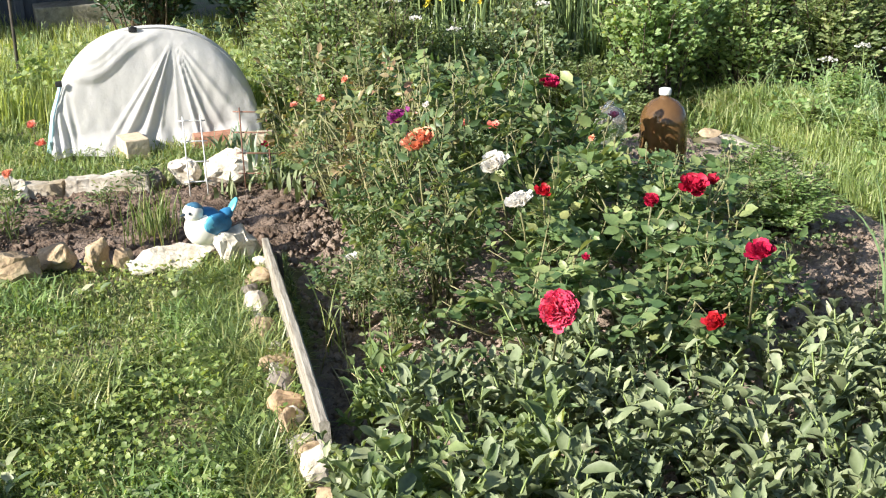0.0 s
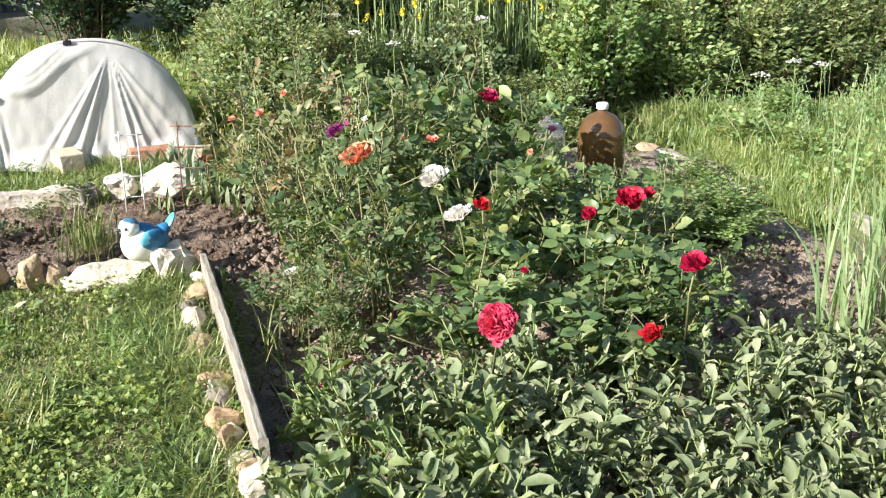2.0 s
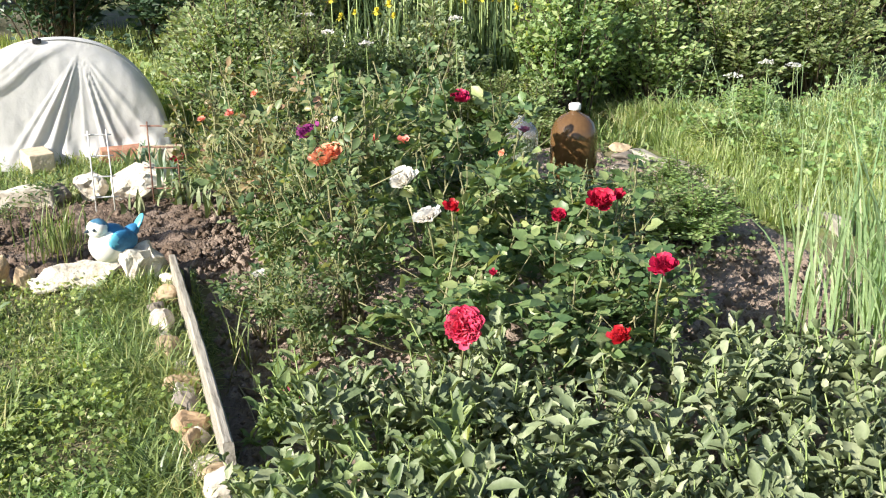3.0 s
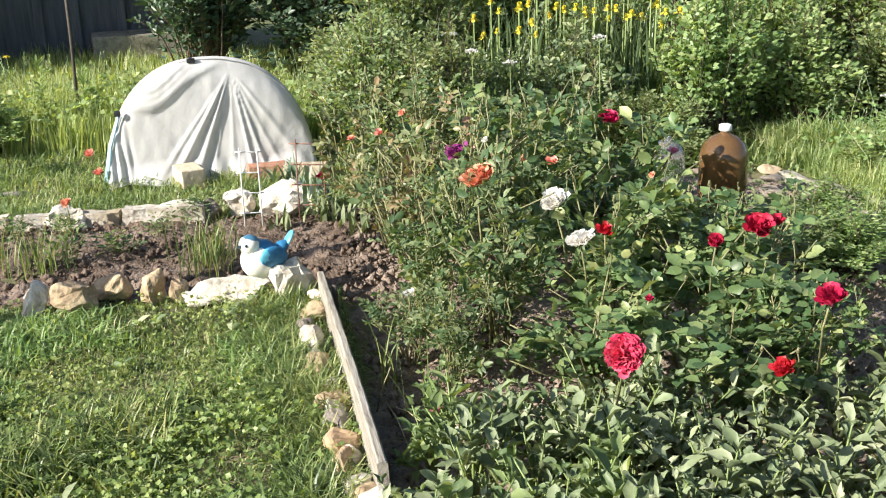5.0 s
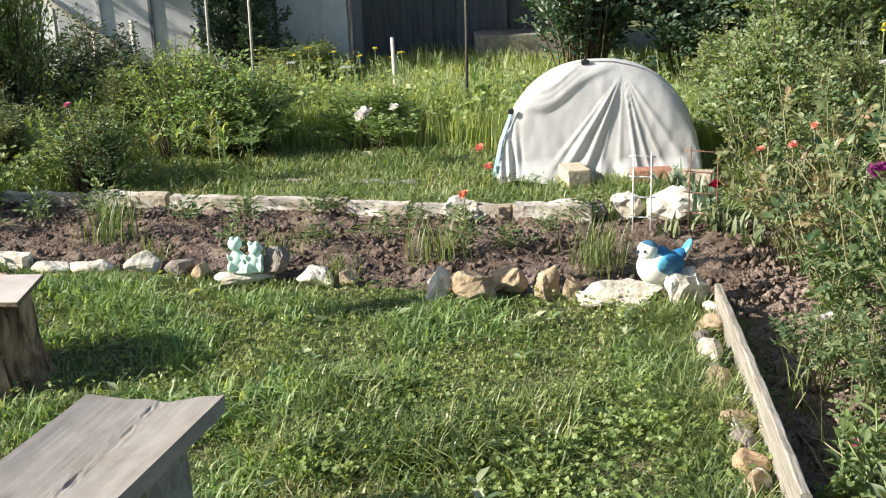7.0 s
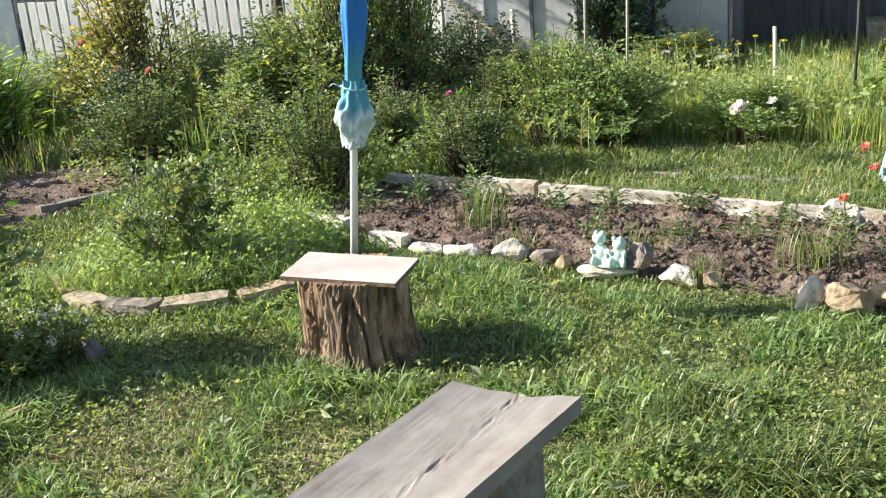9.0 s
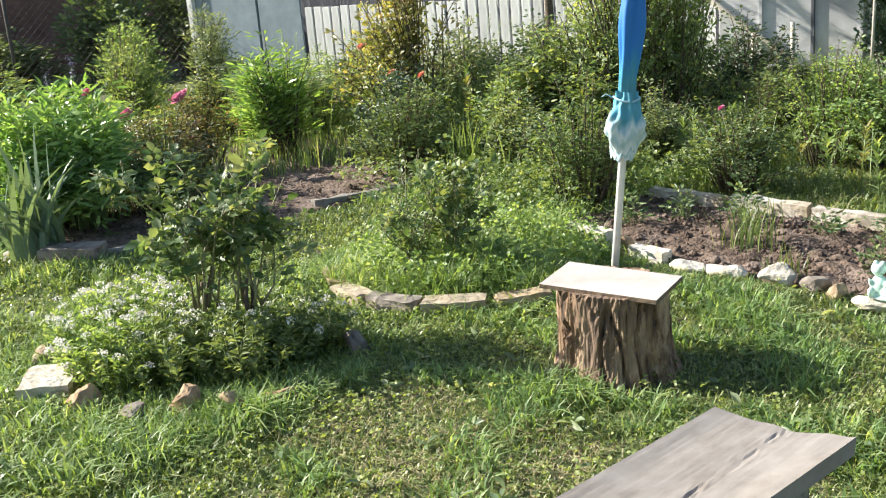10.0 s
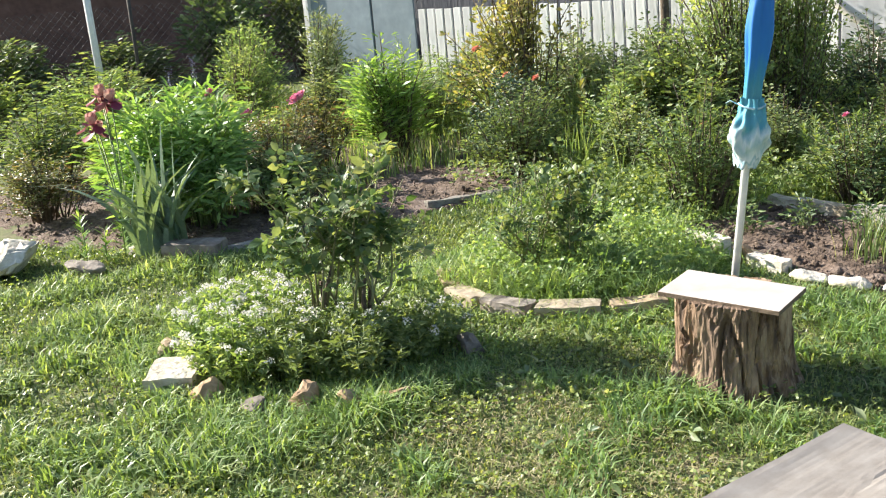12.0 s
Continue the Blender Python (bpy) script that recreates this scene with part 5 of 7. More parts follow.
def bloom_geo(seed, r, layers=4):
    """Rings of cupped petals, closed at the heart, open at the rim."""
    rng = np.random.default_rng(seed)
    g = Geo()
    rings = layers + 2
    for k in range(rings):
        q = k / (rings - 1)
        full = layers > 4
        n = 6 + int(q * 14) if full else 5 + int(q * 5)
        rad = r * (0.5 + 0.38 * q) if full else r * (0.42 + 0.6 * q)
        tilt = 0.1 + (1.35 if full else 1.25) * q ** 1.1
        a = np.arange(n) * 2 * np.pi / n + rng.uniform(0, 6) + rng.normal(0, 0.14, n)
        tl = tilt + rng.normal(0, 0.2, n)
        D = np.stack([np.cos(a) * np.sin(tl), np.sin(a) * np.sin(tl), np.cos(tl)], 1)
        N = np.stack([-np.cos(a) * np.cos(tl), -np.sin(a) * np.cos(tl), np.sin(tl)], 1)
        P = np.stack([np.cos(a) * r * 0.1 * q, np.sin(a) * r * 0.1 * q, np.full(n, -r * (0.3 - 0.05 * q))], 1)
        leaves(g, P, D, N + rng.normal(0, 0.16, (n, 3)), rad * rng.uniform(0.68, 1.22, n), rad * rng.uniform(0.55, 0.95, n), T_PETAL)
    if layers >= 4:
        n = 150 if layers > 4 else 34
        z = 1 - 0.95 * (np.arange(n) + 0.5) / n
        a = np.arange(n) * 2.39996 + rng.normal(0, 0.15, n)
        s = np.sqrt(1 - z * z)
        R = np.stack([s * np.cos(a), s * np.sin(a), z], 1)
        T = np.stack([-np.sin(a), np.cos(a), np.zeros(n)], 1)
        D = unit(R * 0.55 + np.array([0, 0, 0.75]) + rng.normal(0, 0.3, (n, 3)))
        core = np.array([0.74, 0.74, 0.42]) if layers > 4 else np.array([0.62, 0.62, 0.3])
        leaves(g, R * core * r * 0.95 - np.array([0, 0, 0.12]) * r, D, R + T * rng.normal(0, 0.5, (n, 1)), r * rng.uniform(0.24, 0.38, n) if layers > 4 else r * rng.uniform(0.3, 0.45, n), r * rng.uniform(0.26, 0.42, n) if layers > 4 else r * rng.uniform(0.35, 0.55, n), T_PETAL)
    base = np.array([(1, 0, 0), (-1, 0, 0), (0, 1, 0), (0, -1, 0), (0, 0, 1), (0, 0, -1)], float) * r * 0.2
    f = np.array([(4, 0, 2), (4, 2, 1), (4, 1, 3), (4, 3, 0), (5, 2, 0), (5, 1, 2), (5, 3, 1), (5, 0, 3)])
    g.add(base, f)
    return g


PETALS = {"red": P_red, "crimson": P_crimson, "white": P_white, "coral": P_coral, "pink": P_pink, "purple": P_purple, "yellow": P_yellow}


def bloom(parent, x, y, z, r, colour, seed, face=(-0.25, -0.4, 0.85), layers=4, base=None, name="bloom", pull=0.0):
    """One open flower on its stalk, at a place in the garden, as a part of its plant."""
    inv = parent.matrix_basis.inverted()
    if pull:
        x, y, z = Vector((0.24, 0.0, 1.56)).lerp(Vector((x, y, z)), 1 - pull)
    r *= 0.76
    g = bloom_geo(seed, r, layers)
    o = part(name, g, PETALS[colour], parent, {"red": "scarlet double rose", "crimson": "crimson-pink full double rose", "white": "white double rose", "coral": "coral orange rose", "pink": "pink double rose", "purple": "purple-red rose", "yellow": "pale yellow bud"}[colour])
    o.matrix_basis = inv @ look((x, y, z), Vector((x, y, z)) - Vector(face))
    s = Geo()
    b = inv @ Vector((x, y, z))
    f = Vector(base) if base else Vector((b.x * 0.72, b.y * 0.72, b.z * 0.45))
    tube(s, [f, (f + b) / 2 + Vector((0.005, 0.004, 0.02)), b - Vector((0, 0, r * 0.3))], 0.0042, 0.003, 5)
    part("flower_stalk", s, M_cane, parent)
    g = Geo()
    a = np.arange(5) * 2 * np.pi / 5
    D = np.stack([np.cos(a), np.sin(a), np.full(5, -0.4)], 1)
    leaves(g, np.tile(np.array([0, 0, -r * 0.32]), (5, 1)), D, np.tile(np.array([0, 0, 1.0]), (5, 1)), r * 0.7, r * 0.22)
    o2 = part("sepals", g, L_rose_light, o)


RB = {}
rose_plan = [
    ("a", 0.42, 4.3, 0.62, 0.34, L_rose_red, 1, 10), ("b", 0.36, 3.82, 0.5, 0.28, L_rose_light, 2, 80), ("c", 0.62, 3.62, 0.6, 0.3, L_rose_light, 3, 150), ("d", 0.78, 4.2, 0.6, 0.34, L_rose_light, 1, 200),
    ("e", 1.0, 3.56, 0.52, 0.3, L_rose, 2, 20), ("f", 1.2, 4.3, 0.58, 0.34, L_rose, 3, 60), ("g", 1.25, 3.3, 0.46, 0.34, L_rose, 1, 120), ("h", 1.48, 3.6, 0.44, 0.27, L_rose, 2, 250),
    ("i", 0.85, 3.05, 0.4, 0.3, L_rose, 3, 310), ("j", 1.25, 2.95, 0.36, 0.3, L_rose, 1, 40), ("k", 1.48, 3.0, 0.36, 0.2, L_rose, 2, 90), ("l", 0.3, 4.75, 0.64, 0.32, L_rose_red, 3, 70), ("m", 0.75, 4.75, 0.62, 0.36, L_rose, 1, 300),
    ("n", 1.2, 4.85, 0.36, 0.32, L_rose, 2, 180), ("o", 0.4, 5.2, 0.6, 0.34, L_rose_light, 3, 330), ("p", 1.0, 5.2, 0.62, 0.36, L_rose_light, 1, 15), ("q", 1.55, 4.2, 0.3, 0.3, L_rose, 3, 215), ("r", 0.43, 3.28, 0.3, 0.18, L_rose_light, 2, 265),
    ("s", 0.3, 3.5, 0.28, 0.18, L_rose_light, 1, 35), ("t", 1.98, 4.2, 0.28, 0.24, L_herb, 3, 140), ("u", 1.7, 4.3, 0.26, 0.2, L_rose_light, 2, 10),
]
for key, x, y, h, sp, mt, var, rz in rose_plan:
    lab = {L_rose_red.name: "rose bush with reddish young shoots in the bed", L_rose_light.name: "fresh green rose bush in the bed", L_rose.name: "dark green rose bush in the bed", L_herb.name: "low dark green rose bush at the bed's end"}[mt.name]
    RB[key] = rose_bush(x, y, h, sp, mt, lab, 0, var, rz)
for key, x, y, z, r, col, lay in (
    ("f", 1.21, 4.59, 0.60, 0.05, "red", 4), ("c", 0.55, 3.69, 0.60, 0.066, "coral", 4), ("a", 0.53, 4.28, 0.55, 0.05, "purple", 4), ("e", 0.81, 3.63, 0.52, 0.054, "white", 4), ("e", 0.83, 3.25, 0.5, 0.048, "white", 4),
    ("e", 0.94, 3.4, 0.48, 0.03, "red", 3), ("g", 1.29, 3.32, 0.45, 0.032, "red", 4), ("h", 1.48, 3.46, 0.45, 0.052, "red", 4), ("h", 1.56, 3.5, 0.45, 0.03, "red", 3), ("k", 1.45, 2.79, 0.45, 0.045, "red", 4), ("j", 1.3, 2.72, 0.27, 0.036, "red", 4),
    ("i", 0.79, 2.48, 0.45, 0.066, "crimson", 8), ("n", 1.55, 4.77, 0.4, 0.025, "pink", 3), ("d", 0.8, 4.34, 0.5, 0.024, "coral", 3), ("d", 0.91, 4.28, 0.5, 0.024, "coral", 3), ("n", 1.3, 4.18, 0.45, 0.016, "coral", 2),
    ("i", 0.98, 2.97, 0.4, 0.016, "red", 2), ("s", 0.29, 3.51, 0.25, 0.022, "white", 2), ("l", 0.1, 4.6, 0.56, 0.02, "coral", 3), ("l", 0.22, 4.5, 0.6, 0.022, "coral", 3), ("o", 0.33, 4.9, 0.6, 0.02, "coral", 3), ("d", 0.62, 4.1, 0.64, 0.016, "white", 2),
):
    bloom(RB[key], x, y, z, r * (1.0 if lay == 8 else 1.2), col, int(x * 977 + y * 131), face=(-0.2, -0.75, 0.6) if lay == 8 else (-0.2 + 0.2 * math.sin(x * 90), -0.4 + 0.25 * math.sin(y * 70), 0.85), layers=lay, pull=0.04)


def shrub_geo(seed, rx, ry, h, n_twig, per, leaf, wid, low=0.1, shape=T_SMALL, droop=0.0, stemless=False):
    """A shrub: arching shoots that fan out from the root and carry leaves along their length, some reaching past the rest."""
    rng = np.random.default_rng(seed)
    st, lv = Geo(), Geo()
    lobes = rng.uniform(0, 2 * np.pi, 7)
    reach = rng.uniform(0.7, 1.15, 7)
    P, D, N = [], [], []
    for i in range(n_twig):
        k = i % 7
        a = lobes[k] + rng.normal(0, 0.5)
        q = math.sqrt(rng.uniform(0.02, 1.0)) * reach[k] * rng.uniform(0.75, 1.1)
        hh = h * (1.0 - 0.5 * min(1.2, q) ** 2.2) * rng.uniform(0.5, 1.08) * (1.2 if i % 8 == 0 else 1.0)
        hh = max(hh, h * (low + 0.12))
        t = np.array([math.cos(a) * q * rx, math.sin(a) * q * ry, hh])
        b = np.array([t[0] * 0.3, t[1] * 0.3, -0.02]) + np.append(rng.normal(0, 0.06, 2) * np.array([rx, ry]), 0)
        m = b * 0.45 + t * 0.55 + np.array([-t[0] * 0.12, -t[1] * 0.12, hh * 0.12]) + rng.normal(0, 0.02, 3)
        if stemless:
            b = b * np.array([0.3, 0.3, 1])
        path = [b, b * 0.4 + m * 0.6, m, m * 0.45 + t * 0.55 + np.array([0, 0, hh * 0.02]), t]
        if i % 2 == 0:
            tube(st, path, 0.005 + 0.004 * rng.random(), 0.0016, 4)
        else:
            tube(st, path[2:], 0.003, 0.0014, 3)
        path = np.array(path)
        u = low + 0.14 + (0.98 - low - 0.14) * rng.uniform(0, 1, per) ** 0.72
        w = u * 4
        j = np.minimum(3, w.astype(int))
        pt = path[j] + (path[j + 1] - path[j]) * (w - j)[:, None]
        tan = unit(path[j + 1] - path[j])
        sd = unit(rand_dirs(rng, per, -0.35, 0.5))
        P.append(pt + sd * (leaf * rng.uniform(0.1, 1.5, per))[:, None])
        D.append(unit(sd + 0.55 * tan + np.array([0, 0, -droop])))
        N.append(unit(np.array([-0.25, -0.3, 0.5]) + 0.55 * np.array([math.cos(a), math.sin(a), 0.3]) * min(1.0, q + 0.2) + rng.normal(0, 0.36, (per, 3))))
    P, D, N = np.concatenate(P), np.concatenate(D), np.concatenate(N)
    L = leaf * rng.uniform(0.55, 1.35, len(P))
    leaves(lv, P, D, N, L, L * wid, shape)
    return st, lv


SHRUBS = {}


def shrub(name, x, y, rx, h, mat, label, variant, rz=0, leaf=0.04, wid=0.8, n_twig=150, per=24, category="shrub", group="", shape=T_SMALL, low=0.08, stem=None, ry=None, droop=0.0):
    key = (variant, mat.name, leaf, n_twig, per)
    if key not in SHRUBS:
        s, l = shrub_geo(300 + variant, 0.5, 0.5, 1.0, n_twig, int(per * 1.6), leaf * 0.95, wid * 0.68, low, shape, droop)
        SHRUBS[key] = (s.mesh("stems", stem or M_wood_stem), l.mesh("crown", mat))
    t = thing(name, pose(x, y, 0, 0, 0, rz), label, category, group)
    for nm, me in zip(("branchwork", "crown"), SHRUBS[key]):
        o = part(nm, me, None, t)
        o.matrix_basis = Matrix.Diagonal((rx / 0.5, (ry or rx) / 0.5, h, 1))
    return t


for i, (x, y, r, h) in enumerate([(0.28, 6.45, 0.46, 0.95), (0.6, 6.15, 0.36, 0.8), (0.45, 7.3, 0.6, 1.2), (1.75, 7.6, 0.5, 1.15), (1.05, 8.0, 0.7, 1.35), (0.0, 8.2, 0.45, 0.6)]):
    shrub("currant_bush", x, y, r, h, L_currant, "dense yellow-green currant bush behind the roses", i % 3, i * 70, leaf=0.039, n_twig=170, per=30, group="currant bushes")
for i, (x, y, r, h) in enumerate([(2.3, 6.55, 0.48, 1.0), (2.75, 7.2, 0.5, 1.05)]):
    shrub("gooseberry_bush", x, y, r, h, L_goose, "bright green gooseberry bush with lobed leaves", 10 + i, i * 90, leaf=0.046, wid=0.9, n_twig=150, per=24, group="gooseberry bushes")
for i, (x, y, r, h) in enumerate([(2.95, 6.75, 0.45, 0.8), (3.55, 6.95, 0.5, 0.85), (4.25, 7.0, 0.5, 0.85), (3.9, 7.5, 0.6, 1.0), (3.1, 7.5, 0.6, 1.1), (3.8, 7.9, 0.7, 1.2), (4.6, 7.9, 0.7, 1.3), (3.3, 8.6, 0.7, 1.5), (4.4, 9.0, 0.8, 1.6), (2.2, 9.6, 0.9, 1.6), (0.6, 9.7, 0.9, 1.5), (5.4, 8.3, 0.7, 1.4)]):
    shrub("mixed_shrub", x, y, r, h, (L_goose, L_herb, L_currant)[i % 3], "mixed green shrub at the garden's back", 20 + i % 3, i * 55, leaf=0.048, n_twig=140, per=20, group="back shrubs")
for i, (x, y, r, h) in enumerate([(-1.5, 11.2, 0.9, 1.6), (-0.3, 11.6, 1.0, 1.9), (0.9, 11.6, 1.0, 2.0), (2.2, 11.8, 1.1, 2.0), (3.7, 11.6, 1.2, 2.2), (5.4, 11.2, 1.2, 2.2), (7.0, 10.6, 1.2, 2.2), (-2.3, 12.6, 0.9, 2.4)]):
    # the shade behind the lawn is put into their dark leaf colour
    shrub("dark_hedge_shrub", x, y, r, h, L_dark_shaded, "tall dark leafy shrub in shade behind the lawn", 30 + i % 2, i * 40, leaf=0.08, n_twig=110, per=18, group="far shrubs")
for i, (x, y, r, h) in enumerate([(-15.6, 5.9, 0.9, 0.75), (-15.7, 4.3, 0.9, 0.95), (-15.4, 7.4, 0.9, 1.4), (-15.0, 2.6, 0.9, 1.3), (-14.6, 8.4, 0.7, 1.6)]):
    shrub("dark_hedge_shrub", x, y, r, h, L_herb, "leafy shrub behind the wire fence", 30 + i % 2, i * 47, leaf=0.08, n_twig=110, per=18, group="far shrubs")

# left of the tunnel and along the far side of the lawn
for i, (x, y, r, h, mt, lab, lf) in enumerate([
    (-3.3, 6.8, 0.55, 0.7, L_field, "rounded green shrub beside the bed path", 0.042), (-3.15, 6.75, 0.45, 0.5, L_field, "bushy pale green perennial", 0.04), (-2.35, 7.0, 0.42, 0.42, L_field, "low peony bush with white flowers", 0.055),
    # the second wall shrub has its shade put into a darker leaf colour
    (-4.6, 6.2, 0.45, 0.5, L_weed, "loose yellow-green perennial clump", 0.04), (-4.7, 8.4, 0.7, 0.42, L_herb, "dark shrub in the shade by the wall", 0.045), (-5.0, 7.9, 0.6, 0.75, L_dark_shaded, "dark shrub in the shade by the wall", 0.045),
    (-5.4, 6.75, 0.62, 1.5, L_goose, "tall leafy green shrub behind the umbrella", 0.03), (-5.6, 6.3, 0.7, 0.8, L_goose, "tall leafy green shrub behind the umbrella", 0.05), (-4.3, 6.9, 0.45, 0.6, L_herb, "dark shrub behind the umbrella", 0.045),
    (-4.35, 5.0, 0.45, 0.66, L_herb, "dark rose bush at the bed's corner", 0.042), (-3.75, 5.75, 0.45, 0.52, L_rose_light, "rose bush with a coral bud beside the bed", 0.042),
    (-1.25, 9.6, 0.7, 1.5, L_dark_shaded, "leafy dark green apple tree behind the tunnel", 0.05), (-0.2, 9.9, 0.8, 1.4, L_dark_shaded, "dark leafy bush behind the tunnel", 0.05), (-4.55, 9.85, 0.45, 1.5, L_dark_shaded, "dark climbing plant on the house wall", 0.05), (-3.85, 9.6, 0.6, 0.4, L_goose, "yellow-flowered bush by the house wall", 0.045),
    (2.85, 5.55, 0.22, 0.22, L_goose, "leafy weed at the edge of the grass", 0.07), (3.1, 5.25, 0.2, 0.2, L_clover, "leafy weed at the edge of the grass", 0.07), (3.35, 6.1, 0.24, 0.26, L_goose, "leafy weed in the grass", 0.07), (2.15, 4.2, 0.3, 0.26, L_field, "feathery low plant beside the roses", 0.05), (2.3, 4.7, 0.28, 0.24, L_field, "feathery low plant beside the roses", 0.05),
    (-3.58, 6.55, 0.42, 0.76, L_field, "rounded light green shrub beside the bed path", 0.036), (-5.12, 7.0, 0.45, 1.6, L_goose, "tall leafy green shrub behind the umbrella", 0.034), (-5.3, 5.5, 0.4, 0.5, L_weed, "loose green perennial clump", 0.05), (-5.9, 5.9, 0.45, 0.62, L_goose, "loose green perennial clump", 0.05), (-6.5, 6.6, 0.5, 0.75, L_currant, "loose green perennial clump", 0.05), (-7.4, 7.0, 0.5, 0.8, L_weed, "loose green perennial clump", 0.05), (-8.9, 6.9, 0.5, 0.7, L_weed, "loose green perennial clump", 0.05), (-8.1, 6.6, 0.4, 0.8, L_currant, "loose green perennial clump", 0.05), (-5.6, 7.4, 0.45, 0.95, L_herb, "loose dark green perennial clump", 0.05), (-6.2, 8.0, 0.6, 0.62, L_herb, "leafy green bush in front of the fence", 0.045), (-6.9, 7.6, 0.6, 0.85, L_currant, "leafy green bush in front of the fence", 0.045), (-6.0, 7.2, 0.5, 0.7, L_weed, "loose green perennial clump", 0.045),
]):
    shrub("garden_shrub", x, y, r, h, mt, lab, 40 + i % 4, i * 63, leaf=lf * 0.92, n_twig=170 if h > 1.2 else 120, per=30 if h > 1.2 else 23, group="garden shrubs")

# Added tree, its crown above the view, to throw dappled shade on the house wall.
tree = thing("shade_tree", pose(-7.5, 8.25, 0), "open tree added to dapple the house wall with shade", "tree")
g = Geo()
tube(g, [(0, 0, -0.05), (0.05, 0.02, 0.8), (0.0, 0.06, 1.6), (0.05, 0.0, 2.4)], 0.05, 0.03, 8)
part("trunk", g, M_wood_stem, tree)
s_, l_ = shrub_geo(612, 1.15, 1.0, 1.7, 90, 20, 0.075, 0.6, 0.05, T_SMALL, 0.0, True)
for nm, gg, mm in (("branchwork", s_, M_wood_stem), ("crown", l_, L_currant)):
    part(nm, gg, mm, tree).matrix_basis = pose(0, 0, 1.75)
# far left bed
for i, (x, y, r, h, mt, lab, lf, wd, sh) in enumerate([
    (-7.0, 6.1, 0.75, 1.7, L_gold, "tall golden-green climbing rose with orange flowers", 0.034, 0.75, T_SMALL), (-6.6, 5.6, 0.5, 0.7, L_dark_shaded, "dark rose bush in the far bed", 0.042, 0.75, T_SMALL), (-6.15, 5.15, 0.5, 0.68, L_herb, "dark rose bush in the far bed", 0.042, 0.75, T_SMALL),
    (-7.6, 5.1, 0.55, 0.86, L_lily, "bright yellow-green leafy clump", 0.085, 0.3, T_LONG), (-7.6, 4.3, 0.42, 0.62, L_rose_red, "pink rose bush with reddish shoots", 0.045, 0.75, T_SMALL), (-7.15, 3.75, 0.5, 0.6, L_rose_red, "pink rose bush with reddish shoots", 0.042, 0.75, T_SMALL),
    (-6.75, 3.45, 0.42, 0.5, L_herb, "dark rose bush in the far bed", 0.042, 0.75, T_SMALL), (-8.4, 5.7, 0.8, 0.6, L_weed, "grassy green perennial by the gate", 0.05, 0.5, T_LONG), (-9.2, 5.4, 0.6, 0.55, L_weed, "grassy green perennial by the gate", 0.05, 0.5, T_LONG),
    (-8.0, 3.8, 0.6, 0.6, L_goose, "leafy green perennial in the far bed", 0.05, 0.6, T_SMALL), (-9.0, 3.6, 0.6, 0.6, L_goose, "leafy green perennial in the far bed", 0.05, 0.6, T_SMALL), (-10.2, 5.0, 0.5, 0.9, L_goose, "feathery green shrub before the wire fence", 0.05, 0.6, T_SMALL), (-10.6, 3.6, 0.8, 0.75, L_goose, "feathery green shrub before the wire fence", 0.05, 0.6, T_SMALL),
    (-9.4, 2.7, 0.7, 0.65, L_herb, "light green shrub in the far bed", 0.05, 0.7, T_SMALL), (-8.1, 2.3, 0.45, 0.5, L_rose_red, "rose bush with brownish green leaves in the far bed", 0.045, 0.7, T_SMALL), (-10.8, 6.3, 0.5, 1.1, L_weed, "tall feathery weeds beside the gate", 0.06, 0.3, T_LONG), (-12.0, 6.0, 0.6, 1.0, L_goose, "tall weeds beside the gate", 0.05, 0.5, T_SMALL),
    (-12.2, 4.2, 0.9, 0.7, L_goose, "leafy hedge plants by the wire fence", 0.055, 0.6, T_SMALL), (-12.0, 2.8, 0.9, 0.9, L_goose, "leafy hedge plants by the wire fence", 0.055, 0.6, T_SMALL),
]):
    shrub("border_plant", x, y, r, h, mt, lab, 50 + i % 4, i * 77, leaf=lf, wid=wd, n_twig=110, per=22, category="plant", group="far border plants", shape=sh)
OB = thing("climbing_rose", pose(-7.0, 5.9, 0), "long rose stems with orange and pink blooms in the far bed", "rose")
for x, y, z, r, c in ((-6.3, 5.5, 0.67, 0.04, "coral"), (-7.54, 4.14, 0.65, 0.1, "pink"), (-7.62, 3.72, 0.59, 0.08, "pink"), (-8.5, 3.86, 0.69, 0.07, "pink"), (-7.12, 5.6, 0.86, 0.05, "coral"), (-6.76, 5.6, 0.66, 0.05, "coral"), (-3.72, 5.55, 0.55, 0.03, "pink"), (-4.5, 5.25, 0.5, 0.03, "coral")):
    bloom(OB, x, y, z, r, c, int(-x * 500), base=OB.matrix_basis.inverted() @ Vector((x + 0.05, y + 0.1, 0.02)))
PE = thing("peony", pose(-2.25, 6.75, 0), "white peony blooms on thin stems", "peony")
for x, y, z, r in ((-2.18, 6.3, 0.36, 0.075), (-2.02, 6.45, 0.38, 0.04)):
    bloom(PE, x, y, z, r, "white", int(-x * 700), base=PE.matrix_basis.inverted() @ Vector((x, y + 0.2, 0.0)))
TL_ = thing("tulips", pose(-1.4, 5.9, 0), "coral and red flowers on short stems by the edging", "flower")
for x, y, z, r, c in ((-1.3, 5.2, 0.17, 0.036, "coral"), (-1.49, 6.48, 0.12, 0.04, "coral"), (-1.36, 6.12, 0.09, 0.04, "coral"), (-0.06, 5.32, 0.22, 0.045, "red")):
    bloom(TL_, x, y, z, r, c, int(-x * 900 + 5), base=TL_.matrix_basis.inverted() @ Vector((x, y + 0.02, 0.0)))
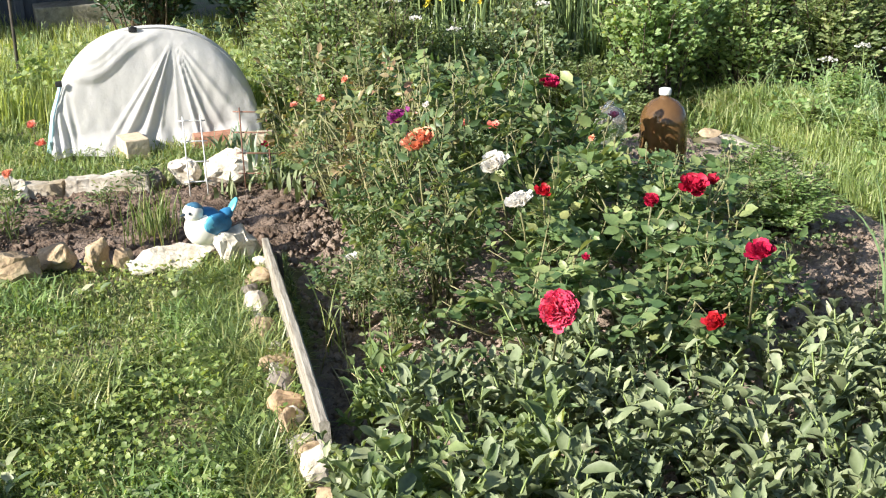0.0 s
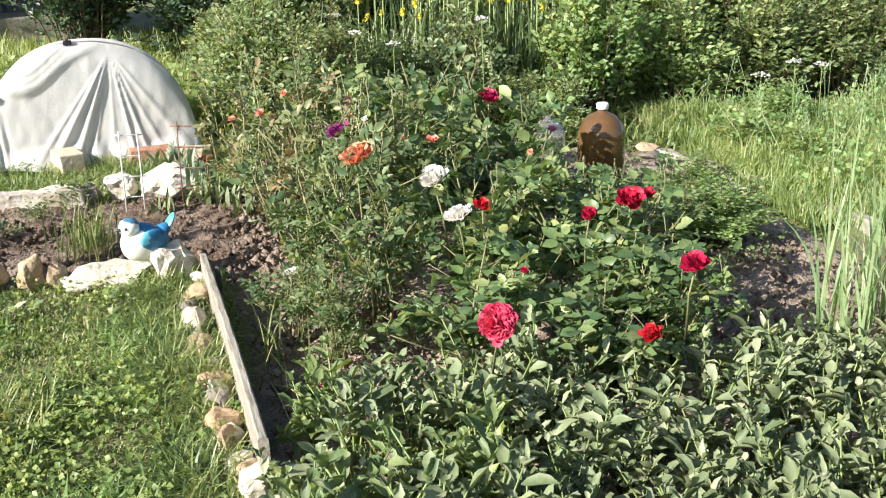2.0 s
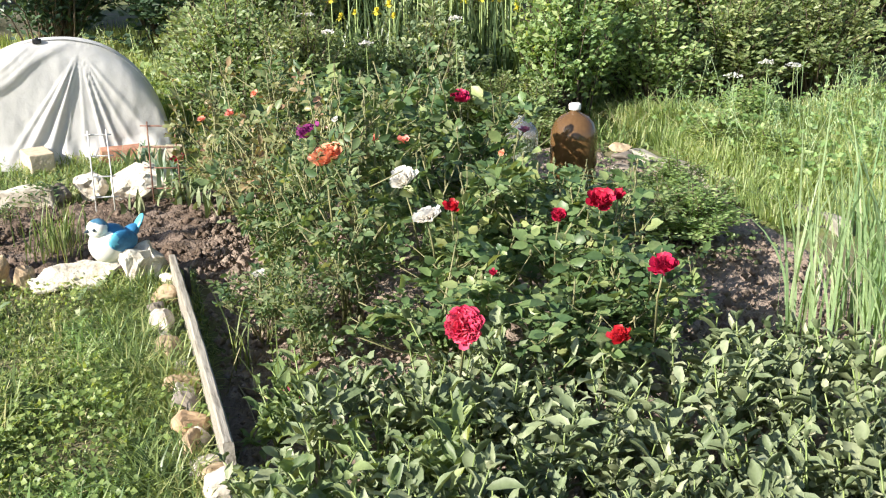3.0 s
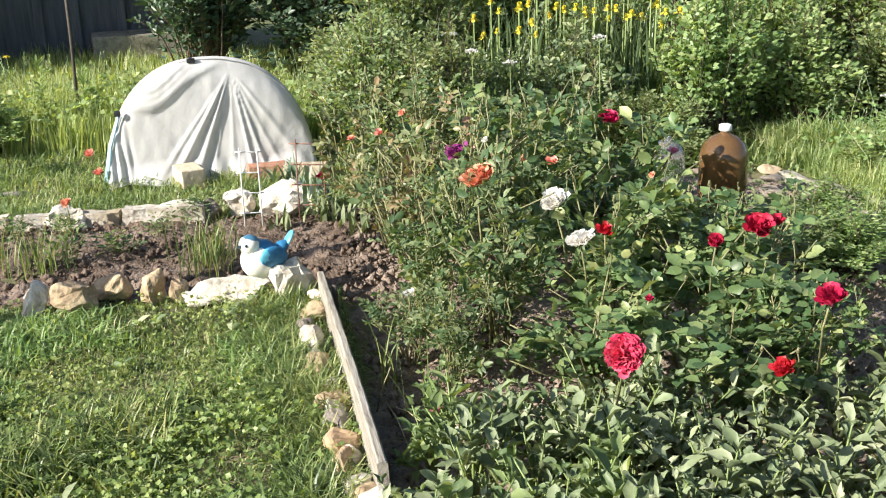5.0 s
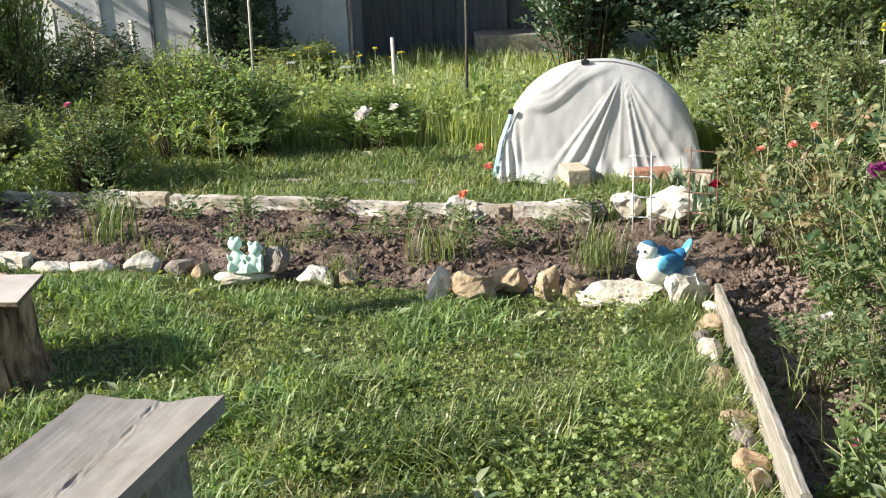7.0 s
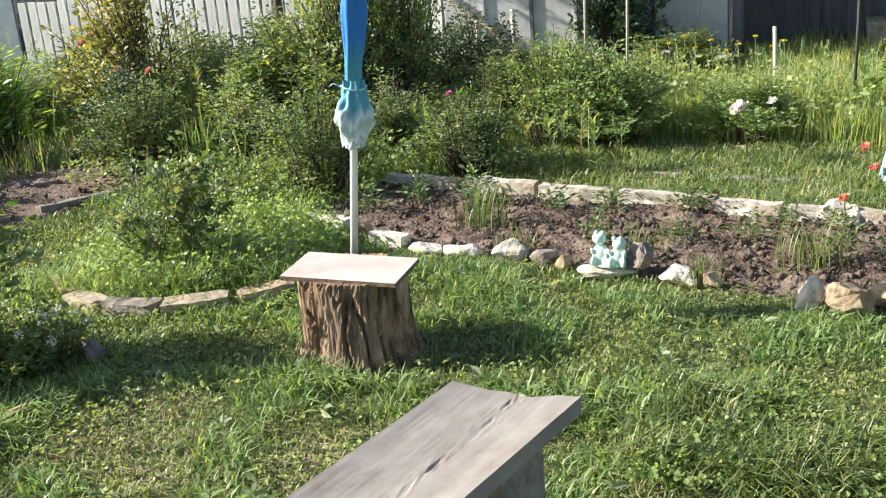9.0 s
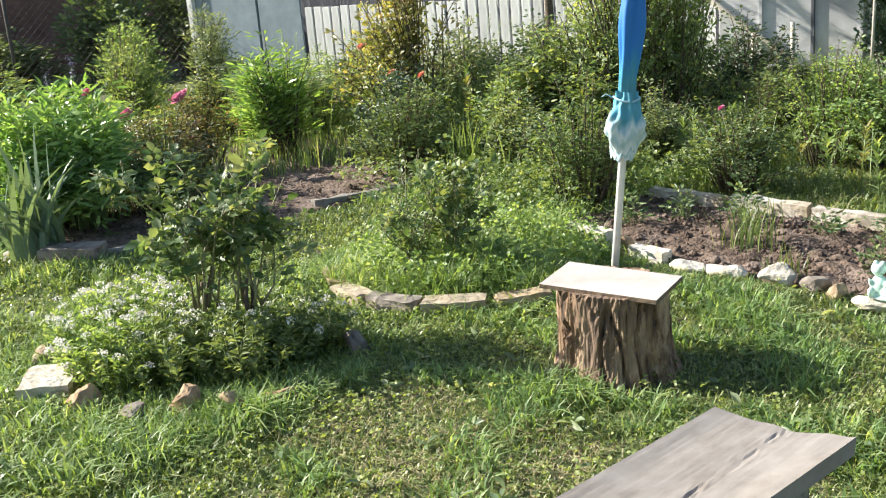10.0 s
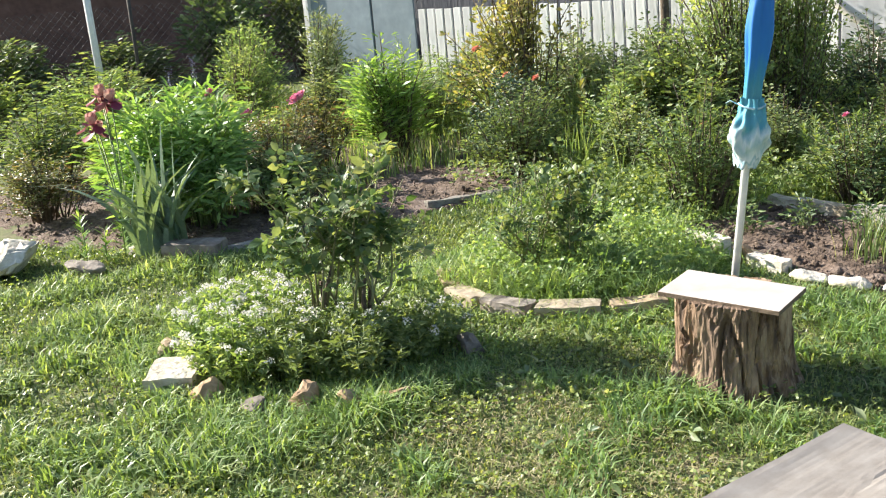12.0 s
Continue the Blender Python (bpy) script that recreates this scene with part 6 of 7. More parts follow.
for x, y, r, h, k in ((-1.32, 5.22, 0.1, 0.13, 0), (-0.72, 5.3, 0.14, 0.17, 1), (-1.65, 4.9, 0.15, 0.17, 2), (-0.98, 4.85, 0.13, 0.15, 0), (-3.3, 5.15, 0.16, 0.22, 1), (-2.5, 5.2, 0.16, 0.15, 2), (-2.1, 5.25, 0.15, 0.2, 0), (-3.6, 5.0, 0.14, 0.2, 1), (-0.05, 5.25, 0.12, 0.15, 2), (-1.2, 4.72, 0.12, 0.2, 1), (-1.95, 4.75, 0.13, 0.16, 0), (-2.3, 4.62, 0.12, 0.18, 2), (-0.85, 5.1, 0.1, 0.12, 1), (-2.8, 5.1, 0.14, 0.17, 0), (-3.8, 4.75, 0.15, 0.2, 2), (-1.55, 5.2, 0.1, 0.13, 0)):
    shrub("young_plant", x, y, r, h, L_rose, "small dark seedling rose in the dug bed", 60 + k, k * 50 + x * 100, leaf=0.15, wid=0.6, n_twig=22, per=4, category="plant", group="young plants in the bed", stem=M_stem_green)

# alyssum bed
def alyssum(x, y, r, h, share, seed):
    """Many upright leafy stems; a share of them ends in a small round white flower head."""
    rng = np.random.default_rng(seed)
    t = thing("alyssum", pose(x, y, 0), "low mounded alyssum with small white flower heads" if share > 0.25 else "low leafy green mound with a few white flower heads", "plant", "alyssum plants")
    st, lv, fl = Geo(), Geo(), Geo()
    for k in range(70):
        a, q = rng.uniform(0, 2 * np.pi), math.sqrt(rng.random())
        hh = h * (1.05 - 0.45 * q * q) * rng.uniform(0.75, 1.15)
        b = np.array([math.cos(a) * q * r * 0.6, math.sin(a) * q * r * 0.6, -0.01])
        e = np.array([math.cos(a) * q * r + rng.normal(0, 0.02), math.sin(a) * q * r + rng.normal(0, 0.02), hh])
        tube(st, [b, b * 0.4 + e * 0.6 + np.array([0, 0, 0.02]), e], 0.0022, 0.0014, 3)
        n = 15
        u = rng.uniform(0.25, 1.0, n)[:, None]
        D = rand_dirs(rng, n, 0.05, 0.8)
        leaves(lv, b + (e - b) * u, D, np.array([0, 0, 0.7]) - D * 0.5 + rng.normal(0, 0.4, (n, 3)), rng.uniform(0.028, 0.052, n), rng.uniform(0.011, 0.018, n))
        if rng.random() < share:
            m = 26
            dd = rand_dirs(rng, m, -0.1, 1.0)
            leaves(fl, e + np.array([0, 0, 0.004]) + dd * np.array([0.019, 0.019, 0.017]), unit(rand_dirs(rng, m, -0.5, 0.6) - dd * 0.2), dd + rng.normal(0, 0.25, (m, 3)), 0.0095, 0.0095)
    part("branchwork", st, M_stem_green, t)
    part("foliage", lv, L_field if share > 0.25 else L_herb, t)
    tagged(part("flower_head_mass", fl, P_white, t, "clusters of tiny white flowers"), kind="stuff")


for i, (x, y, r, h, share) in enumerate([(-4.62, 1.95, 0.24, 0.24, 0.34), (-4.4, 1.85, 0.24, 0.24, 0.4), (-4.15, 1.82, 0.24, 0.25, 0.3), (-3.92, 1.95, 0.22, 0.25, 0.12), (-3.75, 2.15, 0.22, 0.26, 0.07), (-4.5, 2.2, 0.26, 0.22, 0.42), (-4.2, 2.15, 0.26, 0.22, 0.24), (-3.95, 2.25, 0.24, 0.24, 0.06),
                                         (-4.3, 2.45, 0.25, 0.18, 0.08), (-4.02, 2.5, 0.24, 0.2, 0.05), (-3.8, 2.5, 0.22, 0.22, 0.1), (-4.78, 2.25, 0.22, 0.2, 0.32), (-4.05, 2.02, 0.2, 0.26, 0.1)]):
    alyssum(x, y, r, h, share, 900 + i)


def standard_rose(x, y, h, r, rz, mat):
    """A small rose tree: two thin trunks and an open crown of pinnate leaves."""
    t = thing("standard_rose", pose(x, y, 0, 0, 0, rz), "small leafy rose tree on two thin brown trunks", "rose tree", "rose trees")
    g = Geo()
    tube(g, [(0, 0, -0.02), (0.02, 0.01, 0.14), (0.01, 0.02, 0.24), (0.03, 0.01, 0.34)], 0.015, 0.008, 7)
    tube(g, [(0.02, 0.01, 0.12), (0.06, 0.0, 0.28), (0.1, 0.03, 0.42)], 0.011, 0.006, 6)
    part("trunk", g, M_wood_stem, t)
    s, l = rose_meshes(500 + rz, h - 0.24, r, 9, 190, 0.05, 1.7, 0.72)
    for nm, gg, mm in (("branchwork", s, M_cane), ("crown", l, mat)):
        o = part(nm, gg, mm, t)
        o.matrix_basis = pose(0.03, 0.01, 0.24)


standard_rose(-4.08, 2.18, 0.72, 0.34, 0, L_rose_light)
standard_rose(-3.91, 2.32, 0.76, 0.36, 130, L_rose_light)
rose_bush(-4.2, 3.5, 0.47, 0.25, L_rose_light, "leafy light green rose bush in the round bed", 0, 3, 40)
rose_bush(-4.03, 3.62, 0.5, 0.24, L_rose, "dark green rose bush on thin bare stems in the round bed", 0, 2, 140)


def sword_clump(name, x, y, n, h, w, spread, mat, label, seed, category="iris", lean=0.5, group="", shoots=0):
    """Upright sword leaves rising from one root."""
    rng = np.random.default_rng(seed)
    t = thing(name, pose(x, y, 0), label, category, group)
    g = Geo()
    a = rng.uniform(0, 2 * np.pi, n)
    base = np.stack([rng.normal(0, spread * 0.45, n), rng.normal(0, spread * 0.45, n), np.zeros(n)], 1)
    H = h * rng.uniform(0.55, 1.05, n)
    ln = rng.uniform(0.05, lean, n)
    out = np.stack([np.cos(a), np.sin(a), np.zeros(n)], 1)
    side = np.stack([-np.sin(a + rng.normal(0, 0.7, n)), np.cos(a), np.zeros(n)], 1)
    side = unit(side)
    vs, fs = [], []
    k = 6
    for i in range(k + 1):
        s = i / k
        c = base + np.array([0, 0, 1.0]) * (H * (s - 0.35 * ln * s ** 3))[:, None] + out * (H * ln * s ** 2)[:, None]
        ww = (w * (1 - s ** 3) * (0.75 + 0.5 * s * (1 - s)))[:, None] if i < k else 0.001
        vs += [c - side * ww * 0.5, c + side * ww * 0.5]
    V = np.stack(vs, 1)
    f = []
    for i in range(k):
        p = 2 * i
        f += [(p, p + 1, p + 3), (p, p + 3, p + 2)]
    if shoots:
        for q in range(shoots):
            W = V[q::shoots]
            part("shoot", Geo().add(W, np.array(f)[None] + (np.arange(len(W)) * 2 * (k + 1))[:, None, None]), mat, t)
    else:
        g.add(V, np.array(f)[None] + (np.arange(n) * 2 * (k + 1))[:, None, None])
        tagged(part("leaf_fan", g, mat, t), kind="stuff")
    return t


sword_clump("bearded_iris", -6.4, 2.45, 46, 0.8, np.full(46, 0.056), 0.16, L_iris, "clump of grey-green bearded iris leaves", 3, lean=1.0, shoots=46)
ir = sword_clump("bearded_iris", -6.62, 2.38, 14, 0.55, np.full(14, 0.04), 0.12, L_iris, "bearded iris with dusky pink and maroon flowers", 5, lean=0.4, shoots=14)


def iris_flower(parent, x, y, z, s, mat, seed, base):
    inv = parent.matrix_basis.inverted()
    up = Geo()
    down = Geo() if mat is P_iris else up
    rng = np.random.default_rng(seed)
    for k in range(3):
        a = 2 * np.pi * k / 3 + rng.uniform(0, 0.5)
        for el, ll, off in ((1.15, 0.9, 0.5), (0.75, 0.75, 1.2), (-0.15, 0.7, 0.0), (-0.9, 1.0, 0.0)):
            D = np.array([[math.cos(a + off) * math.cos(el), math.sin(a + off) * math.cos(el), math.sin(el)]])
            P = np.array([[math.cos(a), math.sin(a), 0.0]]) * (s * 0.35 if el == -0.9 else 0.0)
            leaves(up if el > 0 else down, P, D, np.array([[-D[0, 0] * 0.6, -D[0, 1] * 0.6, 0.6 + abs(D[0, 2])]]) + rng.normal(0, 0.15, (1, 3)), s * ll, s * 0.85, T_PETAL)
    if mat is P_iris:
        o = part("standard_petals", up, P_iris, parent, "peach pink upper iris petals")
        o.matrix_basis = inv @ pose(x, y, z)
        o = part("fall_petals", down, P_iris_dark, parent, "dark maroon hanging iris petals")
    else:
        o = part("flower", up, mat, parent, "yellow iris flower")
    o.matrix_basis = inv @ pose(x, y, z)
    st = Geo()
    b = inv @ Vector((x, y, z))
    tube(st, [inv @ Vector(base), (inv @ Vector(base)) * 0.5 + b * 0.5 + Vector((0.01, 0, 0)), b], 0.006, 0.004, 5)
    part("flower_stalk", st, M_stem_green, parent)


for i, (dx, dy, z) in enumerate(((0, 0, 0.83), (-0.1, 0.05, 0.76), (-0.02, -0.08, 0.66), (0.08, 0.03, 0.8), (-0.07, -0.03, 0.6))):
    iris_flower(ir, -6.95 + dx, 2.41 + dy, z + 0.12, 0.085, P_iris, i, (-6.7, 2.36, 0.0))
for i, (x, y) in enumerate(((-7.0, 2.75), (-6.85, 3.0), (-7.25, 2.95), (-7.4, 2.7), (-7.1, 3.15))):
    shrub("lily_clump", x, y, 0.36, 0.88, L_lily, "dense bright green lily foliage", 90 + i % 2, i * 70, leaf=0.135, wid=0.25, n_twig=80, per=17, category="lily", group="lilies", shape=T_LONG, stem=M_stem_green, droop=0.3)
yi = sword_clump("yellow_iris", 1.08, 6.95, 190, 0.95, np.full(190, 0.022), 0.4, L_flag, "tall dark clump of yellow flag iris behind the bushes", 11, lean=0.42, group="flag irises")
yj = sword_clump("yellow_iris", 1.84, 6.85, 190, 0.92, np.full(190, 0.022), 0.36, L_flag, "tall dark clump of flag iris leaves with few flowers", 12, lean=0.42, group="flag irises")
rng = np.random.default_rng(78)
for i in range(46):
    x, y, z = rng.uniform(0.8, 2.2), rng.uniform(6.7, 7.05), rng.uniform(0.68, 0.98)
    iris_flower(yi if x < 1.5 else yj, x, y - 0.1, z, rng.uniform(0.02, 0.033), P_yellow, i + 40, (x, y, 0))
for i, (x, y, r, h) in enumerate(((0.95, 6.45, 0.3, 0.64), (1.42, 6.55, 0.34, 0.76), (1.75, 6.35, 0.24, 0.4), (1.15, 6.15, 0.28, 0.42), (2.0, 6.2, 0.24, 0.36), (1.3, 6.95, 0.2, 0.8), (1.62, 7.1, 0.26, 0.95))):
    shrub("garden_shrub", x, y, r, h, (L_currant, L_weed)[i % 2], "bushy yellow-green shrub in front of the irises", 44 + i % 2, i * 80, leaf=0.06, wid=0.75, n_twig=90, per=24, group="garden shrubs")
for i, (x, y, n, h, sp) in enumerate(((2.12, 3.1, 30, 0.85, 0.14), (2.22, 2.85, 36, 0.9, 0.16), (2.4, 3.3, 40, 0.8, 0.2), (2.14, 2.6, 26, 0.75, 0.15), (2.45, 3.0, 40, 1.0, 0.22), (2.3, 2.45, 30, 0.8, 0.18))):
    sword_clump("reed_clump", x, y, n, h, np.full(n, 0.012), sp, L_reed, "tall pale green reed-like leaves at the bed's end", 30 + i, "tall grass", 0.55, "reed clumps", 8)
for i, (x, y, n, h) in enumerate(((-0.03, 5.22, 16, 0.16), (0.06, 5.15, 14, 0.15), (0.15, 5.0, 14, 0.15), (-0.26, 5.12, 10, 0.13), (-0.12, 5.4, 24, 0.3), (-0.3, 5.95, 24, 0.2))):
    sword_clump("tulip_leaves", x, y, n, h, np.full(n, 0.028), 0.1, L_sage if i < 4 else L_iris, "grey-green tulip leaves in the bed", 50 + i, "tulip", 0.7, "tulip clumps")
for i, (x, y, n, h, sp) in enumerate(((-3.05, 4.75, 90, 0.33, 0.16), (-1.3, 4.66, 70, 0.27, 0.16), (-0.56, 4.7, 80, 0.26, 0.16), (-2.05, 4.5, 40, 0.2, 0.12), (-2.65, 4.4, 30, 0.2, 0.1), (-0.55, 4.55, 60, 0.2, 0.16), (0.2, 3.3, 12, 0.3, 0.05), (0.32, 2.95, 10, 0.35, 0.08), (-1.7, 4.35, 40, 0.16, 0.14))):
    sword_clump("grass_tuft", x, y, n, h, np.full(n, 0.006), sp, L_grass, "tuft of long grass weeds in the bed", 70 + i, "grass tuft", 0.6, "grass tufts")


def lily_shoot(x, y, h, seed, mat):
    """A single upright stem ringed with narrow leaves."""
    rng = np.random.default_rng(seed)
    t = thing("lily_shoot", pose(x, y, 0, rng.uniform(-5, 5), rng.uniform(-5, 5), rng.uniform(0, 360)), "upright young lily stem ringed with narrow leaves", "lily", "lily shoots")
    g = Geo()
    tube(g, [(0, 0, -0.02), (0.008, 0.004, h * 0.5), (0, 0, h)], 0.005, 0.003, 5)
    part("stem", g, M_stem_green, t)
    g = Geo()
    n = int(h * 170)
    z = rng.uniform(0.08, 1.0, n) * h
    a = np.arange(n) * 2.4
    el = 0.35 + 0.6 * z / h
    D = np.stack([np.cos(a) * np.cos(el), np.sin(a) * np.cos(el), np.sin(el)], 1)
    N = np.stack([-np.cos(a) * np.sin(el), -np.sin(a) * np.sin(el), np.cos(el)], 1)
    leaves(g, np.stack([np.zeros(n), np.zeros(n), z], 1), D, N, rng.uniform(0.06, 0.1, n), 0.013, T_LONG)
    tagged(part("leaf_whorl", g, mat, t), kind="stuff")


for i, (x, y, h) in enumerate(((-6.6, 2.03, 0.3), (-6.5, 2.12, 0.2), (-6.5, 2.24, 0.34), (-4.33, 6.05, 0.36), (-4.2, 6.0, 0.42), (-4.05, 5.95, 0.3), (-3.9, 5.98, 0.46), (-3.75, 6.0, 0.4), (-4.5, 6.1, 0.3), (-3.6, 6.15, 0.33), (-3.3, 6.2, 0.28), (-1.95, 7.3, 0.55), (-1.75, 7.5, 0.5))):
    lily_shoot(x, y, h, 200 + i, L_lily if i < 3 else L_goose)


for i, (x, y, n, h, mt) in enumerate(((-5.6, 5.3, 60, 0.55, L_goose), (-5.2, 5.9, 50, 0.5, L_field), (-6.0, 6.3, 60, 0.75, L_reed), (-6.6, 6.2, 60, 0.8, L_goose), (-7.6, 6.3, 70, 0.85, L_field), (-8.3, 5.9, 70, 0.8, L_reed), (-8.8, 6.4, 60, 0.8, L_goose), (-5.0, 5.5, 40, 0.45, L_goose), (-9.3, 5.8, 60, 0.75, L_field), (-4.1, 6.3, 40, 0.4, L_reed), (-7.2, 7.4, 60, 0.8, L_reed))):
    sword_clump("tall_grass_clump", x, y, n, h, np.full(n, 0.011), 0.3, mt, "clump of tall light green grass between the shrubs", 90 + i, "tall grass", 0.55, "tall grass clumps")
for i, (x, y, h) in enumerate(((-3.2, 5.85, 0.36), (-3.05, 5.95, 0.42), (-2.9, 5.9, 0.34), (-3.35, 5.8, 0.3), (-4.75, 5.6, 0.5), (-4.9, 5.7, 0.56), (-5.05, 5.65, 0.45), (-6.2, 5.9, 0.6), (-6.35, 6.0, 0.66), (-5.75, 6.1, 0.6), (-8.0, 5.6, 0.7), (-8.15, 5.7, 0.66))):
    lily_shoot(x, y, h, 240 + i, L_gold if i % 2 else L_goose)


def umbel(x, y, z, r, seed, mat=None, spike=False):
    """A wild flower: a stalk with a flat head or a spike of tiny flowers."""
    rng = np.random.default_rng(seed)
    t = thing("wild_flower", pose(x, y, 0), "blue-violet flower spike among the shrubs" if spike else "yellow flower head on a thin stalk" if mat is P_yellow else "white flat flower head on a thin stalk", "wild flower", "wild flowers")
    g = Geo()
    tube(g, [(0.03, 0.02, -0.02), (0.01, 0.0, z * 0.5), (0, 0, z)], 0.004, 0.002, 4)
    part("stalk", g, M_stem_green, t)
    g = Geo()
    n = 60
    if spike:
        P = np.stack([rng.normal(0, r * 0.3, n), rng.normal(0, r * 0.3, n), z + rng.uniform(-2.2 * r, 1.5 * r, n)], 1)
    else:
        a = rng.uniform(0, 2 * np.pi, n)
        q = np.sqrt(rng.random(n)) * r
        P = np.stack([q * np.cos(a), q * np.sin(a), z + 0.25 * r * (1 - (q / r) ** 2) + rng.normal(0, 0.003, n)], 1)
    leaves(g, P, rand_dirs(rng, n, -0.2, 0.6), rand_dirs(rng, n, 0.3, 1.0), 0.014, 0.013)
    part("flower_head", g, mat or P_white, t)


for i, (x, y, z, r) in enumerate(((2.96, 5.59, 0.44, 0.05), (3.15, 5.58, 0.51, 0.045), (3.3, 5.56, 0.49, 0.045), (0.66, 6.3, 0.76, 0.05), (1.52, 6.25, 0.72, 0.04), (-3.85, 7.9, 0.42, 0.04), (-3.4, 8.2, 0.4, 0.04), (-2.9, 8.1, 0.38, 0.04), (0.75, 5.9, 0.72, 0.03), (0.95, 5.85, 0.66, 0.035), (-5.3, 7.2, 0.55, 0.03), (-4.6, 7.6, 0.5, 0.03))):
    umbel(x, y, z, r, 300 + i)
for i, (x, y, z, r) in enumerate(( (-10.3, 4.3, 0.7, 0.06), (-10.6, 4.7, 0.75, 0.06))):
    umbel(x, y, z, r, 330 + i, P_blue, True)
for i, (x, y, z, r) in enumerate([(-3.95 + 0.13 * k, 9.25 + 0.05 * (k % 3), 0.25 + 0.03 * ((k * 7) % 5), 0.02) for k in range(10)]):
    umbel(x, y, z, r, 350 + i, P_yellow)


def broad_leaf_weed(x, y, seed, n=3, ln=0.13):
    """A few large upright leaves on short stalks from one root."""
    rng = np.random.default_rng(seed)
    t = thing("broad_leaf_weed", pose(x, y, 0), "young weed with large light green leaves beside the plank", "weed", "broad-leaved weeds")
    for k in range(n):
        a = rng.uniform(0, 2 * np.pi)
        q = np.array([math.cos(a) * 0.03, math.sin(a) * 0.03, 0.04])
        d = np.array([math.cos(a) * 0.5, math.sin(a) * 0.5, 0.85])
        g = Geo()
        tube(g, [(0, 0, -0.01), q * 0.6, q], 0.004, 0.003, 5)
        part("stalk", g, M_stem_green, t)
        g = Geo()
        leaves(g, q[None], d[None], np.array([[-0.5, -0.5, 0.4]]) + rng.normal(0, 0.2, (1, 3)), ln * rng.uniform(0.75, 1.1), ln * 0.42, T_SAGE)
        part("leaf", g, L_goose, t)


broad_leaf_weed(0.4, 3.06, 1)
broad_leaf_weed(0.52, 3.32, 2, 4, 0.09)
broad_leaf_weed(0.38, 3.62, 3, 4, 0.08)
broad_leaf_weed(1.02, 2.6, 4, 4, 0.1)
PINK = thing("dianthus", pose(0.35, 3.02, 0), "tiny magenta dianthus flowering low beside the plank", "flower")
bloom(PINK, 0.35, 3.0, 0.06, 0.03, "pink", 71, base=(0, 0, 0), layers=3)
bloom(PINK, 0.38, 2.98, 0.05, 0.024, "pink", 72, base=(0, 0, 0), layers=3)
for i, (a, b) in enumerate((((0.165, 3.13, 0.0), (0.215, 3.09, 0.17)), ((0.2, 3.14, 0.02), (0.25, 2.72, 0.1)), ((0.21, 3.12, 0.02), (0.3, 2.8, 0.12)))):
    dry = thing("dry_stalk", pose(*a), "thin bleached dry grass stalk in the plank's shade", "stalk", "dry stalks")
    g = Geo()
    e = np.array(b) - np.array(a)
    tube(g, [(0, 0, 0), e * 0.5 + np.array([0, 0, 0.015]), e], 0.0026, 0.0014, 5)
    part("stalk", g, P_straw, dry)


# ---- sage in front ----
def sage_geo(seed):
    """One sage plant: upright stems with pairs of long, folded, downy leaves."""
    rng = np.random.default_rng(seed)
    st, lv = Geo(), Geo()
    for k in range(8):
        a = rng.uniform(0, 2 * np.pi)
        h = rng.uniform(0.1, 0.26)
        e = np.array([math.cos(a) * rng.uniform(0.02, 0.13), math.sin(a) * rng.uniform(0.02, 0.13), h])
        tube(st, [(0, 0, -0.01), e * np.array([0.4, 0.4, 0.55]), e], 0.004, 0.002, 4)
        n = 4
        for m in range(n):
            u = 0.4 + 0.6 * (m + 1) / n
            q = e * np.array([u, u, u])
            b = rng.uniform(0, 2 * np.pi)
            for s in range(2):
                c = b + s * np.pi + rng.normal(0, 0.3)
                el = rng.uniform(0.5, 1.25) if m == n - 1 else rng.uniform(0.0, 0.95)
                D = np.array([[math.cos(c) * math.cos(el), math.sin(c) * math.cos(el), math.sin(el)]])
                N = np.array([[-math.cos(c) * math.sin(el), -math.sin(c) * math.sin(el), math.cos(el)]]) + rng.normal(0, 0.25, (1, 3))
                L = rng.uniform(0.03, 0.078) * (0.75 if m == n - 1 else 1.0)
                leaves(lv, q[None], D, N, L, L * rng.uniform(0.36, 0.52), T_SAGE)
    lv.v = [v + rng.normal(0, 0.0024, v.shape) for v in lv.v]
    return st, lv


sage_me = [(a.mesh("stems", M_stem_green), b.mesh("foliage", L_sage)) for a, b in (sage_geo(700 + i) for i in range(6))]
herb_me = [(a, b.copy()) for a, b in sage_me]
for _, me in herb_me:
    me.materials[0] = L_herb
SAGE = [(0.22, 2.0), (0.2, 2.46), (0.27, 2.8), (0.38, 2.98), (0.62, 3.0), (0.95, 2.75), (1.3, 2.75), (1.55, 2.8), (1.9, 2.72), (2.05, 2.2), (1.7, 1.4), (0.34, 1.4)]
rng = np.random.default_rng(21)
pts = []
while len(pts) < 134:
    p = np.array([rng.uniform(0.2, 2.1), rng.uniform(1.4, 3.05)])
    if inside(SAGE, p[:1], p[1:])[0] and all(np.hypot(*(p - q)) > 0.085 for q in pts):
        pts.append(p)
for i, p in enumerate(pts):
    if 0.45 < p[0] < 0.8 and p[1] > 2.7 and i % 3 == 0:
        continue
    t = thing("sage_plant", pose(p[0], p[1], 0, 0, 0, rng.uniform(0, 360)), "grey-green broad-leaved sage plant in the front bed", "sage", "sage plants")
    s = rng.uniform(0.85, 1.25)
    for nm, me in zip(("branchwork", "foliage"), (herb_me if p[0] < 0.75 and i % 3 else sage_me)[i % 6]):
        o = part(nm, me, None, t)
        o.matrix_basis = Matrix.Scale(s, 4)


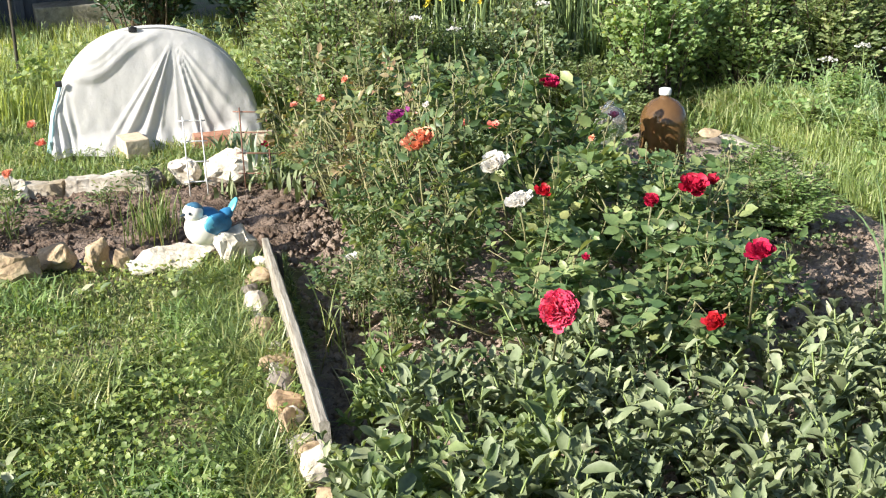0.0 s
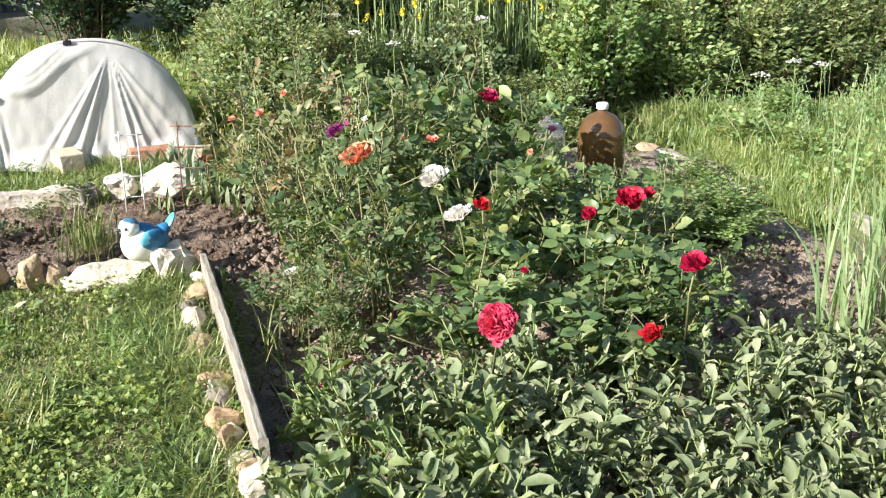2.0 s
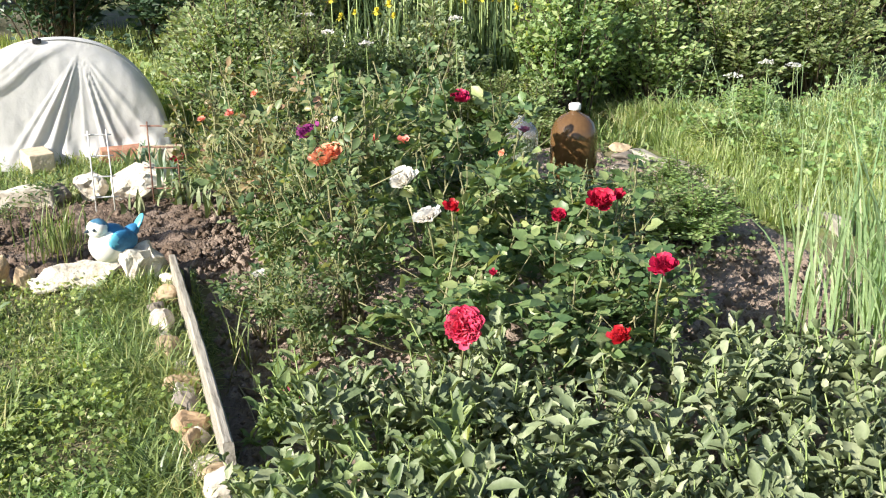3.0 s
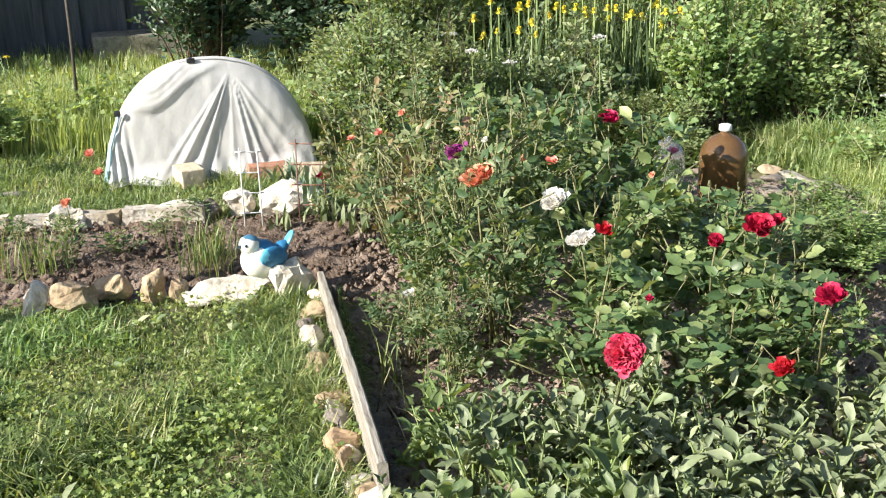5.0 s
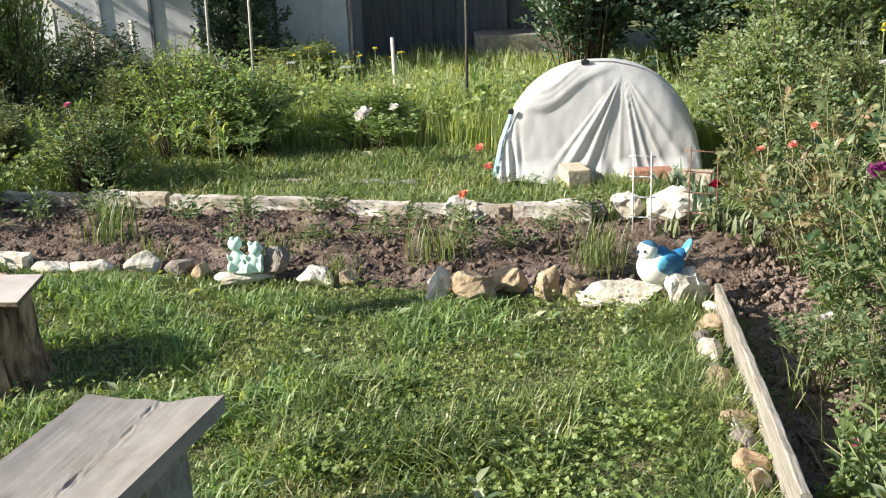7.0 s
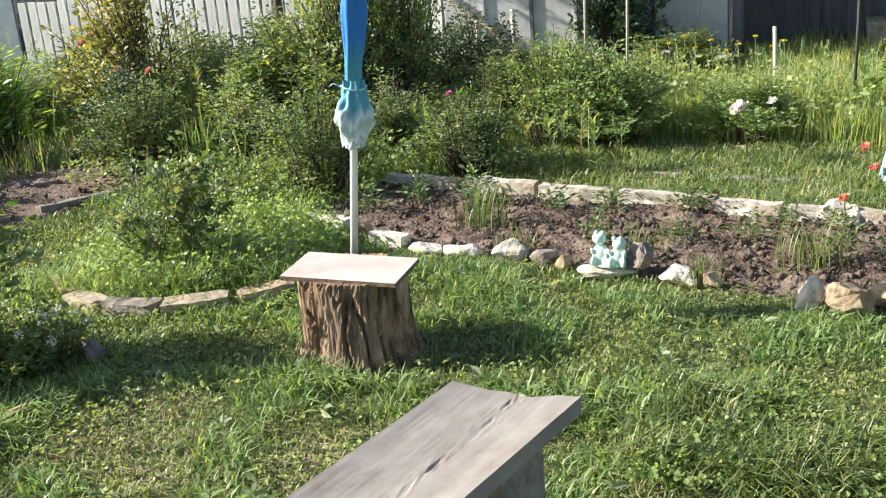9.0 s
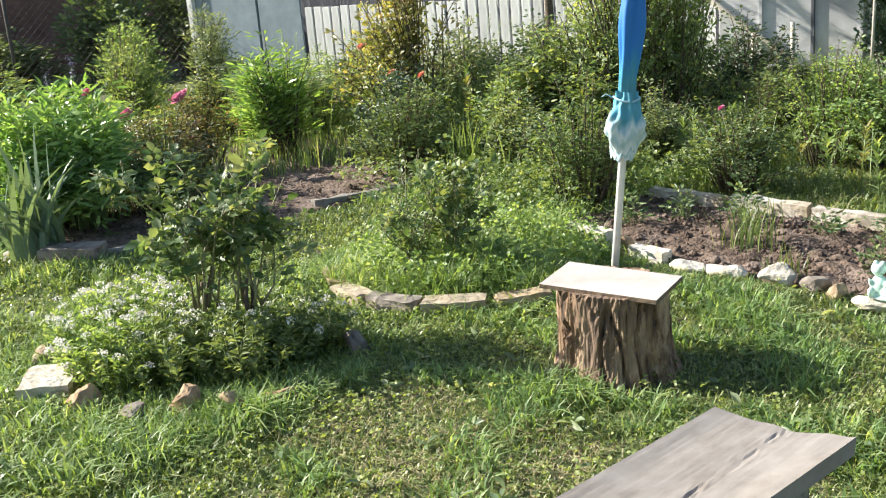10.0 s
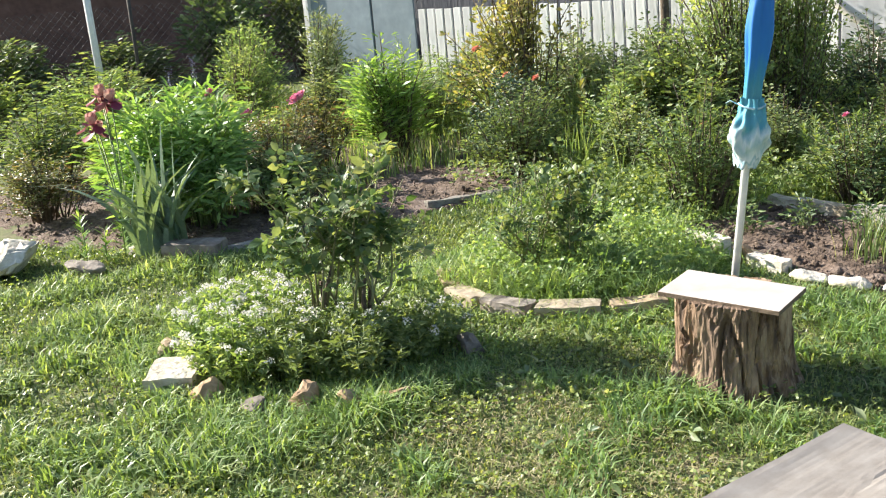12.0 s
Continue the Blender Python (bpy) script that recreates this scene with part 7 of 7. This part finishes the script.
# ---- grass ----
def scatter(rng, n, x0, x1, y0, y1, keep, clump=0.35):
    """Points strewn unevenly over a rectangle, kept where keep() says."""
    out = []
    total = 0
    while total < n:
        x, y = rng.uniform(x0, x1, n), rng.uniform(y0, y1, n)
        ok = keep(x, y)
        w = 0.5 + 0.5 * np.sin(x * 9 + 2 * np.sin(y * 7)) * np.sin(y * 8 + 1.7 * np.sin(x * 6))
        ok &= rng.random(n) < (1 - clump) + clump * w
        out.append(np.stack([x[ok], y[ok]], 1))
        total += ok.sum()
    return np.concatenate(out)[:n]


BEDS = (BED_FRONT, BED_ROSE, BED_LEFT)


def patchy(x, y):
    """Slow uneven patches over the lawn, about -1 to 1."""
    return (np.sin(x * 4.3 + 1.7 * np.sin(y * 3.1 + 0.6)) * np.cos(y * 4.9 + 1.4 * np.sin(x * 2.7)) + 0.6 * np.sin(x * 11 + 2 * np.sin(y * 8)) * np.sin(y * 12.5 + x * 3)) / 1.3


def tuft_keep(x, y):
    return lawn_keep(x, y) & (patchy(x, y) > 0.08) & ~((x > -1.3) & (x < -0.4) & (y > 1.0) & (y < 2.65))


def low_keep(x, y):
    return lawn_keep(x, y) & (patchy(x, y) < -0.1)


def lawn_keep(x, y):
    ok = np.ones(len(x), dtype=bool)
    for b in BEDS:
        ok &= ~inside(b, x, y)
    ok &= ~((np.abs(x + 2.62) < 0.2) & (np.abs(y - 3.12) < 0.19))
    return ok


def grass(name, n, rect, hlo, hhi, w, mat, label, seed, keep=lawn_keep, lean=(0.3, 1.7), clump=0.35):
    rng = np.random.default_rng(seed)
    P = scatter(rng, n, *rect, keep, clump)
    n = len(P)
    patch = (0.8 + 0.4 * np.clip(patchy(P[:, 0], P[:, 1]), -0.8, 1)) * (0.75 + 0.5 * (0.5 + 0.5 * np.sin(P[:, 0] * 3.1 + 1.3 * np.sin(P[:, 1] * 2.3)) * np.cos(P[:, 1] * 3.7)))
    H = rng.uniform(hlo, hhi, n) * patch
    g = Geo()
    blades(g, np.stack([P[:, 0], P[:, 1], np.full(n, -0.01)], 1), H, w * rng.uniform(0.7, 1.4, n), rng.uniform(*lean, n), rng.uniform(0, 2 * np.pi, n))
    return tagged(part(name, g, mat, None), label, "grass", kind="stuff")


grass("lawn_grass", 66000, (-3.6, 0.12, 1.0, 4.28), 0.02, 0.06, 0.006, L_grass, "uneven green lawn grass", 1)
grass("lawn_grass", 54000, (-7.6, -3.2, 0.5, 4.6), 0.025, 0.08, 0.0075, L_grass, "uneven green lawn grass by the stump", 2)
grass("tall_lawn_tufts", 13000, (-3.5, -0.1, 1.3, 4.1), 0.04, 0.1, 0.0075, L_field, "longer bent grass blades in the lawn", 3, clump=0.6, keep=tuft_keep)
grass("bench_grass", 2600, (-1.35, -0.45, 2.72, 3.3), 0.07, 0.16, 0.0065, L_grass, "long unmown grass beside the bench", 15, clump=0.6)
grass("tall_lawn_tufts", 11000, (-7.3, -3.3, 0.8, 3.4), 0.05, 0.125, 0.009, L_field, "longer bent grass blades by the flower beds", 13, clump=0.6, keep=tuft_keep)
grass("edge_grass", 4200, (-0.3, 0.14, 2.2, 4.15), 0.05, 0.13, 0.0055, L_grass, "longer grass growing among the stones by the plank", 10, keep=lambda x, y: (x < 0.53 - 0.148 * y) & (x > 0.3 - 0.148 * y))
grass("edge_grass", 7000, (-4.95, -3.3, 1.4, 2.75), 0.05, 0.14, 0.006, L_field, "longer grass round the alyssum stones", 11, clump=0.7)
grass("shrub_grass", 13000, (-6.3, -4.1, 4.35, 6.7), 0.06, 0.2, 0.007, L_field, "rough grass under the shrubs behind the umbrella", 16, keep=lambda x, y: ~inside(BED_FRONT, x, y) & ~inside(BED_LEFT, x, y))
grass("edge_grass", 1500, (-4.6, -3.25, 2.88, 3.5), 0.04, 0.1, 0.006, L_field, "short grass growing against the round bed's blocks", 18, keep=lambda x, y: ~inside(BED_ROUND, x, y) & (np.hypot(x + 4.05, y - 3.75) < 0.85))
grass("fine_lawn", 22000, (-3.5, 0.1, 1.2, 4.25), 0.02, 0.06, 0.0035, L_clover, "fine bright grass in the lawn", 17, keep=lambda x, y: lawn_keep(x, y) & (patchy(x + 0.7, y * 1.1) > 0.1), clump=0.8)
grass("path_grass", 24000, (-4.2, 0.3, 5.42, 6.9), 0.03, 0.1, 0.007, L_meadow, "rough path grass between the beds", 4)
grass("meadow_grass", 36000, (-7.0, 0.4, 6.9, 8.6), 0.12, 0.36, 0.008, L_sunny, "tall unmown meadow grass by the house", 5, lean=(0.05, 0.5))
grass("meadow_grass", 22000, (-7.0, 0.4, 8.6, 11.5), 0.08, 0.2, 0.008, L_sunny, "lower meadow grass against the house", 44, lean=(0.05, 0.5))
grass("meadow_grass", 36000, (2.6, 5.2, 4.3, 6.6), 0.07, 0.2, 0.007, L_sunny, "bright tall grass at the garden's edge", 6, lean=(0.1, 0.9), keep=lambda x, y: ~inside(BED_ROSE, x, y))
grass("meadow_grass", 14000, (0.0, 3.0, 5.8, 9.5), 0.1, 0.3, 0.009, L_meadow, "rough grass under the bushes", 7)
grass("border_grass", 18000, (-12.5, -4.8, 2.2, 9.0), 0.1, 0.28, 0.009, L_meadow, "tall weedy grass in the far border", 8, lean=(0.05, 0.5), keep=lambda x, y: ~inside([(-5.5, 2.6), (-6.6, 2.6), (-6.9, 5.0), (-5.7, 5.4)], x, y) & (y > 0.45 * (-x - 4) + 1.2) & ((x < -6.9) | (y > 4.6)))


def seed_stalks(n, rect, hlo, hhi, seed, keep):
    """Thin flowering grass stalks with narrow pale plumes."""
    rng = np.random.default_rng(seed)
    P = scatter(rng, n, *rect, keep, 0.9)
    g = Geo()
    for x, y in P:
        h = rng.uniform(hlo, hhi)
        lx, ly = rng.normal(0, 0.08, 2)
        top = np.array([x + lx, y + ly, h])
        tube(g, [(x, y, 0), (x + lx * 0.3, y + ly * 0.3, h * 0.5), top], 0.003, 0.0016, 3)
        k = 14
        q = top + np.stack([rng.normal(0, 0.006, k), rng.normal(0, 0.006, k), -rng.uniform(0, 0.14, k)], 1)
        leaves(g, q, rand_dirs(rng, k, 0.6, 1.0), rand_dirs(rng, k), 0.028, 0.006)
    tagged(part("grass_stalks", g, L_reed, None), "pale flowering grass stalks above the meadow", "grass", kind="stuff")


seed_stalks(300, (-6.5, 0.3, 7.0, 9.2), 0.24, 0.44, 61, lawn_keep)
seed_stalks(150, (-9.5, -5.0, 5.8, 8.2), 0.45, 0.9, 62, lawn_keep)
seed_stalks(26, (-4.6, -2.8, 5.6, 6.6), 0.2, 0.4, 63, lawn_keep)
seed_stalks(120, (2.7, 4.6, 4.6, 6.4), 0.25, 0.45, 64, lawn_keep)
grass("round_bed_grass", 9000, (-4.8, -3.35, 3.1, 4.5), 0.1, 0.21, 0.007, L_field, "light green grass and weeds filling the round bed", 14, keep=lambda x, y: inside(BED_ROUND, x, y))
grass("bed_weeds", 9000, (-4.9, -3.3, 3.1, 4.6), 0.05, 0.16, 0.007, L_field, "weedy grass in the round bed", 9, clump=0.8)


def clover(name, n, rect, mat, label, seed, size=0.012, hlo=0.02, hhi=0.065, keep=lawn_keep, clump=0.98):
    rng = np.random.default_rng(seed)
    P = scatter(rng, n, *rect, keep, clump)
    n = len(P)
    C = np.stack([P[:, 0], P[:, 1], rng.uniform(hlo, hhi, n)], 1)
    g = Geo()
    a0 = rng.uniform(0, 2 * np.pi, n)
    for k in range(3):
        a = a0 + k * 2 * np.pi / 3
        D = np.stack([np.cos(a), np.sin(a), rng.uniform(-0.1, 0.9, n)], 1)
        s = size * rng.uniform(0.7, 1.5, n)
        leaves(g, C, D, np.array([-0.3, -0.2, 1.0]) + rng.normal(0, 0.6, (n, 3)), s, s * (0.95 if size < 0.04 else 0.45), T_SMALL if size < 0.04 else T_OVAL)
    return tagged(part(name, g, mat, None), label, "lawn weeds", kind="stuff")


clover("border_weeds", 3600, (-6.3, -3.9, 4.5, 6.8), L_herb, "leafy weeds under the shrubs", 38, 0.024, 0.04, 0.24, clump=0.8, keep=lambda x, y: ~inside(BED_FRONT, x, y))
clover("border_weeds", 1300, (-9.5, -5.5, 5.0, 8.3), L_field, "leafy weeds in the far border", 39, 0.038, 0.05, 0.34, clump=1.0)
clover("meadow_weeds", 700, (2.7, 4.7, 4.5, 6.5), L_field, "broad leafy weeds at the garden's edge", 40, 0.026, 0.05, 0.26, clump=1.0, keep=lambda x, y: ~inside(BED_ROSE, x, y) & (patchy(x, y) > -0.1))
clover("meadow_weeds", 2000, (-6.5, 0.2, 6.9, 8.6), L_sunny, "leafy weeds in the unmown grass", 36, 0.034, 0.08, 0.34, clump=1.0)
clover("clover", 2600, (-3.5, 0.1, 0.9, 4.25), L_clover, "clover and small broad leaves in the lawn", 31, 0.012, 0.015, 0.05, keep=low_keep, clump=0.7)
clover("clover", 1500, (-1.3, 0.12, 1.5, 3.3), L_clover, "bright clover patch in the lawn beside the plank", 37, 0.016, 0.025, 0.07, keep=lambda x, y: lawn_keep(x, y) & (patchy(x + 2, y) > -0.25), clump=0.8)
clover("clover", 3600, (-7.5, -3.0, 0.8, 4.5), L_clover, "clover and small broad leaves in the lawn", 32, 0.012, 0.015, 0.055, keep=low_keep, clump=0.7)
clover("round_bed_weeds", 1500, (-4.8, -3.4, 3.1, 4.5), L_field, "leafy weeds filling the round bed", 33, 0.018, 0.05, 0.2, keep=lambda x, y: inside(BED_ROUND, x, y), clump=0.2)
clover("rose_bed_weeds", 1400, (0.3, 2.5, 2.9, 6.2), L_herb, "small leafy weeds under the roses", 34, 0.018, 0.03, 0.1, keep=lambda x, y: inside(BED_ROSE, x, y) & ~((x > 1.65) & (y > 3.1) & (y < 3.75)), clump=0.5)
clover("broad_weeds", 110, (-3.3, -0.1, 1.8, 4.2), L_weed, "plantain rosettes in the lawn", 35, 0.045, 0.012, 0.035, clump=0.5)

grass("cut_grass", 2600, (-3.4, -2.1, 1.9, 2.55), 0.03, 0.07, 0.004, P_straw, "pale dry mown grass lying on the lawn", 41, lean=(1.2, 2.2), clump=0.9)
grass("dry_blades", 3500, (-3.6, 0.1, 1.2, 4.2), 0.03, 0.08, 0.004, P_straw, "dry straw-coloured blades in the lawn", 42, lean=(0.4, 1.8), clump=0.8)

grass("rough_lawn", 16000, (-7.5, 5.5, -4.5, 1.1), 0.03, 0.09, 0.016, L_grass, "coarse lawn grass round the bench", 43)
